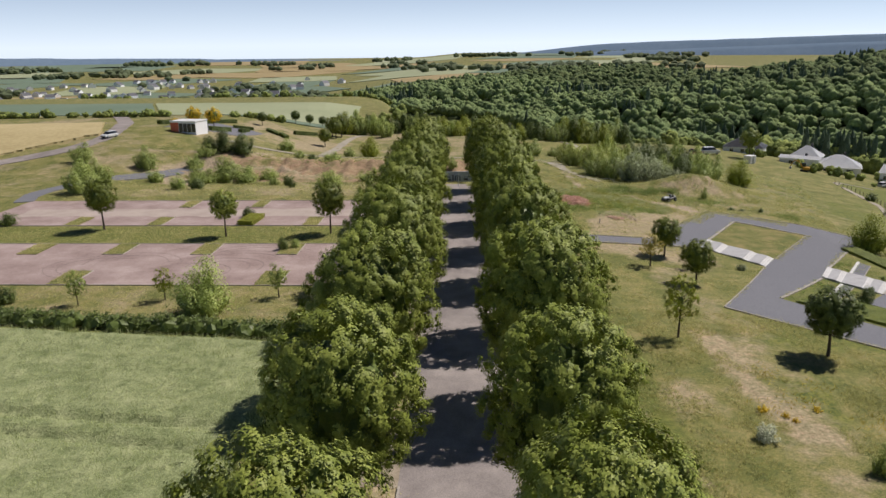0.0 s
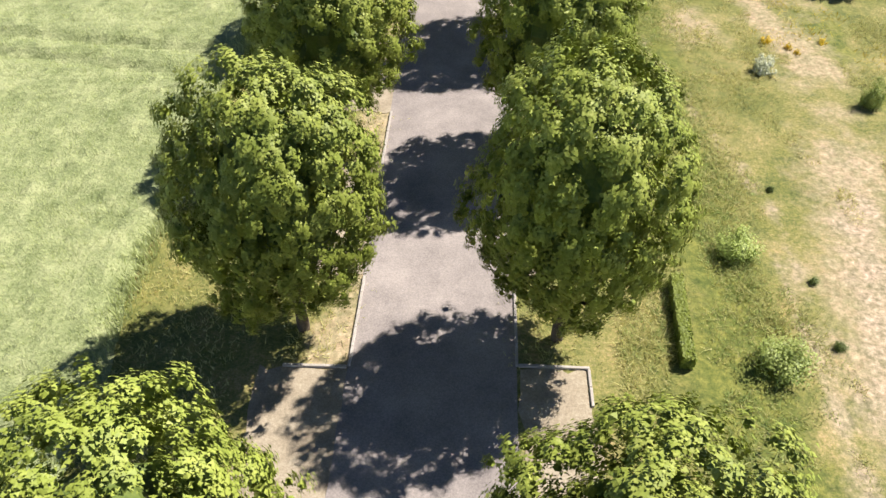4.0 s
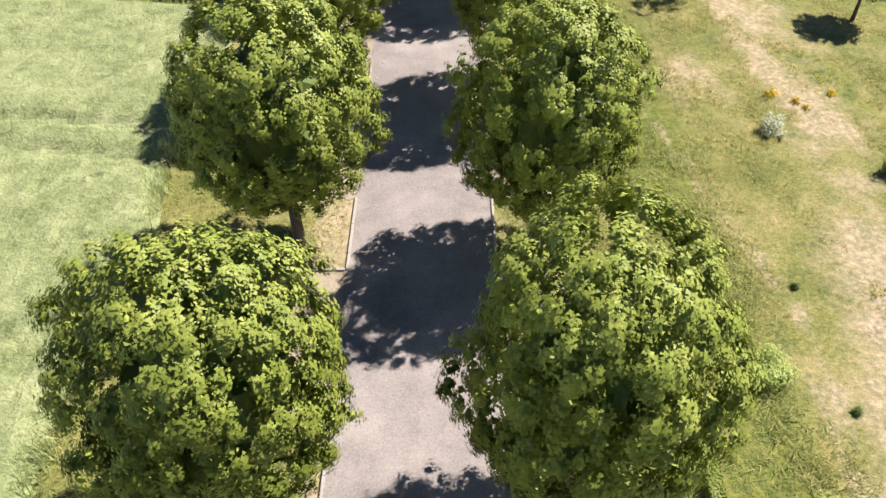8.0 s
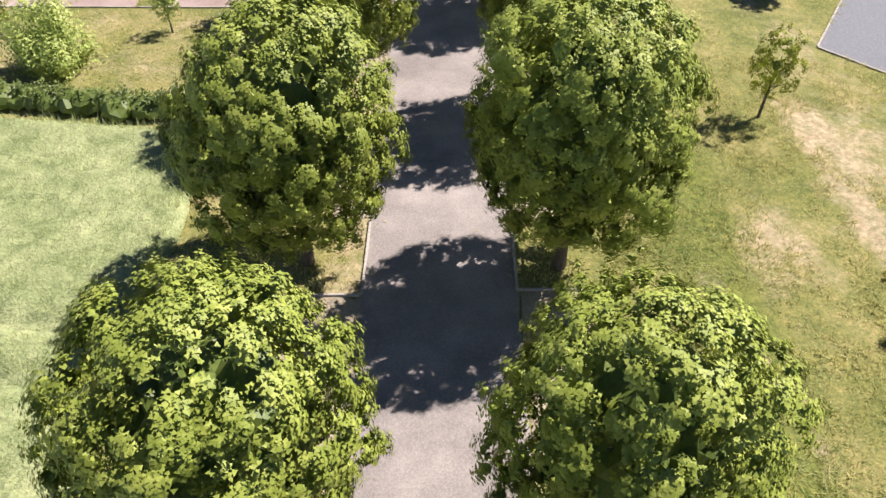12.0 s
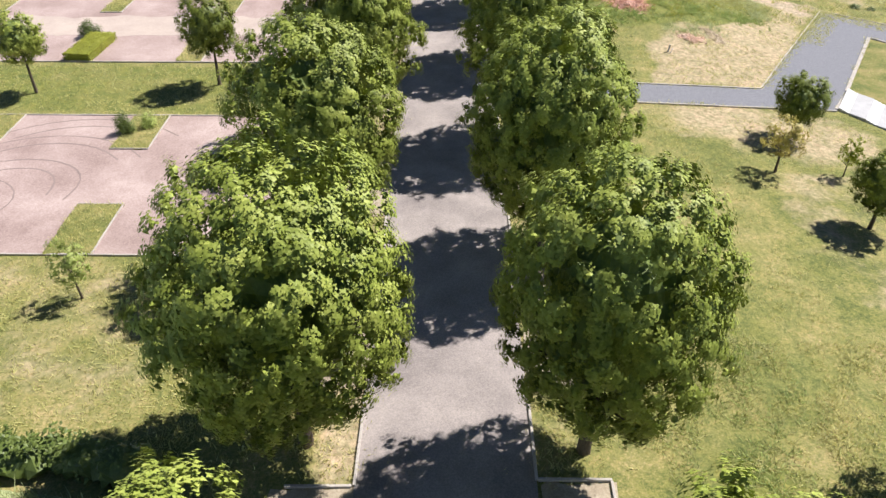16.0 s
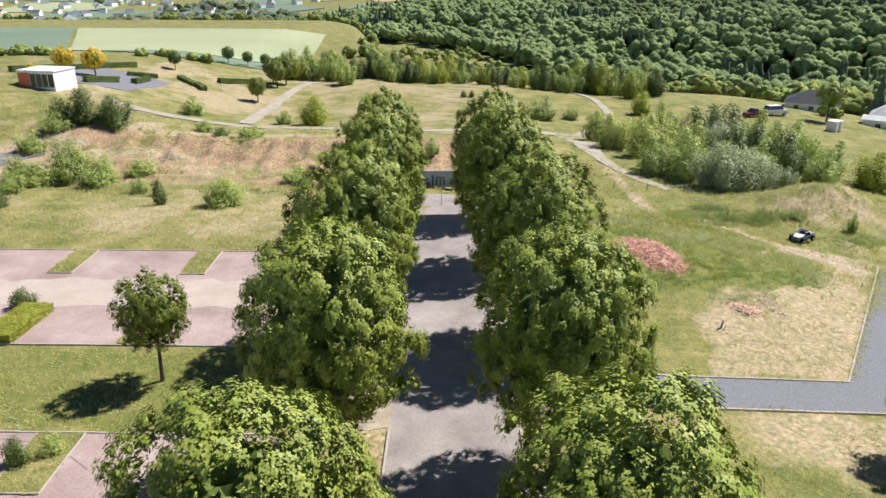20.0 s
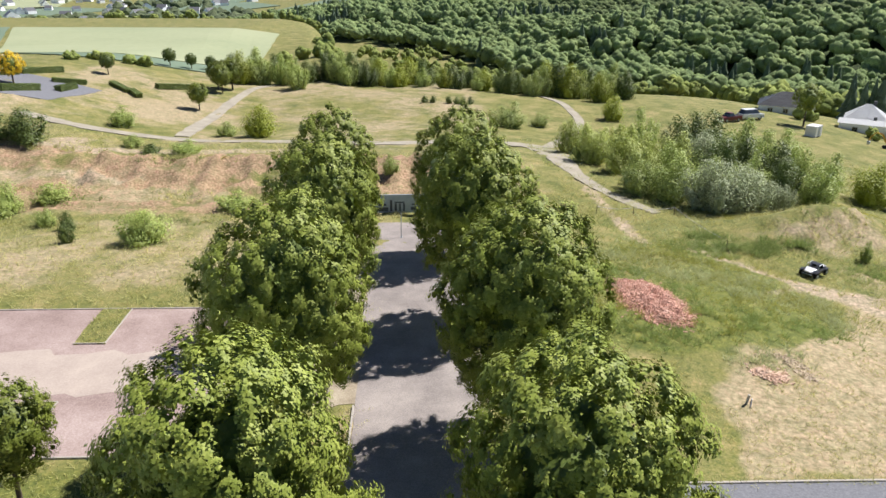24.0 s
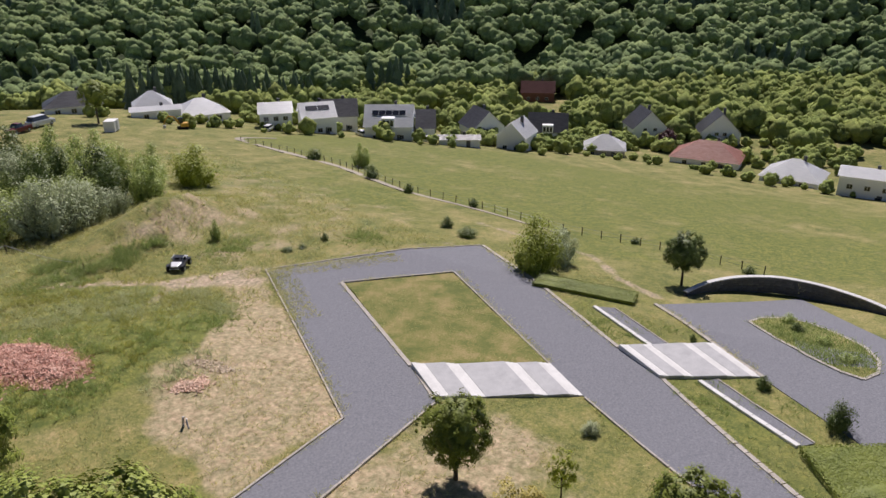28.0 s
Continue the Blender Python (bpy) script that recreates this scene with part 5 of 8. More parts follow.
tagged(new("field_hedge", mesh("field_hedge", *v, DARKLEAF)), "low overgrown dark hedge along the crop's edge", "hedge", kind="stuff")


# ---- walled garden east of the avenue: gravel paths, steps, wall ----
garden = structure("garden_path", patch("garden_path", GRAVEL, [(27.14, 99), (32.44, 95.91), (43.66, 114.24), (41.67, 121.7)], 8, 30, 0.06, 0.0, 1), "dark grey gravel path of the terraced garden", "path")
for k, (q, nu, nv) in enumerate((([(9.08, 94.1), (32.44, 95.91), (27.14, 99), (9.08, 97.54)], 26, 4), ([(41.67, 121.7), (43.66, 114.24), (52.52, 108.17), (63.22, 111.66)], 8, 20), ([(52.52, 108.17), (41.33, 92.4), (47.03, 89.53), (63.22, 111.66)], 24, 8), ([(41.33, 92.4), (38.79, 88.58), (44.29, 85.29), (47.03, 89.53)], 5, 8),
                             ([(38.79, 88.58), (27.06, 69.26), (34.79, 74.35), (44.29, 85.29)], 22, 8), ([(27.06, 69.26), (37.67, 57.81), (41.47, 63.19), (34.79, 74.35)], 16, 6), ([(37.67, 57.81), (60.0, 36.0), (63.4, 41.4), (41.47, 63.19)], 26, 5))):
    structure("garden_path", patch("garden_path", GRAVEL, q, nu, nv, 0.06, 0.0, k), "dark grey gravel path of the terraced garden", "path")
structure("garden_court", patch("garden_court", GRAVEL, [(58.12, 90.37), (48.65, 79.51), (60.43, 71.94), (71.7, 80.6)], 16, 16, 0.06, 0.0, 20), "dark grey gravel court beside a curved wall", "court")
structure("garden_court", patch("garden_court", GRAVEL, [(48.65, 79.51), (41.61, 71.75), (53.28, 61.72), (60.43, 71.94)], 12, 12, 0.06, 0.0, 21), "dark grey gravel court beside a curved wall", "court")
structure("lawn", patch("lawn", LAWNGRASS, [(35.09, 100.05), (41.54, 92.72), (52.2, 107.95), (43.77, 113.82)], 12, 18, 0.09, 0.02, 22), "rectangular lawn of short dry grass framed by kerbs", "lawn")

rng = np.random.default_rng(8)
for p, q in (((27.04, 99.05), (41.57, 121.81)), ((9.08, 97.64), (27.04, 99.1)), ((9.08, 94), (32.34, 95.81)), ((43.77, 114.35), (52.52, 108.22)), ((52.52, 108.06), (41.43, 92.4)), ((38.68, 88.48), (27.06, 69.26)), ((41.78, 121.8), (63.22, 111.77)), ((27.05, 69.15), (37.56, 57.71))):
    kerb_row(garden, p, q, rng, 0.14, 0.08, 1.0)
for p, q in (((43.66, 114.3), (34.98, 99.94)), ((63.34, 111.56), (47.14, 89.53)), ((44.39, 85.19), (34.9, 74.35)), ((35.09, 99.84), (32.44, 96.13)), ((58.12, 90.48), (48.75, 79.51))):
    kerb_row(garden, p, q, rng, 0.32, 0.09, 1.0)


def flight(name, label, a, b, c, d, bands):
    """Garden steps down from edge a-b to edge d-c: treads and landings, each one slab."""
    st = tagged(thing(name, label, "steps"), kind="structure")
    a, b, c, d = (Vector(p) for p in (a, b, c, d))
    z0, z1 = max(float(height(*a)), float(height(*b))) + 0.16, max(float(height(*c)), float(height(*d))) + 0.09
    stops = [0.0]
    for size, cnt in bands:
        stops += [stops[-1] + size / cnt * (k + 1) for k in range(cnt)]
    tot = stops[-1]
    levels, n = [], len(stops) - 1
    z0 += 0.14
    small = [(stops[k + 1] - stops[k]) < 0.8 for k in range(n)]
    level, drop = z0, (z0 - z1) / sum(small)
    for k in range(n):
        level -= drop if small[k] else 0
        levels.append(level)
    for k in range(n):
        u, v = stops[k] / tot, stops[k + 1] / tot
        quad = [a.lerp(d, u), b.lerp(c, u), b.lerp(c, v), a.lerp(d, v)]
        lo = min(float(height(*p)) for p in quad) - 0.3
        wide = (v - u) * (d - a).length > 0.8
        part("landing" if wide else "tread", prism("tread", SLAB2 if wide else SLAB, [p[:] for p in quad], lo, levels[k], 0.02), st)
    return st


SLAB2 = material("grey_paving", [(0.33, 0.33, 0.335), (0.41, 0.41, 0.415), (0.48, 0.48, 0.48)], 1.2, 16, 0.92, 0.3, depth=0.01)
RUN = [(0.75, 3), (1.15, 1), (0.75, 3), (2.6, 1), (0.75, 3), (1.15, 1), (0.75, 3)]
flight("garden_steps", "pale concrete steps with broad landings beside the lawn", (34.93, 99.84), (32.55, 96.07), (38.84, 88.64), (41.27, 92.29), RUN)
flight("garden_steps", "pale concrete steps with broad landings down to the court", (46.93, 89.42), (44.44, 85.45), (48.77, 79.67), (51.76, 83.8), RUN)
for k, (p, q, r_, s_) in enumerate((((53.36, 94.18), (48.67, 87.19), (54.21, 92.7), (49.78, 86.13)), ((45.72, 83.05), (40.61, 75.92), (46.71, 82.09), (41.48, 75.19)))):
    wall = tagged(thing("garden_wall", "low pale concrete retaining strip across the terrace", "wall"), kind="structure")
    a, b = Vector(p), Vector(q)
    nrm = Vector((a - b).orthogonal()).normalized() * 0.18
    n = 7
    for j in range(n):
        u, v = a.lerp(b, j / n + 0.001), a.lerp(b, (j + 1) / n - 0.001)
        quad = [(u + nrm)[:], (u - nrm)[:], (v - nrm)[:], (v + nrm)[:]]
        part("slab", prism("slab", SLAB, quad, lambda x, y: float(height(x, y)) - 0.4, lambda x, y: float(height(x, y)) + 0.18, 0.02), wall)
    structure("strip_path", patch("strip_path", GRAVEL, [(a - nrm * 1.2)[:], (b - nrm * 1.2)[:], s_, r_], 10, 3, 0.07, 0.02, 30 + k) if k == 0 else patch("strip_path", GRAVEL, [(a - nrm * 1.2)[:], (b - nrm * 1.2)[:], s_, r_], 10, 3, 0.07, 0.02, 31), "narrow grey gravel strip beside the retaining wall", "path")
    kerb_row(garden, r_, s_, rng, 0.10, 0.09, 1.0)

# curved stone wall round the court
arc = [(63.34, 89.35), (66.64, 88.44), (69.86, 86.31), (72.14, 83.05), (72.59, 79.28), (71.59, 75.14), (69.25, 71.29), (65.87, 67.72), (61.73, 64.83)]
q = np.array(arc)
t = np.r_[0, np.cumsum(np.hypot(*np.diff(q, axis=0).T))]
s = np.arange(0, t[-1], 0.55)
line = np.c_[np.interp(s, t, q[:, 0]), np.interp(s, t, q[:, 1])]
for _ in range(8):
    line[1:-1] = (line[:-2] + 2 * line[1:-1] + line[2:]) / 4
curved = tagged(thing("curved_wall", "curved dark stone wall with a pale coping round the gravel court", "wall"), kind="structure")
r = np.random.default_rng(17)
block = box("stone", DARKWALL, (-0.265, -0.17, 0), (0.265, 0.17, 0.27), 0.02)
cope = box("coping", SLAB, (-0.272, -0.25, 0), (0.272, 0.25, 0.10), 0.015)
for j in range(len(line) - 1):
    c, d = (line[j] + line[j + 1]) / 2, line[j + 1] - line[j]
    ang = math.degrees(math.atan2(d[1], d[0]))
    base = float(height(*line[0])) - 0.15 - 0.5 * j / len(line)
    for row in range(-4, 2):
        part("stone", block, curved, "", Matrix.Translation((c[0] + d[0] * 0.25 * (row % 2) + r.normal(0, 0.01), c[1] + d[1] * 0.25 * (row % 2) + r.normal(0, 0.01), base + row * 0.275)) @ pose(0, 0, 0, r.normal(0, 1), 0, ang + r.normal(0, 1)))
    part("coping", cope, curved, "pale coping slab", Matrix.Translation((c[0], c[1], base + 0.55)) @ pose(0, 0, 0, 0, 0, ang))
# crescent bed in the court
ctr = Vector((58.25, 77.55))
ring = [ctr + Vector((5.2 * math.cos(a) * 0.62 + 2.7 * math.sin(a) * 0.4, 5.2 * math.cos(a) * 0.78 * 0.9 - 2.7 * math.sin(a) * 0.6)) for a in np.linspace(0, 2 * np.pi, 28, endpoint=False)]
ring = [Vector(p) for p in ((59.84, 82.9), (61.86, 82.27), (63.36, 80.74), (63.06, 78.66), (61.29, 76.39), (58.72, 74.26), (55.43, 73.1), (53.25, 73), (51.77, 73.72), (52.43, 75.29), (54.12, 77.59), (56.45, 79.97))]
bed = structure("planted_bed", prism("planted_bed", EARTH, [p[:] for p in ring], lambda x, y: float(height(x, y)) - 0.3, lambda x, y: float(height(x, y)) + 0.13), "half-round planted bed with weeds and a pale kerb", "bed")
for j in range(len(ring)):
    kerb_row(bed, ring[j], ring[(j + 1) % len(ring)], rng, 0.25, 0.10, 0.9)

# ---- garden hedges, trees and shrubs ----
plant_hedge(56.3, 96.42, 9.2, 2.4, 0.6, -78, LIMELEAF, "low clipped hedge along the gravel path", 260, 0.05)
plant_hedge(41.04, 69.7, 11.5, 4.6, 0.55, -56, LIMELEAF, "broad low clipped hedge by the gravel path", 260, 0.05)
round_a = leafy_tree(401, 14000, 0.075, 2.25, 5.7, 1.5, DARKLEAF, 38, 0.55)
round_b = leafy_tree(402, 12000, 0.075, 2.2, 5.4, 1.1, LIMELEAF, 34, 0.6)
slim = leafy_tree(403, 3000, 0.085, 1.55, 5.6, 1.4, LIMETREE, 18, 0.42, True)
slim_b = leafy_tree(404, 2200, 0.08, 1.6, 4.3, 1.2, OCHRELEAF, 16, 0.42, True)
plant_tree("round_tree", "dark green round-crowned tree above the court wall", "tree", round_a, 66.76, 90.73, 30, 0.98)
plant_tree("round_tree", "dark green round-crowned tree in the meadow", "tree", round_a, 31.22, 56.07, 130, 1.08)
plant_tree("small_tree", "bushy dark green tree beside the gravel path", "tree", round_b, 26.41, 90.41, 60, 0.95)
plant_tree("small_tree", "dark green tree in the dry meadow", "tree", round_b, 26.92, 78.41, 200, 0.98)
plant_tree("young_tree", "slim yellow-green tree with a thin trunk", "tree", slim, 19.63, 59.32, 10, 1.05)
plant_tree("young_tree", "sparse brownish-green tree in dry grass", "tree", slim_b, 23.29, 85.02, 80, 1.0)
plant_tree("young_tree", "low yellow-green young tree", "tree", slim, 28.21, 85.1, 150, 0.55)
white_bush = plume_bush(320, 1.3, 0.85, WHITEBLOOM, 9, 1500, 0.06, 0.45, 0.6)
flowers = plume_bush(321, 0.45, 0.4, GOLD, 7, 420, 0.04, 0.5, 0.8)
for x, y, ms, sc, zs, lab in (
        (21.9, 45.9, flowers, 1.0, 1.0, "clump of yellow wildflowers in the meadow"), (23.2, 45.1, flowers, 0.7, 0.8, "clump of yellow wildflowers in the meadow"), (25.8, 46.0, flowers, 0.75, 0.8, "clump of yellow wildflowers in the meadow"), (23.6, 44.4, flowers, 0.6, 0.7, "clump of yellow wildflowers in the meadow"),
        (15.4, 18.0, bush_a, 0.95, 0.65, "loose grey-green bush in the meadow"), (15.0, 25.0, bush_a, 0.85, 0.6, "loose grey-green bush in the meadow"), (20.7, 42.0, white_bush, 0.9, 0.9, "small white-flowering bush in the meadow"), (26.2, 38.4, bush_a, 0.6, 0.8, "thin pale bush in the meadow"),
        (18.0, 19.2, bush_b, 0.22, 0.2, "small dark weed clump in grass"), (18.1, 23.1, bush_b, 0.2, 0.15, "small dark weed clump"), (17.9, 29.8, bush_b, 0.16, 0.15, "small dark weed clump"), (10.6, 40.5, bush_a, 0.7, 0.5, "loose bush behind the avenue"), (34.98, 86.47, shrub_pale, 0.2, 0.15, "small pale flowering bush on the slope"),
        (59.11, 102.94, shrub_lime, 0.95, 1.0, "tall bright green bush beside the path"), (63.93, 102.7, shrub_pale, 0.72, 0.72, "greyish airy bush beside the path"), (43.89, 74.35, bush_b, 0.7, 0.9, "dark rounded bush at the court's edge"), (47.16, 79.19, bush_b, 0.4, 0.45, "small dark bush by the steps"), (51.78, 85.28, bush_b, 0.22, 0.35, "small dark bush by the steps"),
        (59.91, 79.18, bush_b, 0.4, 0.4, "weedy dark bush in the planted bed"), (57.58, 76.79, bush_a, 0.45, 0.35, "weedy bush in the planted bed"), (61.7, 80.07, bush_a, 0.5, 0.4, "weedy bush in the planted bed"), (54.47, 75.08, bush_a, 0.45, 0.3, "weedy bush in the planted bed")):
    plant_tree("bush", lab, "bush", ms, x, y, (x * 57 + y * 13) % 360, sc, zscale=zs)

# ---- rough ground and willow thicket ----
for x, y, ms, sc, zs, lab in (
        (24.28, 176.5, shrub_yellow, 1.03, 1.04, "yellowish willow in the thicket"), (25.06, 167.42, shrub_yellow, 1.08, 1.10, "yellowish willow in the thicket"), (27.93, 161.74, shrub_yellow, 1.14, 1.10, "yellowish willow in the thicket"), (34.87, 175.65, shrub, 0.97, 1.51, "tall slender willow in the thicket"), (27.26, 151.03, shrub, 0.97, 0.99, "grey-green willow in the thicket"),
        (30.12, 148.91, shrub, 1.08, 1.04, "grey-green willow in the thicket"), (38.16, 169.84, shrub_dark, 1.14, 1.33, "dark green shrub in the thicket"), (47.72, 181.45, shrub_dark, 1.42, 1.39, "dark green shrub in the thicket"), (43.26, 176.04, shrub_dark, 1.25, 1.39, "dark green shrub in the thicket"), (49.33, 174.01, shrub, 1.31, 1.45, "grey-green willow in the thicket"), (49.77, 164.53, shrub, 1.25, 1.33, "grey-green willow in the thicket"),
        (34.38, 145.97, shrub_pale, 1.20, 1.16, "silvery large willow bush in the thicket"), (38.92, 147.16, shrub_pale, 0.91, 0.99, "silvery willow bush in the thicket"), (45.14, 151.46, shrub_dark, 0.97, 1.04, "green shrub in the thicket"), (48.93, 150.57, shrub, 0.97, 1.04, "grey-green willow in the thicket"), (58.41, 154.36, shrub_lime, 1.1, 1.0, "bright lime-green rounded tree"),
        (33.12, 158, shrub, 1.14, 1.04, "grey-green willow in the thicket"), (38.94, 157.34, shrub_dark, 1.25, 1.22, "dark green shrub in the thicket"), (43.98, 161.55, shrub_dark, 1.08, 1.16, "dark green shrub in the thicket"), (53.78, 157.71, shrub, 1.03, 1.04, "grey-green willow in the thicket"), (31.42, 167.37, shrub_yellow, 1.03, 1.16, "yellowish willow in the thicket"),
        (27.28, 171.9, shrub_yellow, 0.91, 0.93, "yellowish willow in the thicket"), (29.31, 156.21, shrub_yellow, 0.97, 0.93, "yellowish willow in the thicket"), (35.52, 151.53, shrub, 1.08, 0.99, "grey-green willow in the thicket"), (41.41, 153.74, shrub, 1.03, 0.99, "grey-green willow in the thicket"), (35.54, 163.53, shrub_yellow, 1.14, 1.16, "yellowish willow in the thicket"),
        (40.48, 165.37, shrub_pale, 0.97, 1.16, "silvery willow in the thicket"), (31.24, 175.06, shrub_yellow, 1.03, 1.04, "yellowish willow in the thicket"), (51.47, 154.22, shrub, 0.85, 0.87, "grey-green willow in the thicket"), (46.9, 157.25, shrub_dark, 1.14, 1.16, "dark green shrub in the thicket"), (54.32, 167.7, shrub, 1.14, 1.28, "grey-green willow in the thicket"), (43, 147.89, shrub_pale, 0.55, 0.6, "silvery low willow at the thicket's edge"),
        (42.85, 222.45, shrub_lime, 0.95, 0.95, "rounded green tree beside the dirt track"), (18.07, 206.56, shrub, 1.4, 0.9, "wide grey-green bush on the hill"), (24.86, 209.71, bush_a, 1.5, 1.1, "grey-green bush on the hill"),
        (95.73, 157.06, shrub, 0.65, 0.85, "slender grey-green bush at the field edge"), (87.55, 147.76, bush_b, 1.0, 1.0, "green bush at the field edge"), (93.62, 166.78, bush_b, 1.15, 0.9, "dark bush at the field edge"), (44.26, 132.13, bush_a, 0.5, 0.9, "thin pale bush on the mound"), (51.67, 123.95, bush_b, 0.36, 0.4, "small dark bush in dry grass"),
        (67.59, 119.28, bush_b, 0.65, 0.6, "small dark bush at the slope"), (46.61, 124.3, bush_b, 0.5, 0.22, "low dark scrub in dry grass"), (48.3, 123.86, bush_b, 0.4, 0.2, "low dark scrub in dry grass"), (82.1, 124.65, bush_b, 0.55, 0.6, "dark bush at the field edge"), (81.98, 136.06, bush_b, 0.6, 0.7, "dark bush at the field edge"),
        (65.46, 114.92, bush_b, 0.9, 0.6, "dark bush beside the path"), (76.96, 108.13, bush_b, 0.5, 0.45, "dark bush at the field edge"), (81.12, 100.67, bush_b, 0.5, 0.4, "dark bush at the field edge"), (78.3, 86.78, bush_b, 0.6, 0.45, "dark bush below the court wall")):
    plant_tree("bush", lab, "bush", ms, x, y, (x * 57 + y * 13) % 360, sc, zscale=zs, sink=0.05)
structure("dirt_track", ribbon("dirt_track", TRACK, [(27.07, 143.43), (24.09, 147.04), (21.62, 152.85), (20.9, 160.72), (20.9, 174.95), (19.24, 183.28), (-2, 177), (-22, 180), (-40, 181), (-52, 181), (-61, 183)], [1.6, 1.7, 1.9, 2.4, 4.4, 5.0, 4.0, 3.0, 3.0, 2.6, 2.6], 0.09, 0.12, 4), "worn sandy track round the pit", "track")
structure("dirt_track", ribbon("dirt_track", TRACK, [(20.98, 179.69), (29.49, 200.98), (35.32, 218.17), (35.34, 240.84), (30.2, 253), (24, 262), (0, 268), (-30, 261), (-38.3, 247), (-38.7, 222), (-38.3, 198), (-37, 184)], [2.2, 2.0, 2.0, 2.0, 1.7, 1.5, 1.3, 1.5, 1.9, 2.2, 2.4, 2.4], 0.12, 0.08, 5), "pale dirt track looping over the hill", "track")
structure("dirt_track", ribbon("dirt_track", TRACK, [(108.64, 193.14), (98.88, 196.66), (94.84, 176.74), (91.82, 159.37), (82.22, 136.63), (81.24, 123.93), (77.69, 109.38)], [1.0, 1.6, 1.5, 1.4, 1.0, 0.7, 0.5], 0.07, 0.1, 6), "pale footpath along the field edge", "track")


def on_ground_at(x, y):
    return Matrix.Translation((x, y, float(height(x, y))))


def in_ring(ring, p):
    """Which points lie inside a closed outline, and how far each is from its edge."""
    q = np.array(ring, float)
    hit, dist = np.zeros(len(p), bool), np.full(len(p), 1e9)
    for a, b in zip(q, np.roll(q, -1, 0)):
        c = (a[1] > p[:, 1]) != (b[1] > p[:, 1])
        with np.errstate(divide="ignore", invalid="ignore"):
            hit ^= c & (p[:, 0] < (b[0] - a[0]) * (p[:, 1] - a[1]) / (b[1] - a[1]) + a[0])
        u = np.clip(((p - a) @ (b - a)) / ((b - a) @ (b - a)), 0, 1)
        dist = np.minimum(dist, np.linalg.norm(p - a - u[:, None] * (b - a), axis=1))
    return hit, dist


def rubble(label, ring, high, n, mat, seed, name, stray=0.5, piece=(0.05, 0.15)):
    """A low, uneven heap of broken pieces, thinning out into the grass."""
    r = np.random.default_rng(seed)
    q = np.array(ring, float)
    lo, hi = q.min(0) - stray, q.max(0) + stray

    def lift(p):
        hit, dist = in_ring(ring, p)
        bump = np.array([noise.noise((a * 0.9, b * 0.9, seed)) + 0.6 * noise.noise((a * 2.3, b * 2.3, seed)) for a, b in p])
        d = np.where(hit, dist, -dist) + 0.35 * bump
        return high * step(-0.1, 1.3, d) * (1 + 0.6 * bump), d

    pts = r.uniform(lo, hi, (n * 3, 2))
    h, d = lift(pts)
    ok = (d > 0) | (r.random(len(d)) < 0.16 * np.exp(d / (stray * 0.5)))
    pts, h = pts[ok][:n], h[ok][:n]
    protos = []
    for k in range(6):
        b = box("piece", mat, (-1.2, -0.45, -0.3), (1.2, 0.45, 0.3), 0.0)
        b.transform(Euler(r.uniform(-0.6, 0.6, 3)).to_matrix().to_4x4())
        b.calc_loop_triangles()
        protos.append((np.array([w.co[:] for w in b.vertices]), np.array([t.vertices[:] for t in b.loop_triangles])))
        bpy.data.meshes.remove(b)
    size = r.uniform(piece[0], piece[1], len(pts))
    vv, ff = lumps(r, protos, np.c_[pts, height(pts[:, 0], pts[:, 1]) + h + 0.02], size, size)
    heap = thing(name, label, "rubble heap")
    gx_, gy_ = np.meshgrid(np.arange(lo[0], hi[0], 0.22), np.arange(lo[1], hi[1], 0.22), indexing="ij")
    p = np.c_[gx_.ravel(), gy_.ravel()]
    h, d = lift(p)
    i = np.arange(len(p)).reshape(gx_.shape)
    f = np.stack([i[:-1, :-1], i[1:, :-1], i[1:, 1:], i[:-1, 1:]], -1).reshape(-1, 4)
    f = f[(d[f] > -0.3).any(1)]
    part("core", mesh("core", np.c_[p, height(p[:, 0], p[:, 1]) + h - 0.08 - 0.2 * (d < 0)], f, mat, smooth=True), heap)
    tagged(part("loose_rubble", mesh("loose_rubble", vv, ff, mat), heap), kind="stuff")


rubble("low heap of broken red bricks in rough grass", [(16.81, 123.37), (19.3, 123.18), (20.64, 121.07), (21.21, 118.2), (20.87, 114.98), (19.29, 113.9), (17.35, 115.16), (16.08, 117.89), (15.69, 121.35)], 0.28, 5200, BRICKRUBBLE, 4, "brick_heap", 0.6, (0.04, 0.11))
rubble("small heap of pinkish broken stone in dry grass", [(22.49, 109.02), (23.51, 109.66), (24.54, 109.05), (24.32, 108.19), (23.29, 107.97)], 0.28, 700, BRICKRUBBLE2, 5, "rubble_heap", 0.4, (0.05, 0.13))
rubble("scattered pale stones in dry grass", [(24.89, 111.22), (26.01, 111.2), (26.75, 109.62), (26.65, 108.35), (25.78, 108.74), (25.35, 110)], 0.05, 420, PALERUBBLE, 6, "stone_scatter", 0.6, (0.04, 0.12))
stick = thing("broken_post", "short dark broken post leaning in the dry grass", "post", on_ground_at(20.81, 105.46))
part("shaft", mesh("shaft", *tube([(-0.2, -0.35, 0.02), (0, 0, 0.08), (0.18, 0.35, 0.16)], [0.04, 0.04, 0.035], 6), DARKWALL), stick)
part("cap", mesh("cap", *tube([(0.16, 0.32, 0.15), (0.2, 0.4, 0.17)], [0.05, 0.045], 6), SLAB), stick, "pale top end")
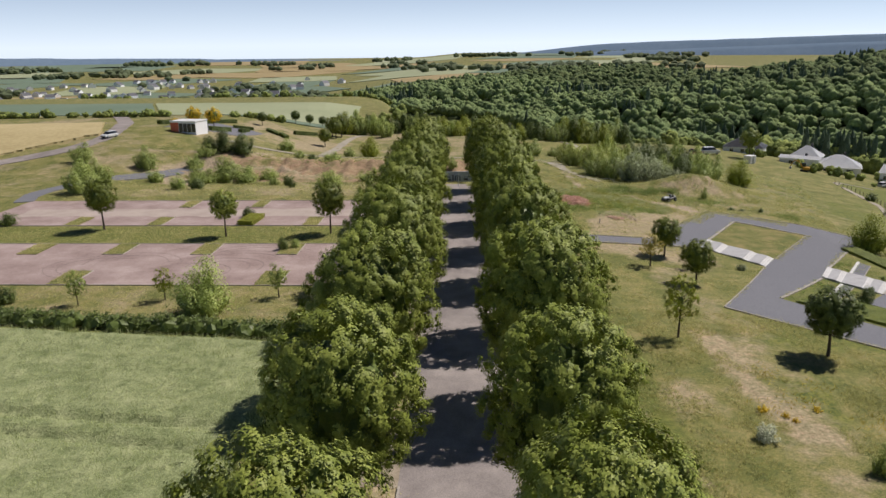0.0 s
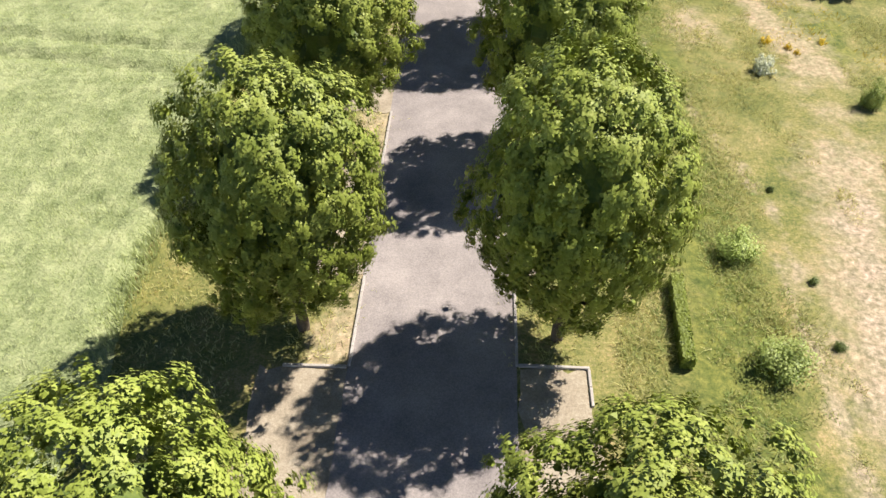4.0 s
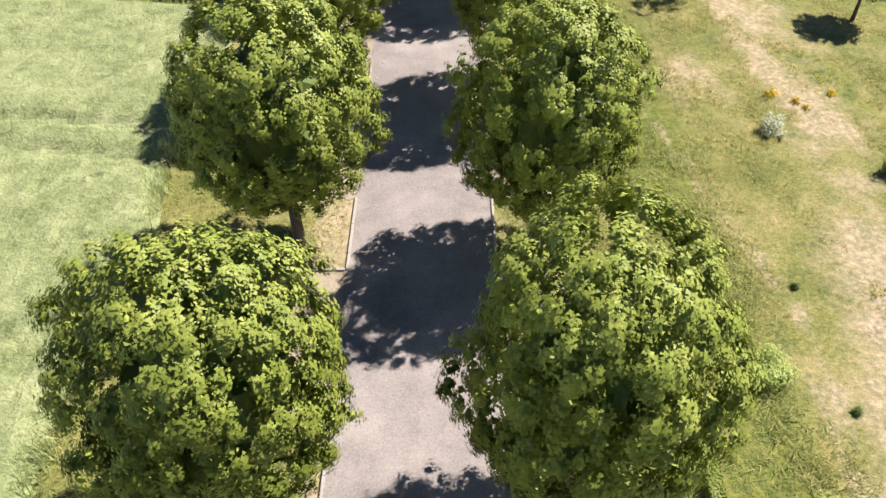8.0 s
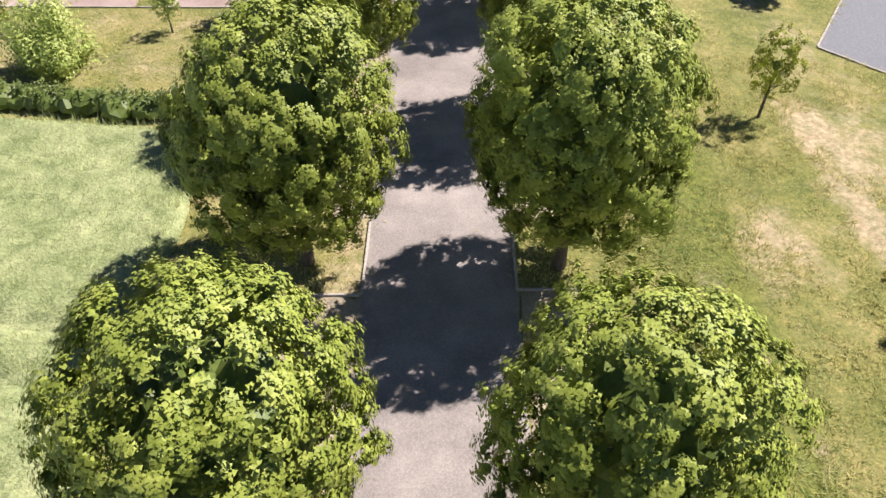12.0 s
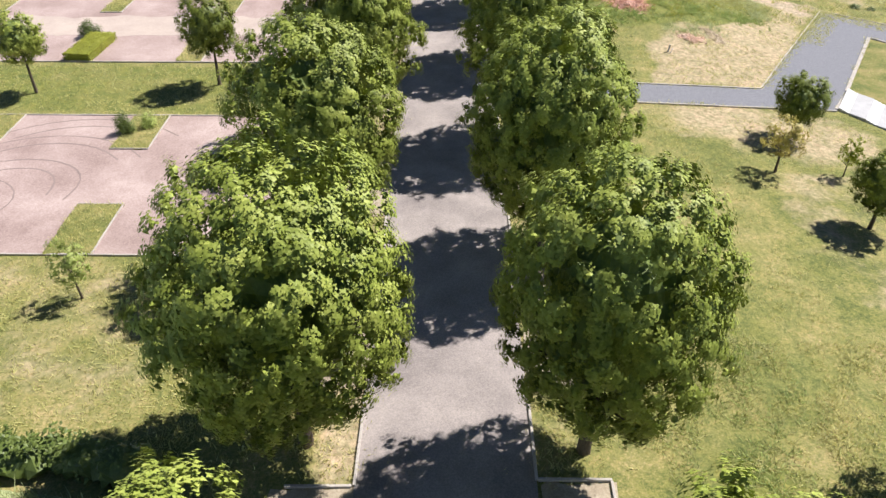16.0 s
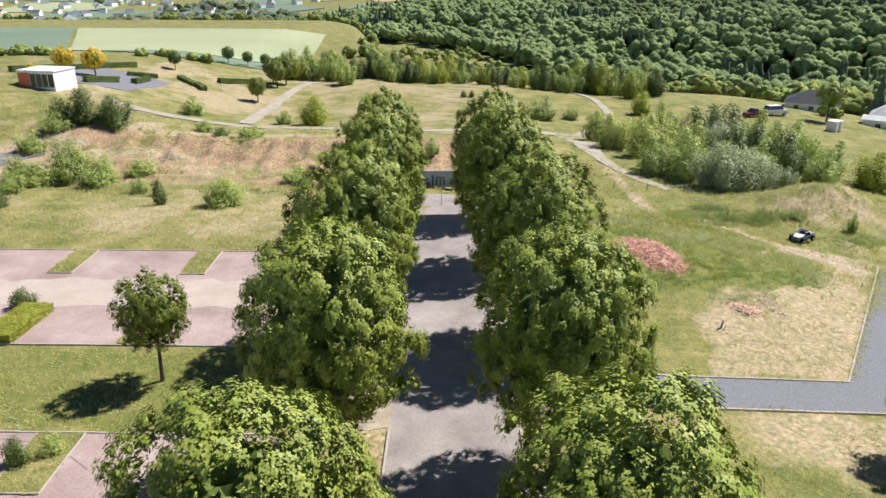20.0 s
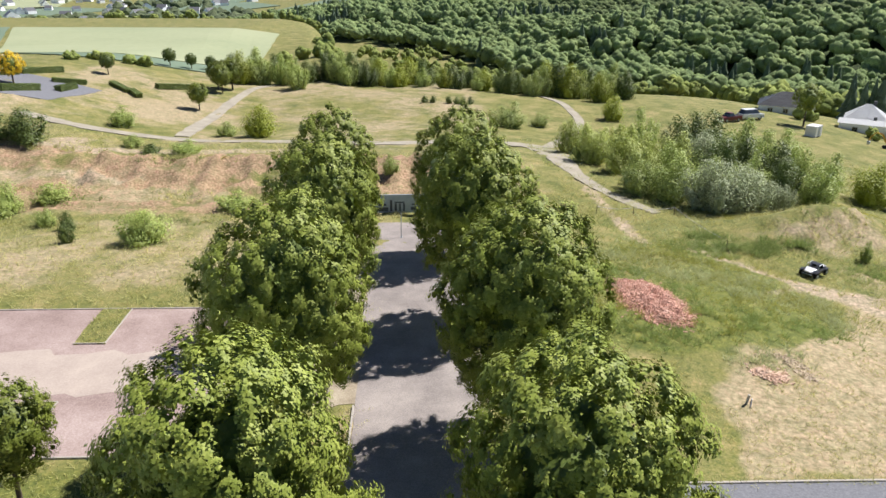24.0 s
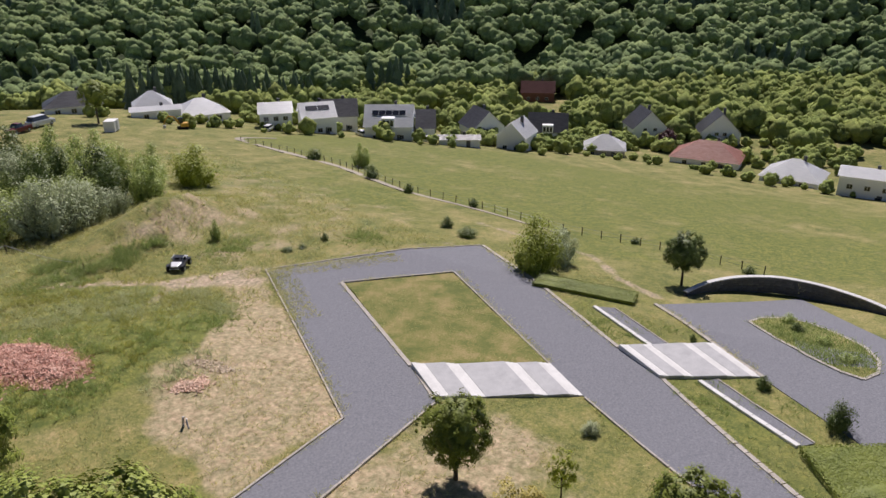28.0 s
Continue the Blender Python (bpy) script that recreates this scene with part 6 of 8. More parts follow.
# marker post
post = thing("marker_post", "short grey wooden marker post in dry grass", "post", Matrix.Translation((20.53, 105.54, float(height(20.53, 105.54)) - 0.1)) @ pose(0, 0, 0, 4, 6, 0))
part("stake", box("stake", SLAB2, (-0.06, -0.06, 0), (0.06, 0.06, 0.75), 0.01), post)
part("cap", box("cap", KERB, (-0.075, -0.075, 0.72), (0.075, 0.075, 0.78), 0.01), post)


# ---- vehicles ----
def loft(name, mat, stations, smooth=True):
    """A body from cross-sections along x: each a half-width profile of (y, z) pairs, mirrored."""
    bm = bmesh.new()
    rings = []
    for x, prof in stations:
        pts = [(x, y, z) for y, z in prof] + [(x, -y, z) for y, z in reversed(prof)]
        rings.append([bm.verts.new(p) for p in pts])
    n = len(rings[0])
    for a, b in zip(rings, rings[1:]):
        for j in range(n):
            bm.faces.new((a[j], a[(j + 1) % n], b[(j + 1) % n], b[j]))
    bm.faces.new(rings[0][::-1])
    bm.faces.new(rings[-1])
    return done(bm, name, mat, smooth=False)


def wheel(parent, x, y, r, wide):
    bm = bmesh.new()
    bmesh.ops.create_cone(bm, cap_ends=True, segments=18, radius1=r, radius2=r, depth=wide, matrix=pose(0, 0, 0, 90, 0, 0))
    bmesh.ops.bevel(bm, geom=[e for e in bm.edges if len(e.link_faces) == 2 and any(len(f.verts) > 4 for f in e.link_faces)], offset=r * 0.15, segments=2, affect="EDGES")
    t = part("wheel", done(bm, "tyre", TYRE), parent, "black tyre", pose(x, y, r))
    bm = bmesh.new()
    bmesh.ops.create_cone(bm, cap_ends=True, segments=14, radius1=r * 0.58, radius2=r * 0.5, depth=wide * 1.06, matrix=pose(0, 0, 0, 90, 0, 0))
    part("rim", done(bm, "rim", STEEL), t, "metal rim")


def car(name, label, m, body, long=4.2, wide=1.75, tall=1.5, cab=(0.28, 0.95), pickup=False, roof=None):
    ob = thing(name, label, "car", m)
    L, W, H = long, wide / 2, tall
    low, belt = 0.28 * H / 1.5, 0.62 * H
    prof = lambda w, z: [(w * 0.92, low), (w, low + 0.12), (w, z * 0.85), (w * 0.93, z)]
    part("body", loft("body", body, [(-L / 2, prof(W * 0.88, belt * 0.9)), (-L / 2 + 0.15, prof(W, belt)), (L * 0.1, prof(W, belt)), (L * 0.3, prof(W, belt * 0.96)), (L / 2 - 0.12, prof(W * 0.94, belt * 0.84)), (L / 2, prof(W * 0.85, belt * 0.7))]), ob)
    x0, x1 = -L / 2 + L * cab[0] * 0.35, L * (cab[1] - 0.72)
    if pickup:
        x0 = -L * 0.06
    g = lambda w, z: [(w, belt - 0.03), (w, belt), (w * 0.98, belt + 0.03), (w * 0.8, z)]
    part("cabin", loft("cabin", PANE, [(x0 - 0.25, g(W * 0.9, belt + 0.02)), (x0 + 0.1, g(W * 0.92, H - 0.06)), (x1 - 0.5, g(W * 0.92, H - 0.06)), (x1 + 0.25, g(W * 0.88, belt + 0.02))]), ob, "dark cabin windows")
    part("roof", box("roof", roof or body, (x0 + 0.05, -W * 0.74, H - 0.07), (x1 - 0.45, W * 0.74, H), 0.03), ob)
    for sx in (-0.3, 0.3):
        for sy in (-1, 1):
            wheel(ob, sx * L, sy * (W - 0.1), 0.32 * H / 1.5, 0.2)
    for sy in (-1, 1):
        part("headlight", box("headlight", FRAMEWHITE, (L / 2 - 0.16, sy * W * 0.62 - 0.14, belt * 0.62), (L / 2 - 0.01, sy * W * 0.62 + 0.14, belt * 0.74), 0.02), ob, "clear headlight")
        part("tail_light", box("tail_light", CARRED, (-L / 2 - 0.01, sy * W * 0.7 - 0.09, belt * 0.68), (-L / 2 + 0.1, sy * W * 0.7 + 0.09, belt * 0.86), 0.02), ob, "red tail light")
    for z in (low + 0.08,):
        part("bumper", box("bumper", TYRE, (L / 2 - 0.06, -W * 0.85, z - 0.08), (L / 2 + 0.06, W * 0.85, z + 0.12), 0.03), ob, "dark bumper")
    if pickup:
        part("load_bed", box("load_bed", TYRE, (-L / 2 + 0.12, -W * 0.82, belt + 0.004), (x0 - 0.2, W * 0.82, belt + 0.03), 0.01), ob, "dark load bed")
    return ob


def on_ground(x, y, turn):
    return Matrix.Translation((x, y, float(height(x, y)) + 0.04)) @ pose(0, 0, 0, 0, 0, turn)


def buggy(label, m):
    """A small open off-road buggy: tub, bonnet, wings, seats, roll cage and roof sheet on four fat tyres."""
    ob = thing("buggy", label, "buggy", m)
    part("tub", loft("tub", CARBLACK, [(-1.15, [(0.45, 0.38), (0.52, 0.42), (0.52, 0.68), (0.45, 0.72)]), (-0.5, [(0.6, 0.3), (0.66, 0.34), (0.66, 0.66), (0.6, 0.7)]), (0.55, [(0.6, 0.3), (0.66, 0.34), (0.66, 0.64), (0.6, 0.68)]), (1.2, [(0.36, 0.36), (0.42, 0.4), (0.42, 0.56), (0.36, 0.6)])]), ob)
    part("bonnet", loft("bonnet", CARWHITE, [(0.5, [(0.5, 0.66), (0.52, 0.68), (0.5, 0.82), (0.4, 0.86)]), (1.22, [(0.3, 0.58), (0.32, 0.6), (0.3, 0.68), (0.22, 0.7)])]), ob, "white sloping bonnet")
    part("rear_deck", box("rear_deck", CARWHITE, (-1.2, -0.5, 0.72), (-0.62, 0.5, 0.80), 0.03), ob, "white rear deck")
    for sy in (-1, 1):
        seat = part("seat", box("seat", TYRE, (-0.45, sy * 0.3 - 0.22, 0.55), (0.05, sy * 0.3 + 0.22, 0.68), 0.04), ob, "black bucket seat")
        part("backrest", box("backrest", TYRE, (-0.58, sy * 0.3 - 0.22, 0.6), (-0.45, sy * 0.3 + 0.22, 0.98), 0.04), seat)
        part("roll_bar", mesh("roll_bar", *tube([(0.55, sy * 0.56, 0.66), (0.25, sy * 0.52, 1.10), (-0.5, sy * 0.52, 1.12), (-0.95, sy * 0.5, 0.74)], [0.03] * 4, 6), STEEL), ob, "steel roll bar")
        for sx in (-0.85, 0.85):
            wheel(ob, sx, sy * 0.68, 0.31, 0.26)
            part("wing", box("wing", CARBLACK, (sx - 0.34, sy * 0.68 - 0.15, 0.64), (sx + 0.34, sy * 0.68 + 0.15, 0.68), 0.02), ob)
    part("roof", box("roof", CARBLACK, (-0.48, -0.5, 1.11), (0.22, 0.5, 1.15), 0.02), ob, "dark roof sheet")
    part("bumper", mesh("bumper", *tube([(1.3, -0.45, 0.45), (1.36, 0, 0.47), (1.3, 0.45, 0.45)], [0.035] * 3, 6), STEEL), ob, "tubular bumper")


buggy("small open black and white off-road buggy parked on the dry track", on_ground(36.81, 128.04, 215))

# low rope fence at the edge of the rough ground
rope_fence = tagged(thing("rope_fence", "thin pale rope on short posts at the edge of the rough ground", "fence"), kind="structure")
fence_pts = [(19.83, 141.95), (23.99, 142.28), (28.93, 143.34), (30.68, 133.15)]
for x, y in fence_pts:
    part("post", mesh("post", *tube([(0, 0, -0.3), (0, 0, 0.4), (0.02, 0, 0.95)], [0.05, 0.045, 0.04], 6), BARK), rope_fence, "", on_ground_at(x, y))
span = []
for (x0, y0), (x1, y1) in zip(fence_pts[:-1], fence_pts[1:]):
    for u in np.linspace(0, 1, 9)[:-1]:
        x, y = x0 + (x1 - x0) * u, y0 + (y1 - y0) * u
        span.append((x, y, (1 - u) * float(height(x0, y0)) + u * float(height(x1, y1)) + 0.85 - 0.9 * u * (1 - u)))
part("rope", mesh("rope", *tube(span, [0.022] * len(span), 5), SLAB), rope_fence, "pale sagging rope")


# ---- pavilion, hedges and car on the northern rise ----
hut = thing("pavilion", "white box pavilion with a glazed front and an orange panel", "pavilion", on_ground(-71.8, 185.2, -11))
part("wall", box("wall", WHITEWALL, (-3.9, -2.0, -1.2), (3.2, 3.6, 2.85), 0.03), hut)
part("roof", box("roof", FRAMEWHITE, (-4.05, -2.2, 2.85), (3.35, 3.75, 3.05), 0.02), hut, "flat white roof")
part("orange_panel", box("orange_panel", ORANGE, (-3.95, -2.06, -0.6), (-1.7, -1.99, 2.6), 0.01), hut, "bright orange panel")
for k in range(4):
    w = part("window", box("window", FRAMEWHITE, (-1.6 + k * 1.2, -2.05, 0.2), (-0.45 + k * 1.2, -1.98, 2.5), 0.01), hut)
    part("pane", box("pane", PANE, (-1.53 + k * 1.2, -2.08, 0.28), (-0.52 + k * 1.2, -2.04, 2.42), 0.004), w)
structure("court", patch("court", GRAVEL, [(-80, 189), (-62, 194), (-60, 212), (-78, 214)], 14, 14, 0.1, 0.1, 60), "grey gravel court beside the pavilion", "court")
golden = leafy_tree(501, 5000, 0.11, 2.3, 5.4, 1.2, GOLD, 24, 0.65)
plant_tree("golden_tree", "bright golden-yellow tree behind the pavilion", "tree", golden, -75.9, 199.8, 20)
plant_tree("golden_tree", "bright golden-yellow tree behind the pavilion", "tree", golden, -71.3, 202.4, 190, 1.08)
plant_tree("golden_bush", "small golden bush by the pavilion", "bush", golden, -78.0, 192.3, 70, 0.55, zscale=0.42)
for x, y, ln, tall, turn in ((-81.8, 199, 9, 1.1, 62), (-77.5, 208, 9, 1.1, 62), (-73.2, 217, 9, 1.1, 62), (-67.9, 197.2, 7.5, 1.2, 66), (-64.1, 206.4, 6.5, 1.1, 88), (-66.2, 212.5, 6, 0.9, 40), (-58.5, 217, 6, 0.9, -40), (-54.8, 214.6, 4, 1.0, -50), (-51.5, 228.5, 9, 1.1, 55)):
    plant_hedge(x, y, ln, 1.3, tall, turn, DARKLEAF, "clipped dark green hedge on the northern rise", 60, 0.12)
for x, y, sc in ((-42.3, 213.6, 1.0), (-42.7, 234, 1.15), (-42.0, 240.5, 1.35), (-44.5, 237.5, 1.2)):
    plant_tree("round_tree", "dark small tree beside the dirt track", "tree", round_b, x, y, x * 91 % 360, sc)
structure("lane", ribbon("lane", ROAD, [(-150, 112), (-125, 133), (-101, 151), (-91.5, 160), (-87.0, 170), (-89.5, 184), (-96, 202), (-110, 228), (-130, 260)], 4.2, 0.12, 0.02, 8), "narrow grey country lane past a wheat field", "road")
structure("side_lane", ribbon("side_lane", GRAVEL, [(-75, 117), (-78, 124), (-74, 135), (-68.5, 144), (-64, 150), (-60, 158)], 3.2, 0.1, 0.05, 9), "grey side lane from the parking to the pit", "road")
structure("wheat_field", patch("wheat_field", WHEAT, [(-104, 156), (-90.5, 176), (-101, 199), (-190, 176)], 24, 20, 0.45, 0.3, 61), "ripe golden wheat field beside the lane", "field")
structure("wheat_field", patch("wheat_field", WHEAT, [(-190, 60), (-107, 151), (-104, 156), (-190, 176)], 24, 20, 0.45, 0.3, 62), "ripe golden wheat field beside the lane", "field")
car("parked_car", "small white car on the country lane", on_ground(-86.6, 172.5, 250), CARWHITE, 4.1, 1.75, 1.55)
# post and wire fence along the field
fence = tagged(thing("fence", "weathered post and wire fence along the meadow's edge", "fence"), kind="structure")
stake = box("post", BARK, (-0.05, -0.05, -0.4), (0.05, 0.05, 1.05), 0.01)
fl = np.array([(96.9, 190.67), (96.06, 176.41), (92.95, 159.48), (83.45, 136.73), (82.47, 124.01), (79.03, 109.44), (80.75, 98.45), (79.52, 85.15)])
ft = np.r_[0, np.cumsum(np.hypot(*np.diff(fl, axis=0).T))]
fs_ = np.arange(0, ft[-1], 2.4)
fp = np.c_[np.interp(fs_, ft, fl[:, 0]), np.interp(fs_, ft, fl[:, 1])]
for j, p in enumerate(fp):
    part("post", stake, fence, "", Matrix.Translation((p[0], p[1], float(height(*p)))) @ pose(0, 0, 0, (j * 37 % 7) - 3, (j * 53 % 7) - 3, j * 40))
for zz in (0.45, 0.9):
    part("wire", mesh("wire", *tube(np.c_[fp, height(fp[:, 0], fp[:, 1]) + zz], np.full(len(fp), 0.012), 4), STEEL), fence)
# painted board wall at the avenue's end
board = thing("painted_board", "pale blue-grey board wall with dark painted marks at the avenue's end", "wall", on_ground(-1.9, 145.0, 2))
SIGNBLUE = material("weathered_blue_board", [(0.24, 0.29, 0.34), (0.32, 0.37, 0.42), (0.40, 0.45, 0.49)], 0.8, 9, 0.8, 0.2)
for k in range(4):
    part("panel", box("panel", SIGNBLUE, (-4.0 + k * 2.0 + 0.01, -0.08, 0.1), (-2.0 + k * 2.0 - 0.01, 0.08, 2.2), 0.01), board)
for k in range(5):
    part("post", box("post", STEEL, (-4.05 + k * 2.0, 0.09, -0.3), (-3.95 + k * 2.0, 0.19, 2.25), 0.01), board)
DARKPAINT = material("dark_paint", [(0.05, 0.06, 0.075), (0.09, 0.10, 0.12)], 2, 9, 0.8, 0)
for x0, x1, z0, z1 in ((-3.4, -2.4, 0.4, 0.9), (-2.2, -0.9, 0.3, 0.75), (-2.0, -1.1, 0.95, 1.2), (-0.7, -0.45, 0.3, 1.6), (-0.2, 0.9, 1.25, 1.4), (-0.2, 0.05, 0.3, 1.2), (0.3, 0.5, 0.3, 1.2), (0.75, 0.95, 0.3, 1.2), (1.6, 2.5, 0.4, 0.8), (1.7, 2.9, 1.0, 1.15)):
    part("painted_mark", box("painted_mark", DARKPAINT, (x0, -0.095, z0), (x1, -0.081, z1), 0.002), board, "dark painted mark")
pole = thing("pole", "thin dark metal post at the end of the avenue", "post", on_ground(-1.2, 134.8, 0))
part("shaft", mesh("shaft", *tube([(0, 0, -0.3), (0, 0, 1.2), (0.02, 0, 2.6)], [0.05, 0.045, 0.04], 8), STEEL), pole)
part("base_plate", box("base_plate", STEEL, (-0.14, -0.14, 0), (0.14, 0.14, 0.04), 0.01), pole)


# ---- houses down the slope ----
def downhill(x, y):
    """Places of the housing estate, set out from the hilltop."""
    return 0.5 + 1.225 * (x - 0.5), 73 + 1.225 * (y - 73)


def house(label, x, y, wide, deep, eaves, ridge, roof, wall=None, hip=False, turn=0.0, windows=((0.22, 1.0), (0.5, 1.0), (0.78, 1.0)), panels=0, door=True, along=True, name="house", dormer=False):
    """A house facing the hilltop: walls, pitched roof with overhang, chimney, windows with frames."""
    wall = wall or WHITEWALL
    x, y = downhill(x, y)
    face = math.degrees(math.atan2(73 - y, 0.5 - x)) + 90 + turn
    ob = thing(name, label, "house", Matrix.Translation((x, y, float(height(x, y)) - 0.2)) @ pose(0, 0, 0, 0, 0, face))
    wide, deep, eaves, ridge = wide * 1.03, deep * 1.03, eaves * 1.04, ridge * 1.04
    W, D, o = wide / 2, deep / 2, 0.4
    bm = bmesh.new()
    lo = [bm.verts.new((sx * W, sy * D, -3.0)) for sx, sy in ((-1, -1), (1, -1), (1, 1), (-1, 1))]
    hi = [bm.verts.new((sx * W, sy * D, eaves)) for sx, sy in ((-1, -1), (1, -1), (1, 1), (-1, 1))]
    for j in range(4):
        bm.faces.new((lo[j], lo[(j + 1) % 4], hi[(j + 1) % 4], hi[j]))
    if hip:
        bm.faces.new(hi)
    elif along:
        t1, t2 = bm.verts.new((-W, 0, ridge - 0.12)), bm.verts.new((W, 0, ridge - 0.12))
        bm.faces.new((hi[1], hi[2], t2)), bm.faces.new((hi[3], hi[0], t1))
    else:
        t1, t2 = bm.verts.new((0, -D, ridge - 0.12)), bm.verts.new((0, D, ridge - 0.12))
        bm.faces.new((hi[0], hi[1], t1)), bm.faces.new((hi[2], hi[3], t2))
    part("wall", done(bm, "wall", wall), ob)
    bm = bmesh.new()
    drop = (ridge - eaves) * o / (D if along or hip else W)
    e = [bm.verts.new((sx * (W + o), sy * (D + o), eaves - drop)) for sx, sy in ((-1, -1), (1, -1), (1, 1), (-1, 1))]
    if hip:
        k = max(0.0, W - D)
        t1, t2 = bm.verts.new((-k - 0.01, 0, ridge)), bm.verts.new((k + 0.01, 0, ridge))
        fs = [(e[0], e[1], t2, t1), (e[1], e[2], t2), (e[2], e[3], t1, t2), (e[3], e[0], t1)]
    elif along:
        t1, t2 = bm.verts.new((-W - o, 0, ridge)), bm.verts.new((W + o, 0, ridge))
        fs = [(e[0], e[1], t2, t1), (e[2], e[3], t1, t2)]
    else:
        t1, t2 = bm.verts.new((0, -D - o, ridge)), bm.verts.new((0, D + o, ridge))
        fs = [(e[0], t1, t2, e[3]), (e[1], e[2], t2, t1)]
    faces = [bm.faces.new(f) for f in fs]
    bmesh.ops.solidify(bm, geom=faces, thickness=0.16)
    rf = part("roof", done(bm, "roof", roof), ob)
    cx, cy = (W * 0.25, D * 0.2)
    part("chimney", box("chimney", DARKWALL, (cx - 0.35, cy - 0.35, ridge - 1.4), (cx + 0.35, cy + 0.35, ridge + 0.65), 0.03), ob, "brick chimney")
    for u, z in windows:
        z *= 0.86
        xx = -W + wide * u
        w = part("window", box("window", FRAMEWHITE, (xx - 0.62, -D - 0.05, z), (xx + 0.62, -D + 0.02, z + 1.15), 0.015), ob)
        part("pane", box("pane", PANE, (xx - 0.53, -D - 0.07, z + 0.09), (xx - 0.03, -D - 0.045, z + 1.06), 0.004), w)
        part("pane", box("pane", PANE, (xx + 0.03, -D - 0.07, z + 0.09), (xx + 0.53, -D - 0.045, z + 1.06), 0.004), w)
    for u in (0.3, 0.7):
        yy = -D + deep * u
        w = part("window", box("window", FRAMEWHITE, (-W - 0.05, yy - 0.5, 0.95), (-W + 0.02, yy + 0.5, 2.1), 0.015), ob)
        part("pane", box("pane", PANE, (-W - 0.07, yy - 0.42, 1.03), (-W - 0.045, yy + 0.42, 2.02), 0.004), w)
    if door:
        d = part("door", box("door", DARKWALL, (W * 0.45 - 0.5, -D - 0.05, 0.0), (W * 0.45 + 0.5, -D + 0.02, 2.05), 0.015), ob, "dark front door")
        part("handle", box("handle", STEEL, (W * 0.45 + 0.34, -D - 0.1, 1.0), (W * 0.45 + 0.4, -D - 0.05, 1.1), 0.004), d)
    slope = math.atan2(ridge - eaves, D)
    for k in range(panels):
        u = -W * 0.72 + (k + 0.5) * wide * 0.72 / panels
        m = Matrix.Translation((u, -D * 0.42, eaves + (ridge - eaves) * 0.58 + 0.10)) @ pose(0, 0, 0, math.degrees(slope), 0, 0)
        part("solar_panel", box("solar_panel", PANEL, (-wide * 0.34 / panels, -0.75, 0), (wide * 0.34 / panels, 0.75, 0.05), 0.01), ob, "dark solar panel", m)
    if dormer:
        dm = part("dormer", box("dormer", wall, (-1.6, -D - 0.3, eaves - 0.6), (1.6, -D * 0.3, eaves + 1.9), 0.02), ob, "white dormer")
        for k in (-1, 0, 1):
            part("pane", box("pane", PANE, (k * 0.95 - 0.36, -D - 0.33, eaves - 0.1), (k * 0.95 + 0.36, -D - 0.29, eaves + 1.4), 0.004), dm)
    return ob


two = ((0.2, 0.9), (0.5, 0.9), (0.2, 3.4), (0.5, 3.4), (0.8, 3.4))
house("bungalow with a wide grey roof behind a slim tree", 76, 214, 12, 9, 2.6, 5.2, SLATE, hip=True)
house("white house with a pale grey hipped roof", 92, 212, 9, 8, 3.0, 6.0, PALEROOF, hip=True)
house("low white house with a broad bright roof", 94.5, 199.5, 12, 10, 2.6, 5.6, PALEROOF, hip=True, turn=12)
house("low white annexe with a bright flat roof", 86.3, 202.5, 11, 6, 2.6, 3.1, PALEROOF, windows=((0.3, 0.9),), door=False, name="annexe")
house("white two-storey house with a pale roof", 101.4, 184.6, 7.5, 8, 4.8, 6.6, PALEROOF, windows=two)
house("white house with solar panels on a pale roof", 107.8, 179.4, 8.0, 9, 4.6, 7.4, PALEROOF, panels=2, turn=8)
house("house with a dark slate roof set back from the field", 118.5, 183, 9, 9, 4.5, 8.0, SLATE)
house("large white house with a row of solar panels and a dormer", 117.9, 168.2, 11.5, 10, 4.2, 8.4, PALEROOF, panels=5, dormer=True, turn=-6)
house("slate-roofed wing of the large white house", 125.5, 164.5, 4.5, 9, 4.2, 7.8, SLATE, windows=((0.5, 1.0),))
house("long white garage with a flat dark roof", 123.5, 154.5, 10, 5, 2.3, 2.9, SLATE, windows=(), name="garage")
house("white gabled house with a grey roof", 146, 163, 9.4, 10, 4.2, 8.6, SLATE, along=False, turn=25, windows=((0.3, 3.6), (0.7, 3.6), (0.3, 0.9)))
house("pale blue-white gabled house", 134.5, 147, 7.4, 9, 4.4, 7.8, PALEROOF, along=False, turn=-20, windows=((0.3, 1.0), (0.7, 1.0)))
house("white house with steep slate gables", 162, 153.5, 11, 9, 3.6, 8.2, SLATE, windows=((0.25, 1.0), (0.75, 1.0)), dormer=True)
house("brick bungalow with a pale hipped roof", 151.5, 134, 10.5, 9, 2.6, 5.6, PALEROOF, wall=KERB, hip=True)
house("white gabled house with a slate roof", 178, 134.5, 10, 10, 4.0, 8.8, SLATE, along=False, turn=20, windows=((0.35, 3.4), (0.65, 3.4), (0.3, 0.9)))
house("white house with a dark mansard roof", 184, 118, 11, 10, 3.6, 9.0, SLATE, along=False, turn=10, windows=((0.4, 3.2), (0.6, 3.2)))
house("wide bungalow with a red tiled hipped roof", 162, 114, 17, 12, 2.6, 6.2, REDROOF, hip=True, turn=-8)
house("bungalow with a pale grey hipped roof", 151, 94.5, 12.5, 11, 2.6, 6.0, PALEROOF, hip=True, turn=-10)
house("white two-storey house with a flat pale roof", 146, 81.5, 11, 9, 5.4, 6.4, PALEROOF, windows=((0.2, 3.2), (0.5, 3.2), (0.8, 3.2), (0.3, 0.6), (0.7, 0.6)))
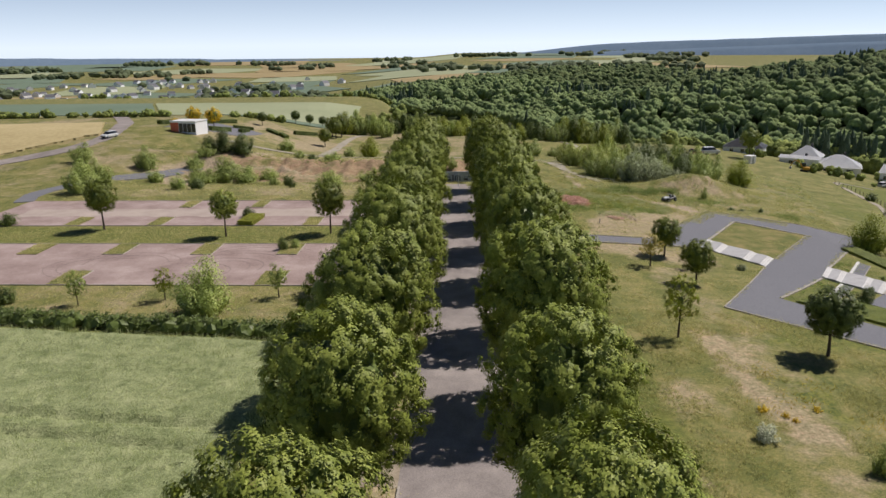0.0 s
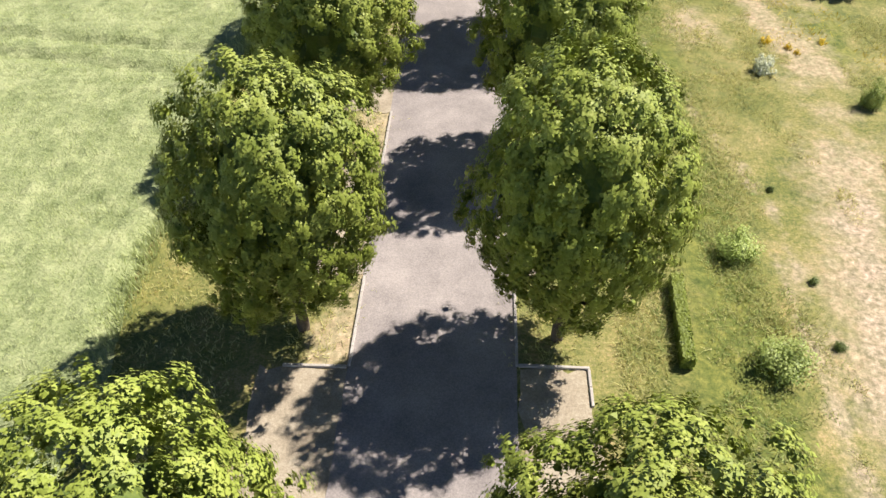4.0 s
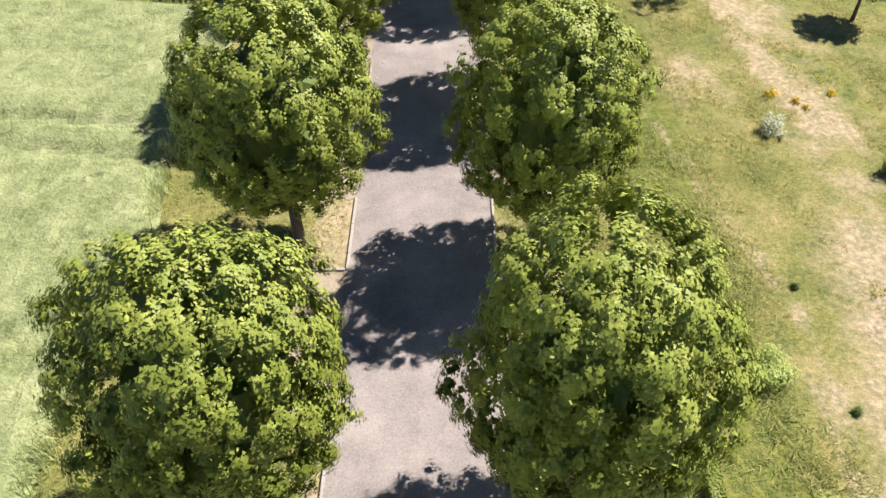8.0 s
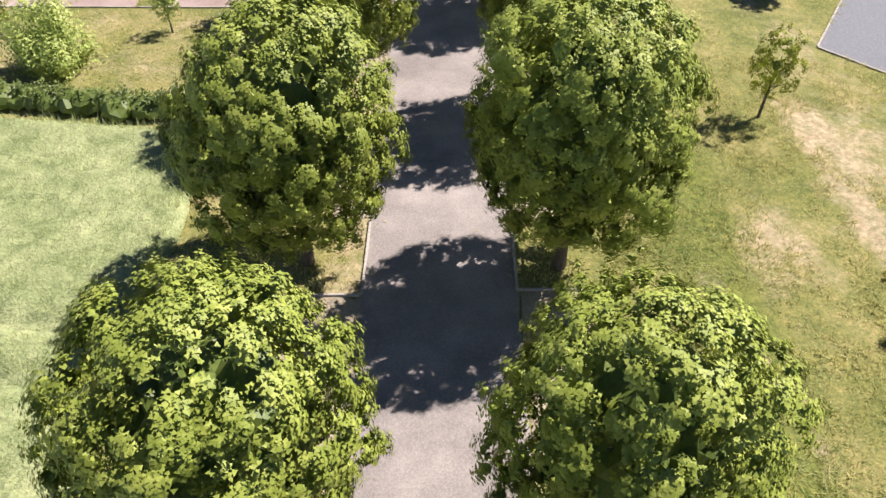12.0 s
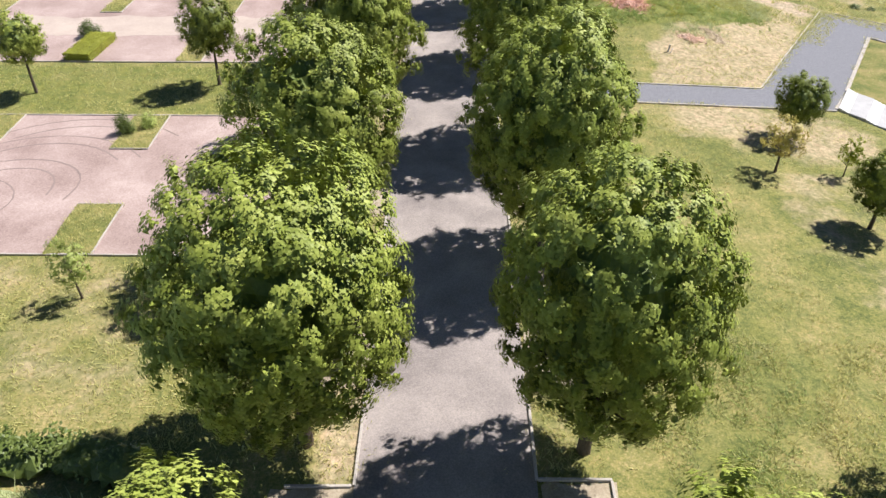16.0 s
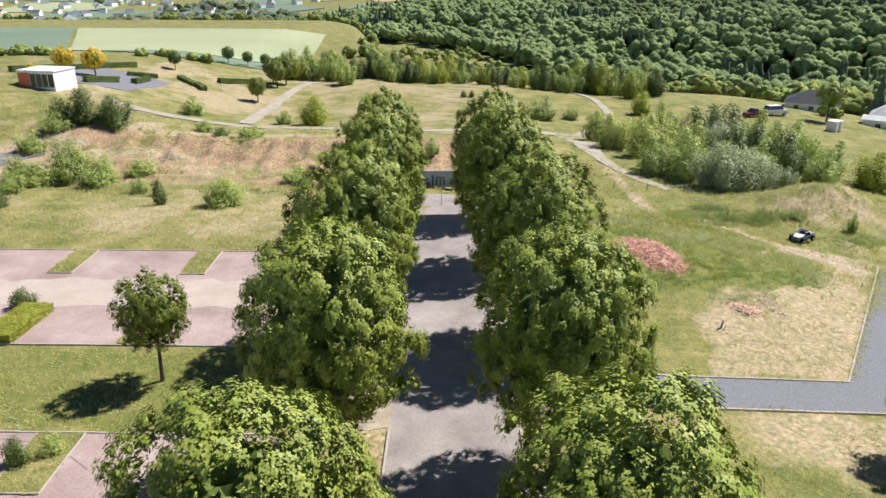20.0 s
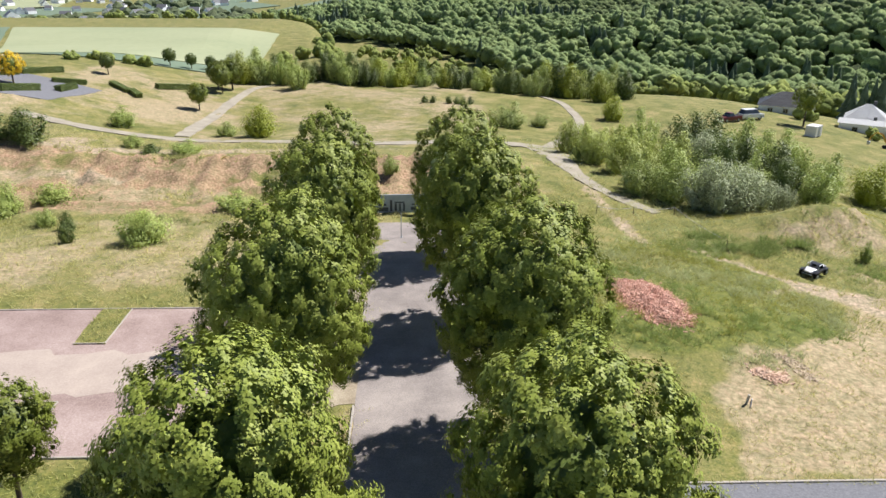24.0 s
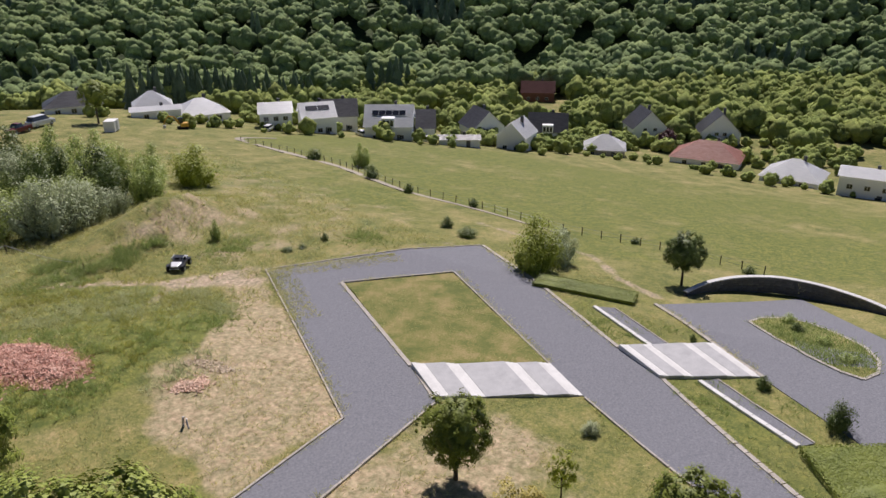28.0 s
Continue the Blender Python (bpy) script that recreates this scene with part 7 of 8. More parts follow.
house("large red-brown farm building among trees", 207, 180, 12, 8, 3.8, 7.2, FARMROOF, wall=FARMWALL, door=False)
car("pickup_truck", "dark red pickup truck parked on the hill track", on_ground(69.71, 224.61, 200), CARRED, 5.4, 2.0, 2.0, pickup=True)
car("van", "white delivery van parked beside the houses", on_ground(75.96, 228.16, 15), CARWHITE, 6.0, 2.1, 2.4)
for x, y, t_ in ((96.5, 181.5, 30), (112.5, 171.5, 70), (121, 161, 20), (108.5, 177, 80), (140, 152, 10)):
    car("parked_car", "white car parked between the houses", on_ground(*downhill(x, y), t_), CARWHITE, 4.2, 1.75, 1.5)
box_c = thing("container", "pale grey site container in the grass", "container", on_ground(82.85, 213.57, 40))
part("body", box("body", FRAMEWHITE, (-1.5, -1.1, 0.1), (1.5, 1.1, 2.3), 0.03), box_c)
part("door", box("door", STEEL, (-0.5, -1.13, 0.15), (0.5, -1.09, 2.1), 0.01), box_c)
part("skid", box("skid", TYRE, (-1.5, -0.9, -0.1), (1.5, 0.9, 0.1), 0.01), box_c)
dig = thing("excavator", "small yellow excavator at work beside the houses", "excavator", on_ground(97.73, 210.66, 150))
for sy in (-1, 1):
    part("track", box("track", TYRE, (-1.2, sy * 0.75 - 0.22, 0), (1.2, sy * 0.75 + 0.22, 0.55), 0.15), dig, "black crawler track")
part("body", box("body", YELLOW, (-1.2, -0.85, 0.6), (0.5, 0.85, 1.4), 0.08), dig)
part("cab", box("cab", PANE, (-0.2, -0.8, 1.4), (0.9, 0.1, 2.5), 0.08), dig, "glazed cab")
part("boom", mesh("boom", *tube([(0.6, 0.3, 1.2), (1.6, 0.3, 2.9), (2.8, 0.3, 3.2)], [0.2, 0.2, 0.14], 4), YELLOW), dig)
part("arm", mesh("arm", *tube([(2.8, 0.3, 3.2), (3.6, 0.3, 2.2), (3.9, 0.3, 1.2)], [0.14, 0.13, 0.1], 4), YELLOW), dig)
part("bucket", box("bucket", STEEL, (3.5, -0.05, 0.7), (4.1, 0.65, 1.25), 0.06), dig)
tall_tree = leafy_tree(601, 6000, 0.13, 3.0, 8.4, 2.6, LINDEN, 26, 0.8)
plant_tree("tall_tree", "bright green tree with a bare trunk beside the grey roof", "tree", tall_tree, 86.97, 225.38, 30, 1.13)
plant_tree("copper_tree", "dark copper-leaved tree between the houses", "tree", tree_meshes(602, 5.6, 0.8, 2.6, 0.12, 120, 30, 0.16, 0.5, BRONZE), *downhill(170, 126), 0)
r = np.random.default_rng(606)
n = 420
u = r.random(n)
px = np.interp(u, [0, 0.2, 0.4, 0.55, 0.75, 1], [86, 110, 130, 150, 158, 150]) + r.normal(0, 1, n) * 2 + r.choice([-9, 11, 18, 25, 31], n)
py = np.interp(u, [0, 0.2, 0.4, 0.55, 0.75, 1], [200, 176, 152, 140, 116, 84]) + r.normal(0, 2.5, n) + r.choice([-2, 4, 8], n)
px, py = downhill(px, py)
sz = 1.2 * r.uniform(0.6, 1.6, n) + 0.9 * r.random(n) * (px > np.interp(py, [84, 116, 140, 152, 176, 200], [195, 203, 194, 170, 146, 118]))
tagged(new("garden_shrubs", mesh("garden_shrubs", *lumps(r, leafball, np.c_[px, py, height(px, py) - 0.1], sz, sz), VALLEYLEAF, smooth=True)), "green garden shrubs round the houses", "shrubs", kind="stuff")
n = 2900
px, py = r.uniform(95, 285, n), r.uniform(40, 300, n)
s = 0.75 * px + 0.66 * py
ok = (s > np.interp(py, [60, 100, 150, 160], [196, 205, 230, 228])) & (s < 296) & (px > 100)
px, py = downhill(px, py)
ok &= ~farm_gap(px, py)
for home in [o for o in scene.objects if o.get("category") == "house"]:
    hx, hy = home.matrix_world.translation.xy
    away = math.hypot(hx - 0.5, hy - 73)
    u = np.clip((px - hx) * (0.5 - hx) / away + (py - hy) * (73 - hy) / away, 0, 26)
    ok &= np.hypot(px - hx - u * (0.5 - hx) / away, py - hy - u * (73 - hy) / away) > 9
px, py = px[ok], py[ok]
sz = r.uniform(2.4, 5.2, len(px))
tagged(new("valley_trees", mesh("valley_trees", *lumps(r, leafball, np.c_[px, py, height(px, py) - 0.2], sz, sz * r.uniform(0.8, 1.2, len(px))), VALLEYLEAF, smooth=True)), "bright green trees along the valley below the houses", "trees", kind="stuff")
n = 3400
px, py = r.uniform(-330, 110, n), r.uniform(280, 860, n)
s = 0.75 * px + 0.66 * py
open_land = np.array([noise.noise((a * 0.016, b * 0.016, 51)) + 0.5 * noise.noise((a * 0.05, b * 0.05, 52)) for a, b in zip(px, py)])
ok = ((open_land > 0.02) | (py < 330) & (px > -45)) & ((px > -42) | (py > 545)) & (0.66 * px - 0.75 * py > -640) & (py > 298 + 0.1 * np.abs(px) + 9 * np.sin(px * 0.13) + 7 * np.sin(px * 0.37)) & (s < wood_start(0.66 * px - 0.75 * py) - 14)
px, py = px[ok], py[ok]
sz = r.uniform(1.8, 4.2, len(px))
tagged(new("valley_trees", mesh("valley_trees", *lumps(r, leafball, np.c_[px, py, height(px, py) - 0.2], sz, sz * r.uniform(0.75, 1.15, len(px))), VALLEYLEAF, smooth=True)), "green trees behind the hill's brow", "trees", kind="stuff")

# ---- far country ----
for k, (q, m_, lab) in enumerate((([(-300, 258), (-110, 258), (-184, 420), (-420, 420)], FARGREEN, "dark green field on the northern rise"), ([(-108, 258), (-48, 288), (-62, 420), (-182, 420)], FARPALE, "pale cut meadow on the northern rise"), ([(-80, 246), (-50, 264), (-48, 286), (-100, 258)], FARGREEN, "green field on the northern rise"))):
    structure("field", patch("field", m_, q, 12, 12, 0.25, 0.2, 70 + k), lab, "field")
r = np.random.default_rng(709)
for k in range(44):
    x = -45 + 2.35 * k + r.normal(0, 0.7)
    y = 257 + r.normal(0, 4) - 0.1 * max(x, 0)
    ms, lab = [(shrub_dark, "dark green tree behind the hill's brow"), (shrub, "grey-green willow behind the hill's brow"), (shrub_lime, "bright green tree behind the hill's brow"), (shrub_dark, "dark green tree behind the hill's brow"), (shrub, "grey-green willow behind the hill's brow")][r.integers(0, 5)]
    tall = float(np.interp(x, [-45, -36, -22, 0, 25, 36, 50, 60], [4.0, 2.6, 2.0, 0.4, -1.2, 0.6, -0.4, -2.0]) - height(x, y)) * r.uniform(0.72, 1.03)
    plant_tree("tree", lab, "tree", ms, x, y, r.uniform(0, 360), tall / 6.2, zscale=tall / 5.2)
r = np.random.default_rng(708)
line = np.array([(-150, 226), (-124, 230), (-104, 233), (-97, 234), (-78, 238), (-74, 247), (-63, 251)], float)
for a, b, n in ((0, 2, 30), (2, 3, 8), (4, 6, 16)):
    u = r.random(n)
    px, py = np.interp(u, np.linspace(0, 1, b - a + 1), line[a:b + 1, 0]), np.interp(u, np.linspace(0, 1, b - a + 1), line[a:b + 1, 1])
    sz = r.uniform(0.9, 1.9, n)
    tagged(new("field_hedge", mesh("field_hedge", *lumps(r, leafball, np.c_[px, py + r.normal(0, 0.8, n), height(px, py) - 0.2], sz, sz * r.uniform(0.7, 1.1, n)), VALLEYLEAF, smooth=True)), "straggling dark green hedge along the field's edge", "hedge", kind="stuff")
for x, y, k in ((-64.9, 228.2, 0.62), (-61.8, 259.5, 0.7), (-57.5, 263, 0.62), (-53.8, 267.6, 0.6)):
    plant_tree("small_tree", "dark green round tree at the field's edge", "tree", round_a, x, y, 20 * k + x, k * 1.2)
r = np.random.default_rng(707)
k = 0
for ring_y in np.geomspace(700, 3900, 11):
    for col in np.arange(-1.05, 0.35, 0.16):
        a = col + r.normal(0, 0.03)
        cx, cy = ring_y * math.sin(a), ring_y * math.cos(a)
        if 0.75 * cx + 0.66 * cy < 430 and cx > -150 or (0.66 * cx - 0.75 * cy > -760 and ring_y < 1250):
            continue
        wx, wy, tw = ring_y * 0.075 * r.uniform(0.6, 1.1), ring_y * 0.11 * r.uniform(0.6, 1.1), r.uniform(-0.5, 0.5)
        rot = np.array([[math.cos(tw), -math.sin(tw)], [math.sin(tw), math.cos(tw)]])
        q = np.array([(-wx, -wy), (wx, -wy), (wx * 0.9, wy), (-wx, wy * 0.9)]) @ rot.T + (cx, cy)
        m_, lab = [(FARGREEN, "distant green field"), (FARPALE, "distant pale field"), (FARTAN, "distant stubble field"), (FARGREEN, "distant green field")][r.integers(0, 4)]
        structure("far_field", patch("far_field", m_, q, 4, 4, 0.8 + 0.05 * (k % 9), 0, k), lab, "field")
        k += 1
blobs = [lumpy(k + 50, 1, 0.3) for k in range(5)]
a = r.uniform(-1.05, 0.3, 5200)
d = 650 + 3300 * r.random(5200) ** 1.5
px, py = d * np.sin(a), d * np.cos(a)
clump = np.array([noise.noise((x * 0.004, y * 0.0025, 9)) for x, y in zip(px, py)])
ok = (clump > 0.19) & ~((0.66 * px - 0.75 * py > -700) & (d < 1100))
px, py, d = px[ok], py[ok], d[ok]
sz = 3.5 + d * 0.002
tagged(new("far_woods", mesh("far_woods", *lumps(r, blobs, np.c_[px, py, height(px, py)], sz * 1.5, sz), FARWOOD)), "scattered woods and hedgerows over the far valley", "woods", kind="stuff")
n = 130
a, d = r.normal(-0.42, 0.12, n), r.uniform(850, 1900, n)
px, py = d * np.sin(a), d * np.cos(a)
cube = box("cube", WHITEWALL, (-1, -1, 0), (1, 1, 1))
cube.calc_loop_triangles()
hv = np.array([(-1, -1, -0.5), (1, -1, -0.5), (1, 1, -0.5), (-1, 1, -0.5), (-1, -1, 1), (1, -1, 1), (1, 1, 1), (-1, 1, 1), (-1, 0, 1.9), (1, 0, 1.9)])
wf = np.array([(0, 1, 5), (0, 5, 4), (1, 2, 6), (1, 6, 5), (2, 3, 7), (2, 7, 6), (3, 0, 4), (3, 4, 7), (5, 6, 9), (7, 4, 8)])
rf = np.array([(4, 5, 9), (4, 9, 8), (6, 7, 8), (6, 8, 9)])
bpy.data.meshes.remove(cube)
sz = r.uniform(4.5, 8, n)
v1, f1 = lumps(np.random.default_rng(1), [(hv, np.concatenate([wf, rf]))], np.c_[px, py, height(px, py)], sz, sz * 0.8)
me = mesh("village", v1, f1, [WHITEWALL, SLATE])
idx = np.tile(np.r_[np.zeros(len(wf), int), np.ones(len(rf), int)], n)
me.polygons.foreach_set("material_index", idx.astype(np.int32))
tagged(new("village", me), "distant village of white houses with dark roofs", "village", kind="stuff")
# far ridges, a backdrop on the horizon; distance haze is put into their blue colour
HAZE = material("hazy_ridge", [(0.14, 0.20, 0.275), (0.18, 0.245, 0.32)], 0.004, 0.03, 1.0, 0, spec=0.0)
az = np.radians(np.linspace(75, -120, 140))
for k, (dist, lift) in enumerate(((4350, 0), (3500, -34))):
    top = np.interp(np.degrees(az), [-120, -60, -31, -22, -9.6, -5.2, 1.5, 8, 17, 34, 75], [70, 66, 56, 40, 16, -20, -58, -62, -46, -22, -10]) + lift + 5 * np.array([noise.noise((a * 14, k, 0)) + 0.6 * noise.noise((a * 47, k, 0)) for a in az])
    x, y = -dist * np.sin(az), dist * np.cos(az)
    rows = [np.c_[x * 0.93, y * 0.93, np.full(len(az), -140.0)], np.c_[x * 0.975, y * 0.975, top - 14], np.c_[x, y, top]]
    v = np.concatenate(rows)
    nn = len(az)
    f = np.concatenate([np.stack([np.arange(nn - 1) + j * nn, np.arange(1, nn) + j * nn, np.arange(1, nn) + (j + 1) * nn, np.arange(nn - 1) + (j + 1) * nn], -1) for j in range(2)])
    structure("backdrop", mesh("backdrop", v, f, HAZE, smooth=True), "distant ridge on the horizon, coloured blue-green for haze", "hills")


# ---- crop, grass ----
WEED = material("tall_weeds", [(0.10, 0.14, 0.035), (0.155, 0.195, 0.06), (0.24, 0.27, 0.10)], 0.4, 4, 0.8, 0, vary=0.3, through_light=0.8)
PALEWEED = material("pale_weeds", [(0.22, 0.25, 0.12), (0.32, 0.34, 0.18), (0.44, 0.44, 0.26)], 0.4, 4, 0.8, 0, vary=0.3, through_light=0.8)
MIDWEED = material("green_meadow_weeds", [(0.16, 0.175, 0.035), (0.25, 0.25, 0.058), (0.36, 0.335, 0.11)], 0.25, 4, 0.8, 0, vary=0.3, through_light=0.9)


def crop_edge(x):
    return np.interp(x, [-80, -45, -15.5, -11], [64.6, 61.2, 58.2, 57.5])


rng = np.random.default_rng(55)
cx, cy = np.meshgrid(np.arange(-85, -10.9, 0.42), np.arange(-14, 64.5, 0.42), indexing="ij")
cx, cy = cx + rng.normal(0, 0.06, cx.shape), cy + rng.normal(0, 0.06, cy.shape)
lumpiness = np.array([[0.10 * noise.noise((a * 1.3, b * 1.3, 2)) + 0.10 * noise.noise((a * 0.3, b * 0.3, 7)) for a, b in zip(ra, rb)] for ra, rb in zip(cx, cy)])
TRAMS = ((42.4, -0.11), (39.4, -0.15), (13.2, -0.11), (10.6, -0.13))
rut = lambda x, y: np.clip(sum(np.exp(-((y - c - k * (x + 17)) / 0.6) ** 2) for c, k in TRAMS), 0, 1)
deep = rut(cx, cy)
edge_fall = step(0, 1.6, crop_edge(cx) - cy) * step(0, 1.4, -12.9 - cx - 0.6 * np.sin(cy * 0.35))
top = (0.62 + lumpiness - 0.42 * deep + rng.normal(0, 0.03, cx.shape)) * edge_fall - 0.1
cz = height(cx, cy) + top
i = np.arange(cx.size).reshape(cx.shape)
f = np.stack([i[:-1, :-1], i[1:, :-1], i[1:, 1:], i[:-1, 1:]], -1).reshape(-1, 4)
f = f[(top.ravel()[f] > -0.09).any(1)]
tagged(new("crop_field", mesh("crop_field", np.stack([cx, cy, cz], -1).reshape(-1, 3), f, CROPBED)), "pale green cereal crop with wheel tracks through it", "crop", kind="stuff")
n = 60000
xy = np.c_[-13.2 - 50 * rng.random(n) ** 1.25, rng.uniform(-8, 64, n)]
xy = xy[(xy[:, 1] < crop_edge(xy[:, 0]) - 0.6)]
xy = xy[rut(xy[:, 0], xy[:, 1]) < 0.4]
tagged(new("crop_ears", mesh("crop_ears", *tufts(rng, xy, 0.76 + 0.08 * rng.normal(size=len(xy)), 0.2, 3, 0.28), CROP)), "upright pale green cereal stalks", "crop", kind="stuff")


def inside(poly, p):
    q = np.array(poly)
    hit = np.zeros(len(p), bool)
    for a, b in zip(q, np.roll(q, -1, 0)):
        c = (a[1] > p[:, 1]) != (b[1] > p[:, 1])
        with np.errstate(divide="ignore", invalid="ignore"):
            hit ^= c & (p[:, 0] < (b[0] - a[0]) * (p[:, 1] - a[1]) / (b[1] - a[1]) + a[0])
    return hit


PAVED = [[(9.08, 93.9), (32.55, 95.7), (27.03, 99.21), (9.08, 97.74)], [(26.93, 99), (32.55, 95.81), (43.77, 114.24), (52.41, 107.95), (38.79, 88.48), (26.94, 69.04), (37.66, 57.61), (61, 35), (64, 41.5), (41.58, 63.29), (35, 74.35), (47.24, 89.32), (63.46, 111.78), (41.57, 121.91)],
         [(34.88, 99.94), (32.44, 95.91), (38.9, 88.48), (41.43, 92.29)], [(44.29, 85.19), (48.75, 79.51), (51.86, 83.8), (46.93, 89.53)], [(58.26, 90.6), (48.52, 79.3), (41.4, 71.75), (53.28, 61.72), (70.73, 70.87), (73.31, 82.84)], [(29.55, 130.04), (35.16, 124.18), (41.36, 119.69), (38.25, 118.71), (32.09, 125.45), (27.4, 131.02)]]
n = 56000
xy = np.c_[8.2 + 56 * rng.random(n) ** 1.15, rng.uniform(2, 150, n)]
xy = xy[~np.any([inside(p, xy) for p in PAVED], axis=0)]
xy = xy[(np.abs(xy[:, 0] - np.interp(xy[:, 1], [0, 18, 30, 42, 60, 80], [20, 20.5, 23, 24, 25, 24])) > 3.5) | (xy[:, 1] > 85) | (rng.random(len(xy)) < 0.25)]
xy = xy[xy[:, 1] > 66]
patchy = np.array([noise.noise((a * 0.22, b * 0.22, 4)) for a, b in xy])
xy, patchy = xy[patchy > -0.18], patchy[patchy > -0.18]
tall = 0.10 + 0.22 * np.clip(patchy + 0.2, 0, 1) + 0.12 * (xy[:, 1] > 118)
tagged(new("meadow_grass", mesh("meadow_grass", *tufts(rng, xy, tall, 0.14, 4, 1.3), GRASS)), "tufts of long yellow-green meadow grass", "grass", kind="stuff")
n = 26000
xy = np.c_[-10.5 - 62 * rng.random(n) ** 1.2, np.where(rng.random(n) < 0.3, rng.uniform(60, 73, n), np.where(rng.random(n) < 0.35, rng.uniform(90.5, 100, n), rng.uniform(118, 178, n)))]
xy = xy[~((xy[:, 1] > 140) & (xy[:, 1] < 168) & (xy[:, 0] > -64))]
tagged(new("verge_grass", mesh("verge_grass", *tufts(rng, xy, 0.16 + 0.2 * (xy[:, 1] > 118), 0.2, 3, 1.5), GRASS)), "tufts of dry verge grass", "grass", kind="stuff")
n = 9000
xy = np.concatenate([np.c_[-13.2 + 5.5 * rng.random(n // 2), rng.uniform(0, 72, n // 2)], np.c_[np.repeat([-4.6, 5.6], n // 4) + rng.normal(0, 0.9, n // 4 * 2), (rng.choice(TREE_Y, n // 4 * 2) + rng.uniform(-2.5, 2.4, n // 4 * 2))]])
tagged(new("bed_grass", mesh("bed_grass", *tufts(rng, xy, 0.22, 0.18, 3), GRASS)), "rough grass under the avenue trees", "grass", kind="stuff")
xy = np.concatenate([np.c_[rng.uniform(x - w_ / 2, x + w_ / 2, 260), rng.uniform(a, b, 260)] for x, a, b, w_ in ISLANDS if x > -60 and x != -33.0])
v, f = tufts(rng, xy, 0.22, 0.16, 3)
v[:, 2] += 0.1
tagged(new("island_grass", mesh("island_grass", v, f, GRASS)), "weedy grass on the parking islands", "grass", kind="stuff")
n = 2600
pts = np.array([(p[0], p[1]) for p in rng.uniform((51.29, 72.89), (64.06, 83.06), (n, 2)) if inside([q[:] for q in ring], np.array([p]))[0]])
v, f = tufts(rng, pts, 0.4, 0.25, 4)
tagged(new("bed_weeds", mesh("bed_weeds", v, f, WEED)), "weeds in the planted bed", "grass", kind="stuff")
n = 46000
xy = np.c_[8.6 + 30 * rng.random(n) ** 1.2, rng.uniform(2, 67, n)]
xy = xy[~np.any([inside(p, xy) for p in PAVED], axis=0)]
worn_strip = np.interp(xy[:, 1], [0, 18, 30, 42, 60, 80], [19.4, 20.0, 22.2, 24.4, 25, 24])
sward = np.array([noise.noise((a * 0.3, b * 0.18, 14)) + 0.6 * noise.noise((a * 0.9, b * 0.6, 14)) for a, b in xy]) + 0.25 - 0.8 * np.exp(-((xy[:, 0] - worn_strip) / 3.4) ** 2) * (xy[:, 1] < 60)
xy, sward = xy[sward > 0], sward[sward > 0]
green = rng.random(len(xy)) < 0.45 * np.exp(-((xy[:, 0] - 13) / 3.5) ** 2)
for sel, mat, lab in ((~green, GRASS, "long yellow-green grass beside the avenue"), (green, WEED, "rank green grass and weeds behind the avenue trees")):
    tagged(new("meadow_grass", mesh("meadow_grass", *tufts(rng, xy[sel], 0.12 + 0.30 * np.clip(sward[sel], 0, 0.8), 0.17, 4, 1.2), mat)), lab, "grass", kind="stuff")
# yellow flower clumps
FLOWER = material("yellow_flower", [(0.55, 0.42, 0.02), (0.70, 0.56, 0.05)], 2, 9, 0.8, 0)
xy = np.concatenate([np.c_[rng.normal(a, 0.8, 40), rng.normal(b, 0.8, 40)] for a, b in ((22.8, 46.5), (25.5, 47.5), (24.5, 52), (27.5, 50), (29, 44))])
tagged(new("wildflowers", mesh("wildflowers", *tufts(rng, xy, 0.3, 0.12, 3), FLOWER)), "scattered yellow wildflowers in the meadow", "flowers", kind="stuff")
# taller weeds on the rough ground
LAWN = [(35.09, 100.05), (41.54, 92.72), (52.2, 107.95), (43.77, 113.82)]


def weed_bed(label, spots, per, tall, mat, wide=0.17, blades=8):
    xy = np.concatenate([rng.normal((x, y), (rx * 0.55, ry * 0.55), (int(per * rx * ry), 2)) for x, y, rx, ry in spots])
    xy = xy[~np.any([inside(p, xy) for p in PAVED + [LAWN]], axis=0)]
    xy = xy[np.array([noise.noise((a * 0.8, b * 0.8, 3)) for a, b in xy]) > -0.12]
    tagged(new("weeds", mesh("weeds", *tufts(rng, xy, tall * (0.5 + 0.8 * rng.random(len(xy))), wide, blades), mat)), label, "weeds", kind="stuff")


weed_bed("dark scrub in the hollows of the mound", [(35.62, 134.02, 2.4, 1.0), (31.05, 133.28, 2.6, 1.0), (33.87, 132.34, 2.4, 0.8), (29.5, 135.88, 1.6, 1.0), (38.54, 133.9, 1.4, 0.8)], 46, 0.75, WEED, 0.22)
weed_bed("tall dark green weeds round the brick heap", [(17.54, 113.07, 3.0, 1.6), (21.86, 117.17, 1.3, 3.6), (21.58, 121.29, 1.6, 2.0), (25.29, 115.98, 2.6, 2.4), (30.29, 115.48, 2.2, 1.6), (14.98, 115.1, 1.8, 2.2), (17.14, 125.51, 3.0, 1.6), (28.03, 133.24, 4, 3), (43.24, 128.92, 4, 2), (55.06, 121.73, 3, 2)], 40, 0.42, WEED)
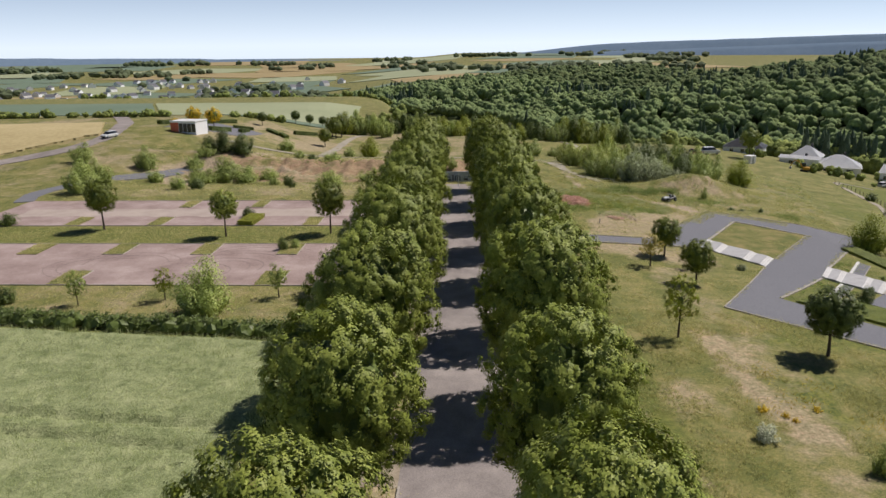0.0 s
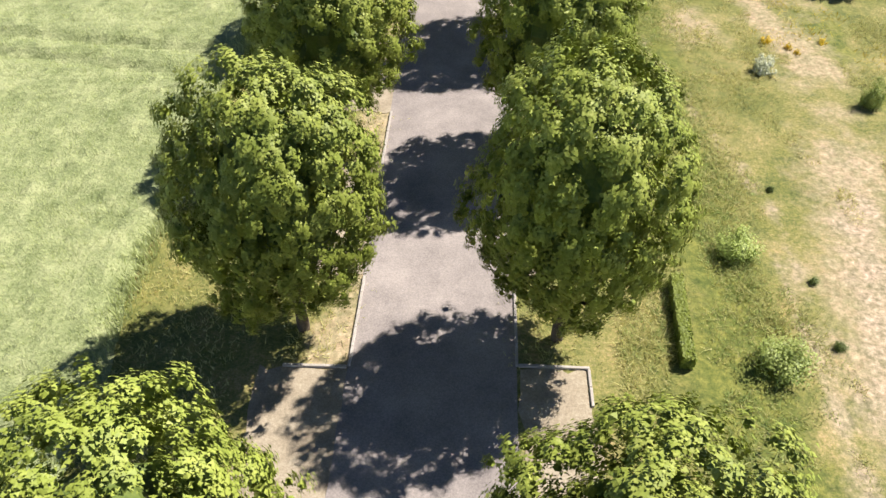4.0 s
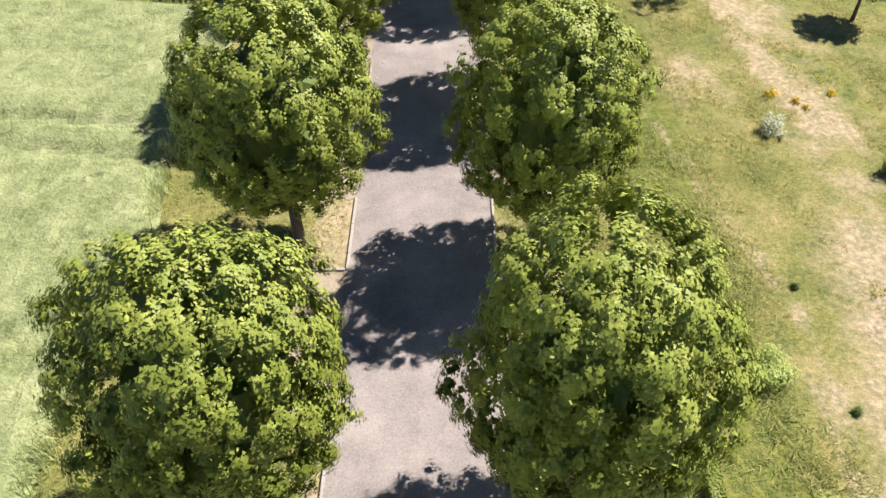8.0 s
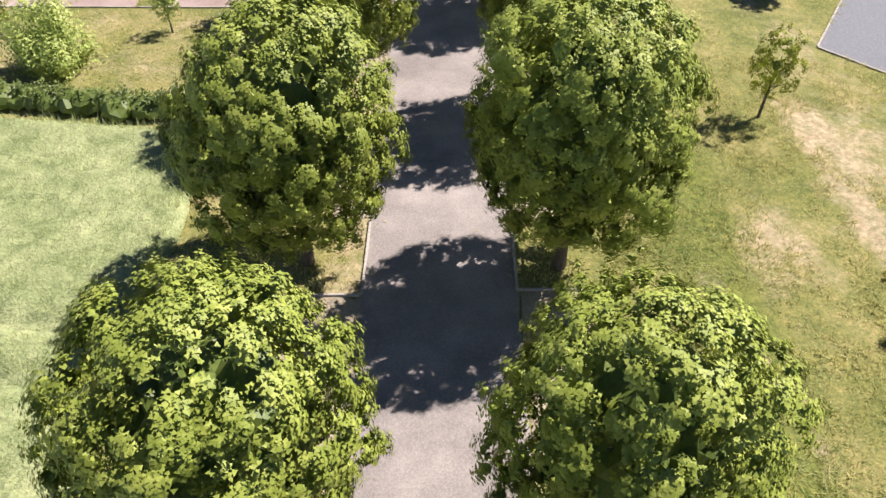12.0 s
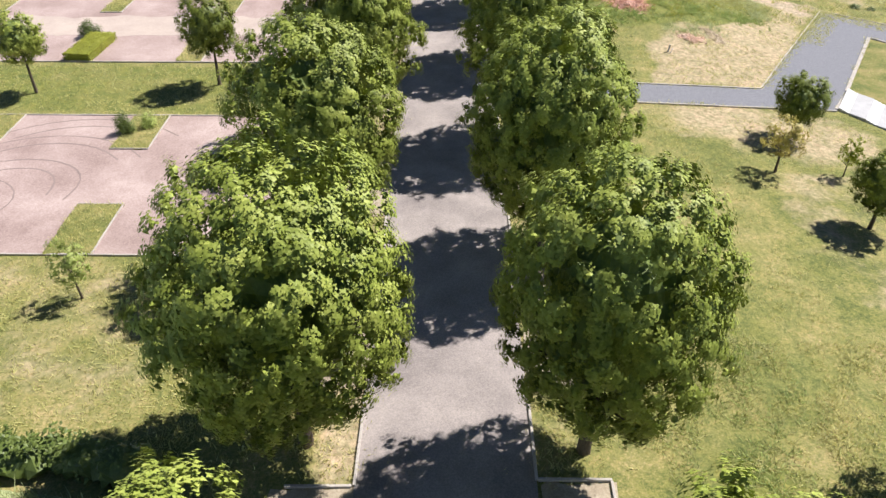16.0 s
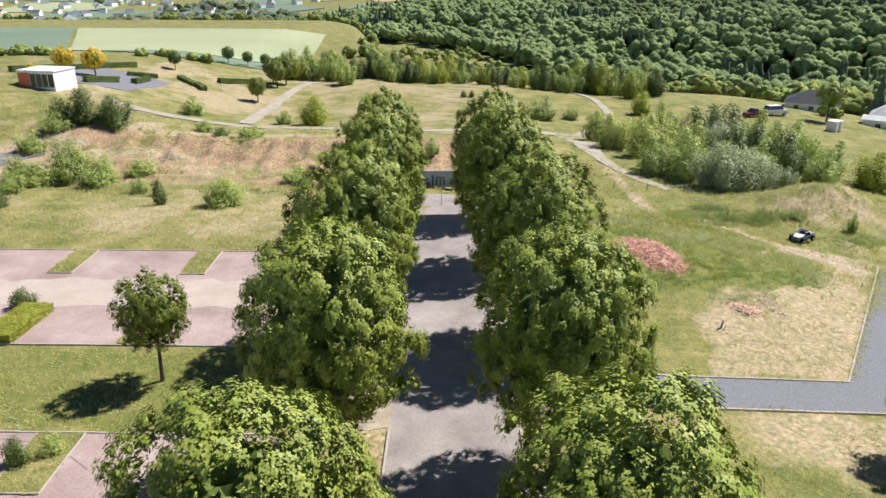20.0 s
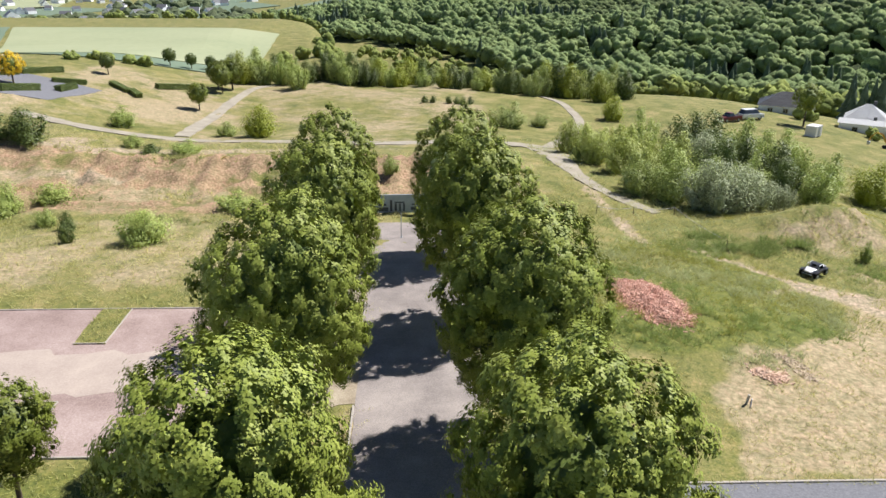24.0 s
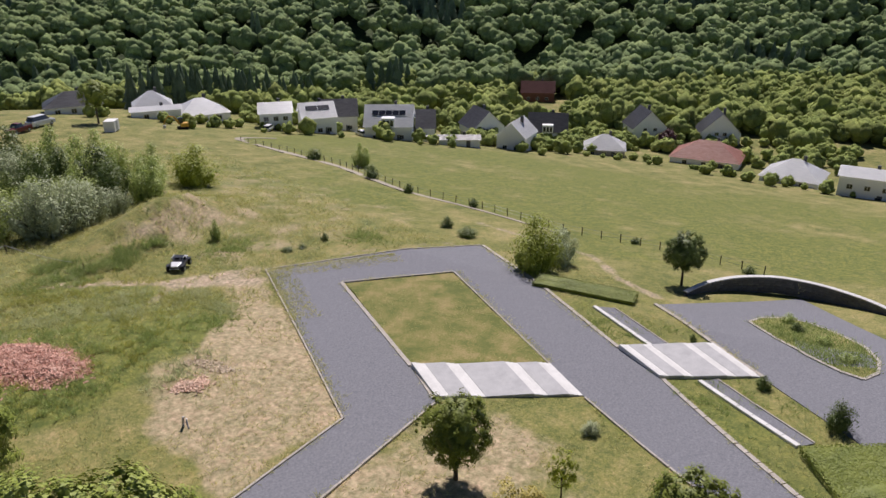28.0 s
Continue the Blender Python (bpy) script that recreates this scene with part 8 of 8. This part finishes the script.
weed_bed("dense green weeds and long grass beside the buggy track", [(18.8, 128.4, 4, 3.5), (24.39, 130.33, 4.5, 4), (28.97, 126.7, 4, 4), (32.66, 121.22, 3, 4), (26.91, 120.42, 4.5, 4), (23.17, 115.69, 4, 2.6), (15.98, 118.41, 2.4, 5), (43.7, 149.63, 8, 3.0), (49.62, 141.85, 6, 3.0), (34.15, 143.7, 4, 2.5)], 22, 0.36, MIDWEED)
weed_bed("pale flowering weeds and long grass", [(33.96, 122.81, 1.6, 2.2), (33.1, 117.45, 1.6, 1.6), (25.91, 111.52, 1.6, 1.0), (30.42, 132.83, 3.0, 1.6), (33.57, 120.71, 2.6, 1.4), (27.18, 121.59, 2.8, 2.2), (23.5, 125.94, 4.0, 2.6), (29.56, 125.18, 3.0, 1.8), (17.66, 129.16, 4, 2.4), (22.83, 109.99, 1.6, 1.0), (23.74, 110.42, 1.2, 0.8)], 34, 0.45, PALEWEED)
weed_bed("scattered green weeds on the terrace slopes", [(49.25, 92.07, 2.4, 3.6), (45.19, 79.3, 1.6, 3.6), (52.94, 88.35, 1.2, 2.4), (42.84, 82.52, 2, 3), (37.93, 79.85, 2.2, 3.0), (35.13, 77.48, 2, 3), (31.25, 71.36, 2, 2.4), (37.1, 84.66, 1.6, 1.2), (49.78, 93.66, 2, 3), (55.06, 85.18, 1, 1.5), (46.53, 82.52, 1.5, 3)], 24, 0.26, WEED, 0.16)

for label, n, mat, tall, seed, cut in (("long golden grass on the rough slope", 15000, GRASS, 0.34, 21, -0.05), ("pale seeding grass on the rough slope", 5000, PALEWEED, 0.42, 22, 0.12), ("green weeds on the rough slope", 5000, WEED, 0.38, 23, 0.16)):
    xy = np.c_[rng.uniform(18, 84, n), rng.uniform(116, 190, n)]
    xy = xy[(xy[:, 0] < 58 + 0.33 * (xy[:, 1] - 106)) & ~np.any([inside(p, xy) for p in PAVED], axis=0)]
    xy = xy[np.array([noise.noise((a * 0.13, b * 0.13, seed)) + 0.5 * noise.noise((a * 0.5, b * 0.5, seed)) for a, b in xy]) > cut]
    tagged(new("rough_grass", mesh("rough_grass", *tufts(rng, xy, tall * (0.6 + 0.7 * rng.random(len(xy))), 0.22, 5), mat)), label, "grass", kind="stuff")
weed_bed("dry scrub and grass on the dug bank", [(-20, 143, 9, 2), (-40, 141, 8, 2), (-5, 144, 6, 2), (-30, 165, 12, 1.6), (-8, 165, 8, 1.6), (-48, 166, 6, 2), (-58, 150, 4, 3), (-25, 152, 6, 2), (-10, 156, 5, 1.5), (-45, 155, 4, 2)], 9, 0.45, GRASS, 0.3)
weed_bed("green scrub on the dug bank", [(-26, 142, 5, 1.6), (-33, 164, 6, 1.4), (-15, 150, 4, 2), (-52, 147, 4, 3), (-2, 150, 3, 3), (-42, 150, 4, 2)], 7, 0.6, WEED, 0.35)
# grass creeping over the kerbs of the garden paths
pts = []
for p, q in (((27.04, 99.05), (41.57, 121.81)), ((9.08, 97.64), (27.04, 99.1)), ((9.08, 94), (32.34, 95.81)), ((43.66, 114.3), (34.98, 99.94)), ((43.77, 114.35), (52.52, 108.22)), ((52.52, 108.06), (41.43, 92.4)), ((38.68, 88.48), (27.06, 69.26)), ((41.78, 121.8), (63.22, 111.77)), ((27.05, 69.15), (37.56, 57.71)), ((63.34, 111.56), (47.14, 89.53)), ((44.39, 85.19), (34.9, 74.35)), ((35.09, 99.84), (32.44, 96.13)), ((58.12, 90.48), (48.75, 79.51))):
    p, q = np.array(p), np.array(q)
    m = int(np.linalg.norm(q - p) * 9)
    u = rng.random(m)
    u = u[np.array([noise.noise((a * m * 0.05, p[0], 7)) for a in u]) > -0.15]
    pts.append(p + (q - p) * u[:, None] + rng.normal(0, 0.17, (len(u), 2)))
for p, q, inward, many in (((35.04, 111.57), (41.57, 121.6), (0.85, -0.5), 900), ((41.78, 121.59), (52.94, 115.58), (-0.5, -0.86), 800), ((27.56, 99.74), (35.04, 111.57), (0.85, -0.5), 220), ((63.11, 111.33), (48.72, 91.64), (-0.85, 0.5), 260), ((52.52, 108.17), (41.33, 92.4), (0.85, -0.5), 220), ((57.84, 90.14), (49.48, 80.37), (0.8, -0.6), 160)):
    p, q, inward = np.array(p), np.array(q), np.array(inward)
    pts.append(p + (q - p) * rng.random((many, 1)) + inward * (rng.random((many, 1)) ** 2.2 * (2.4 if many > 500 else 0.8)))
v, f = tufts(rng, np.concatenate(pts), 0.2, 0.16, 3, 1.0)
v[:, 2] += 0.06
tagged(new("edge_grass", mesh("edge_grass", v, f, GRASS)), "grass creeping over the path kerbs", "grass", kind="stuff")
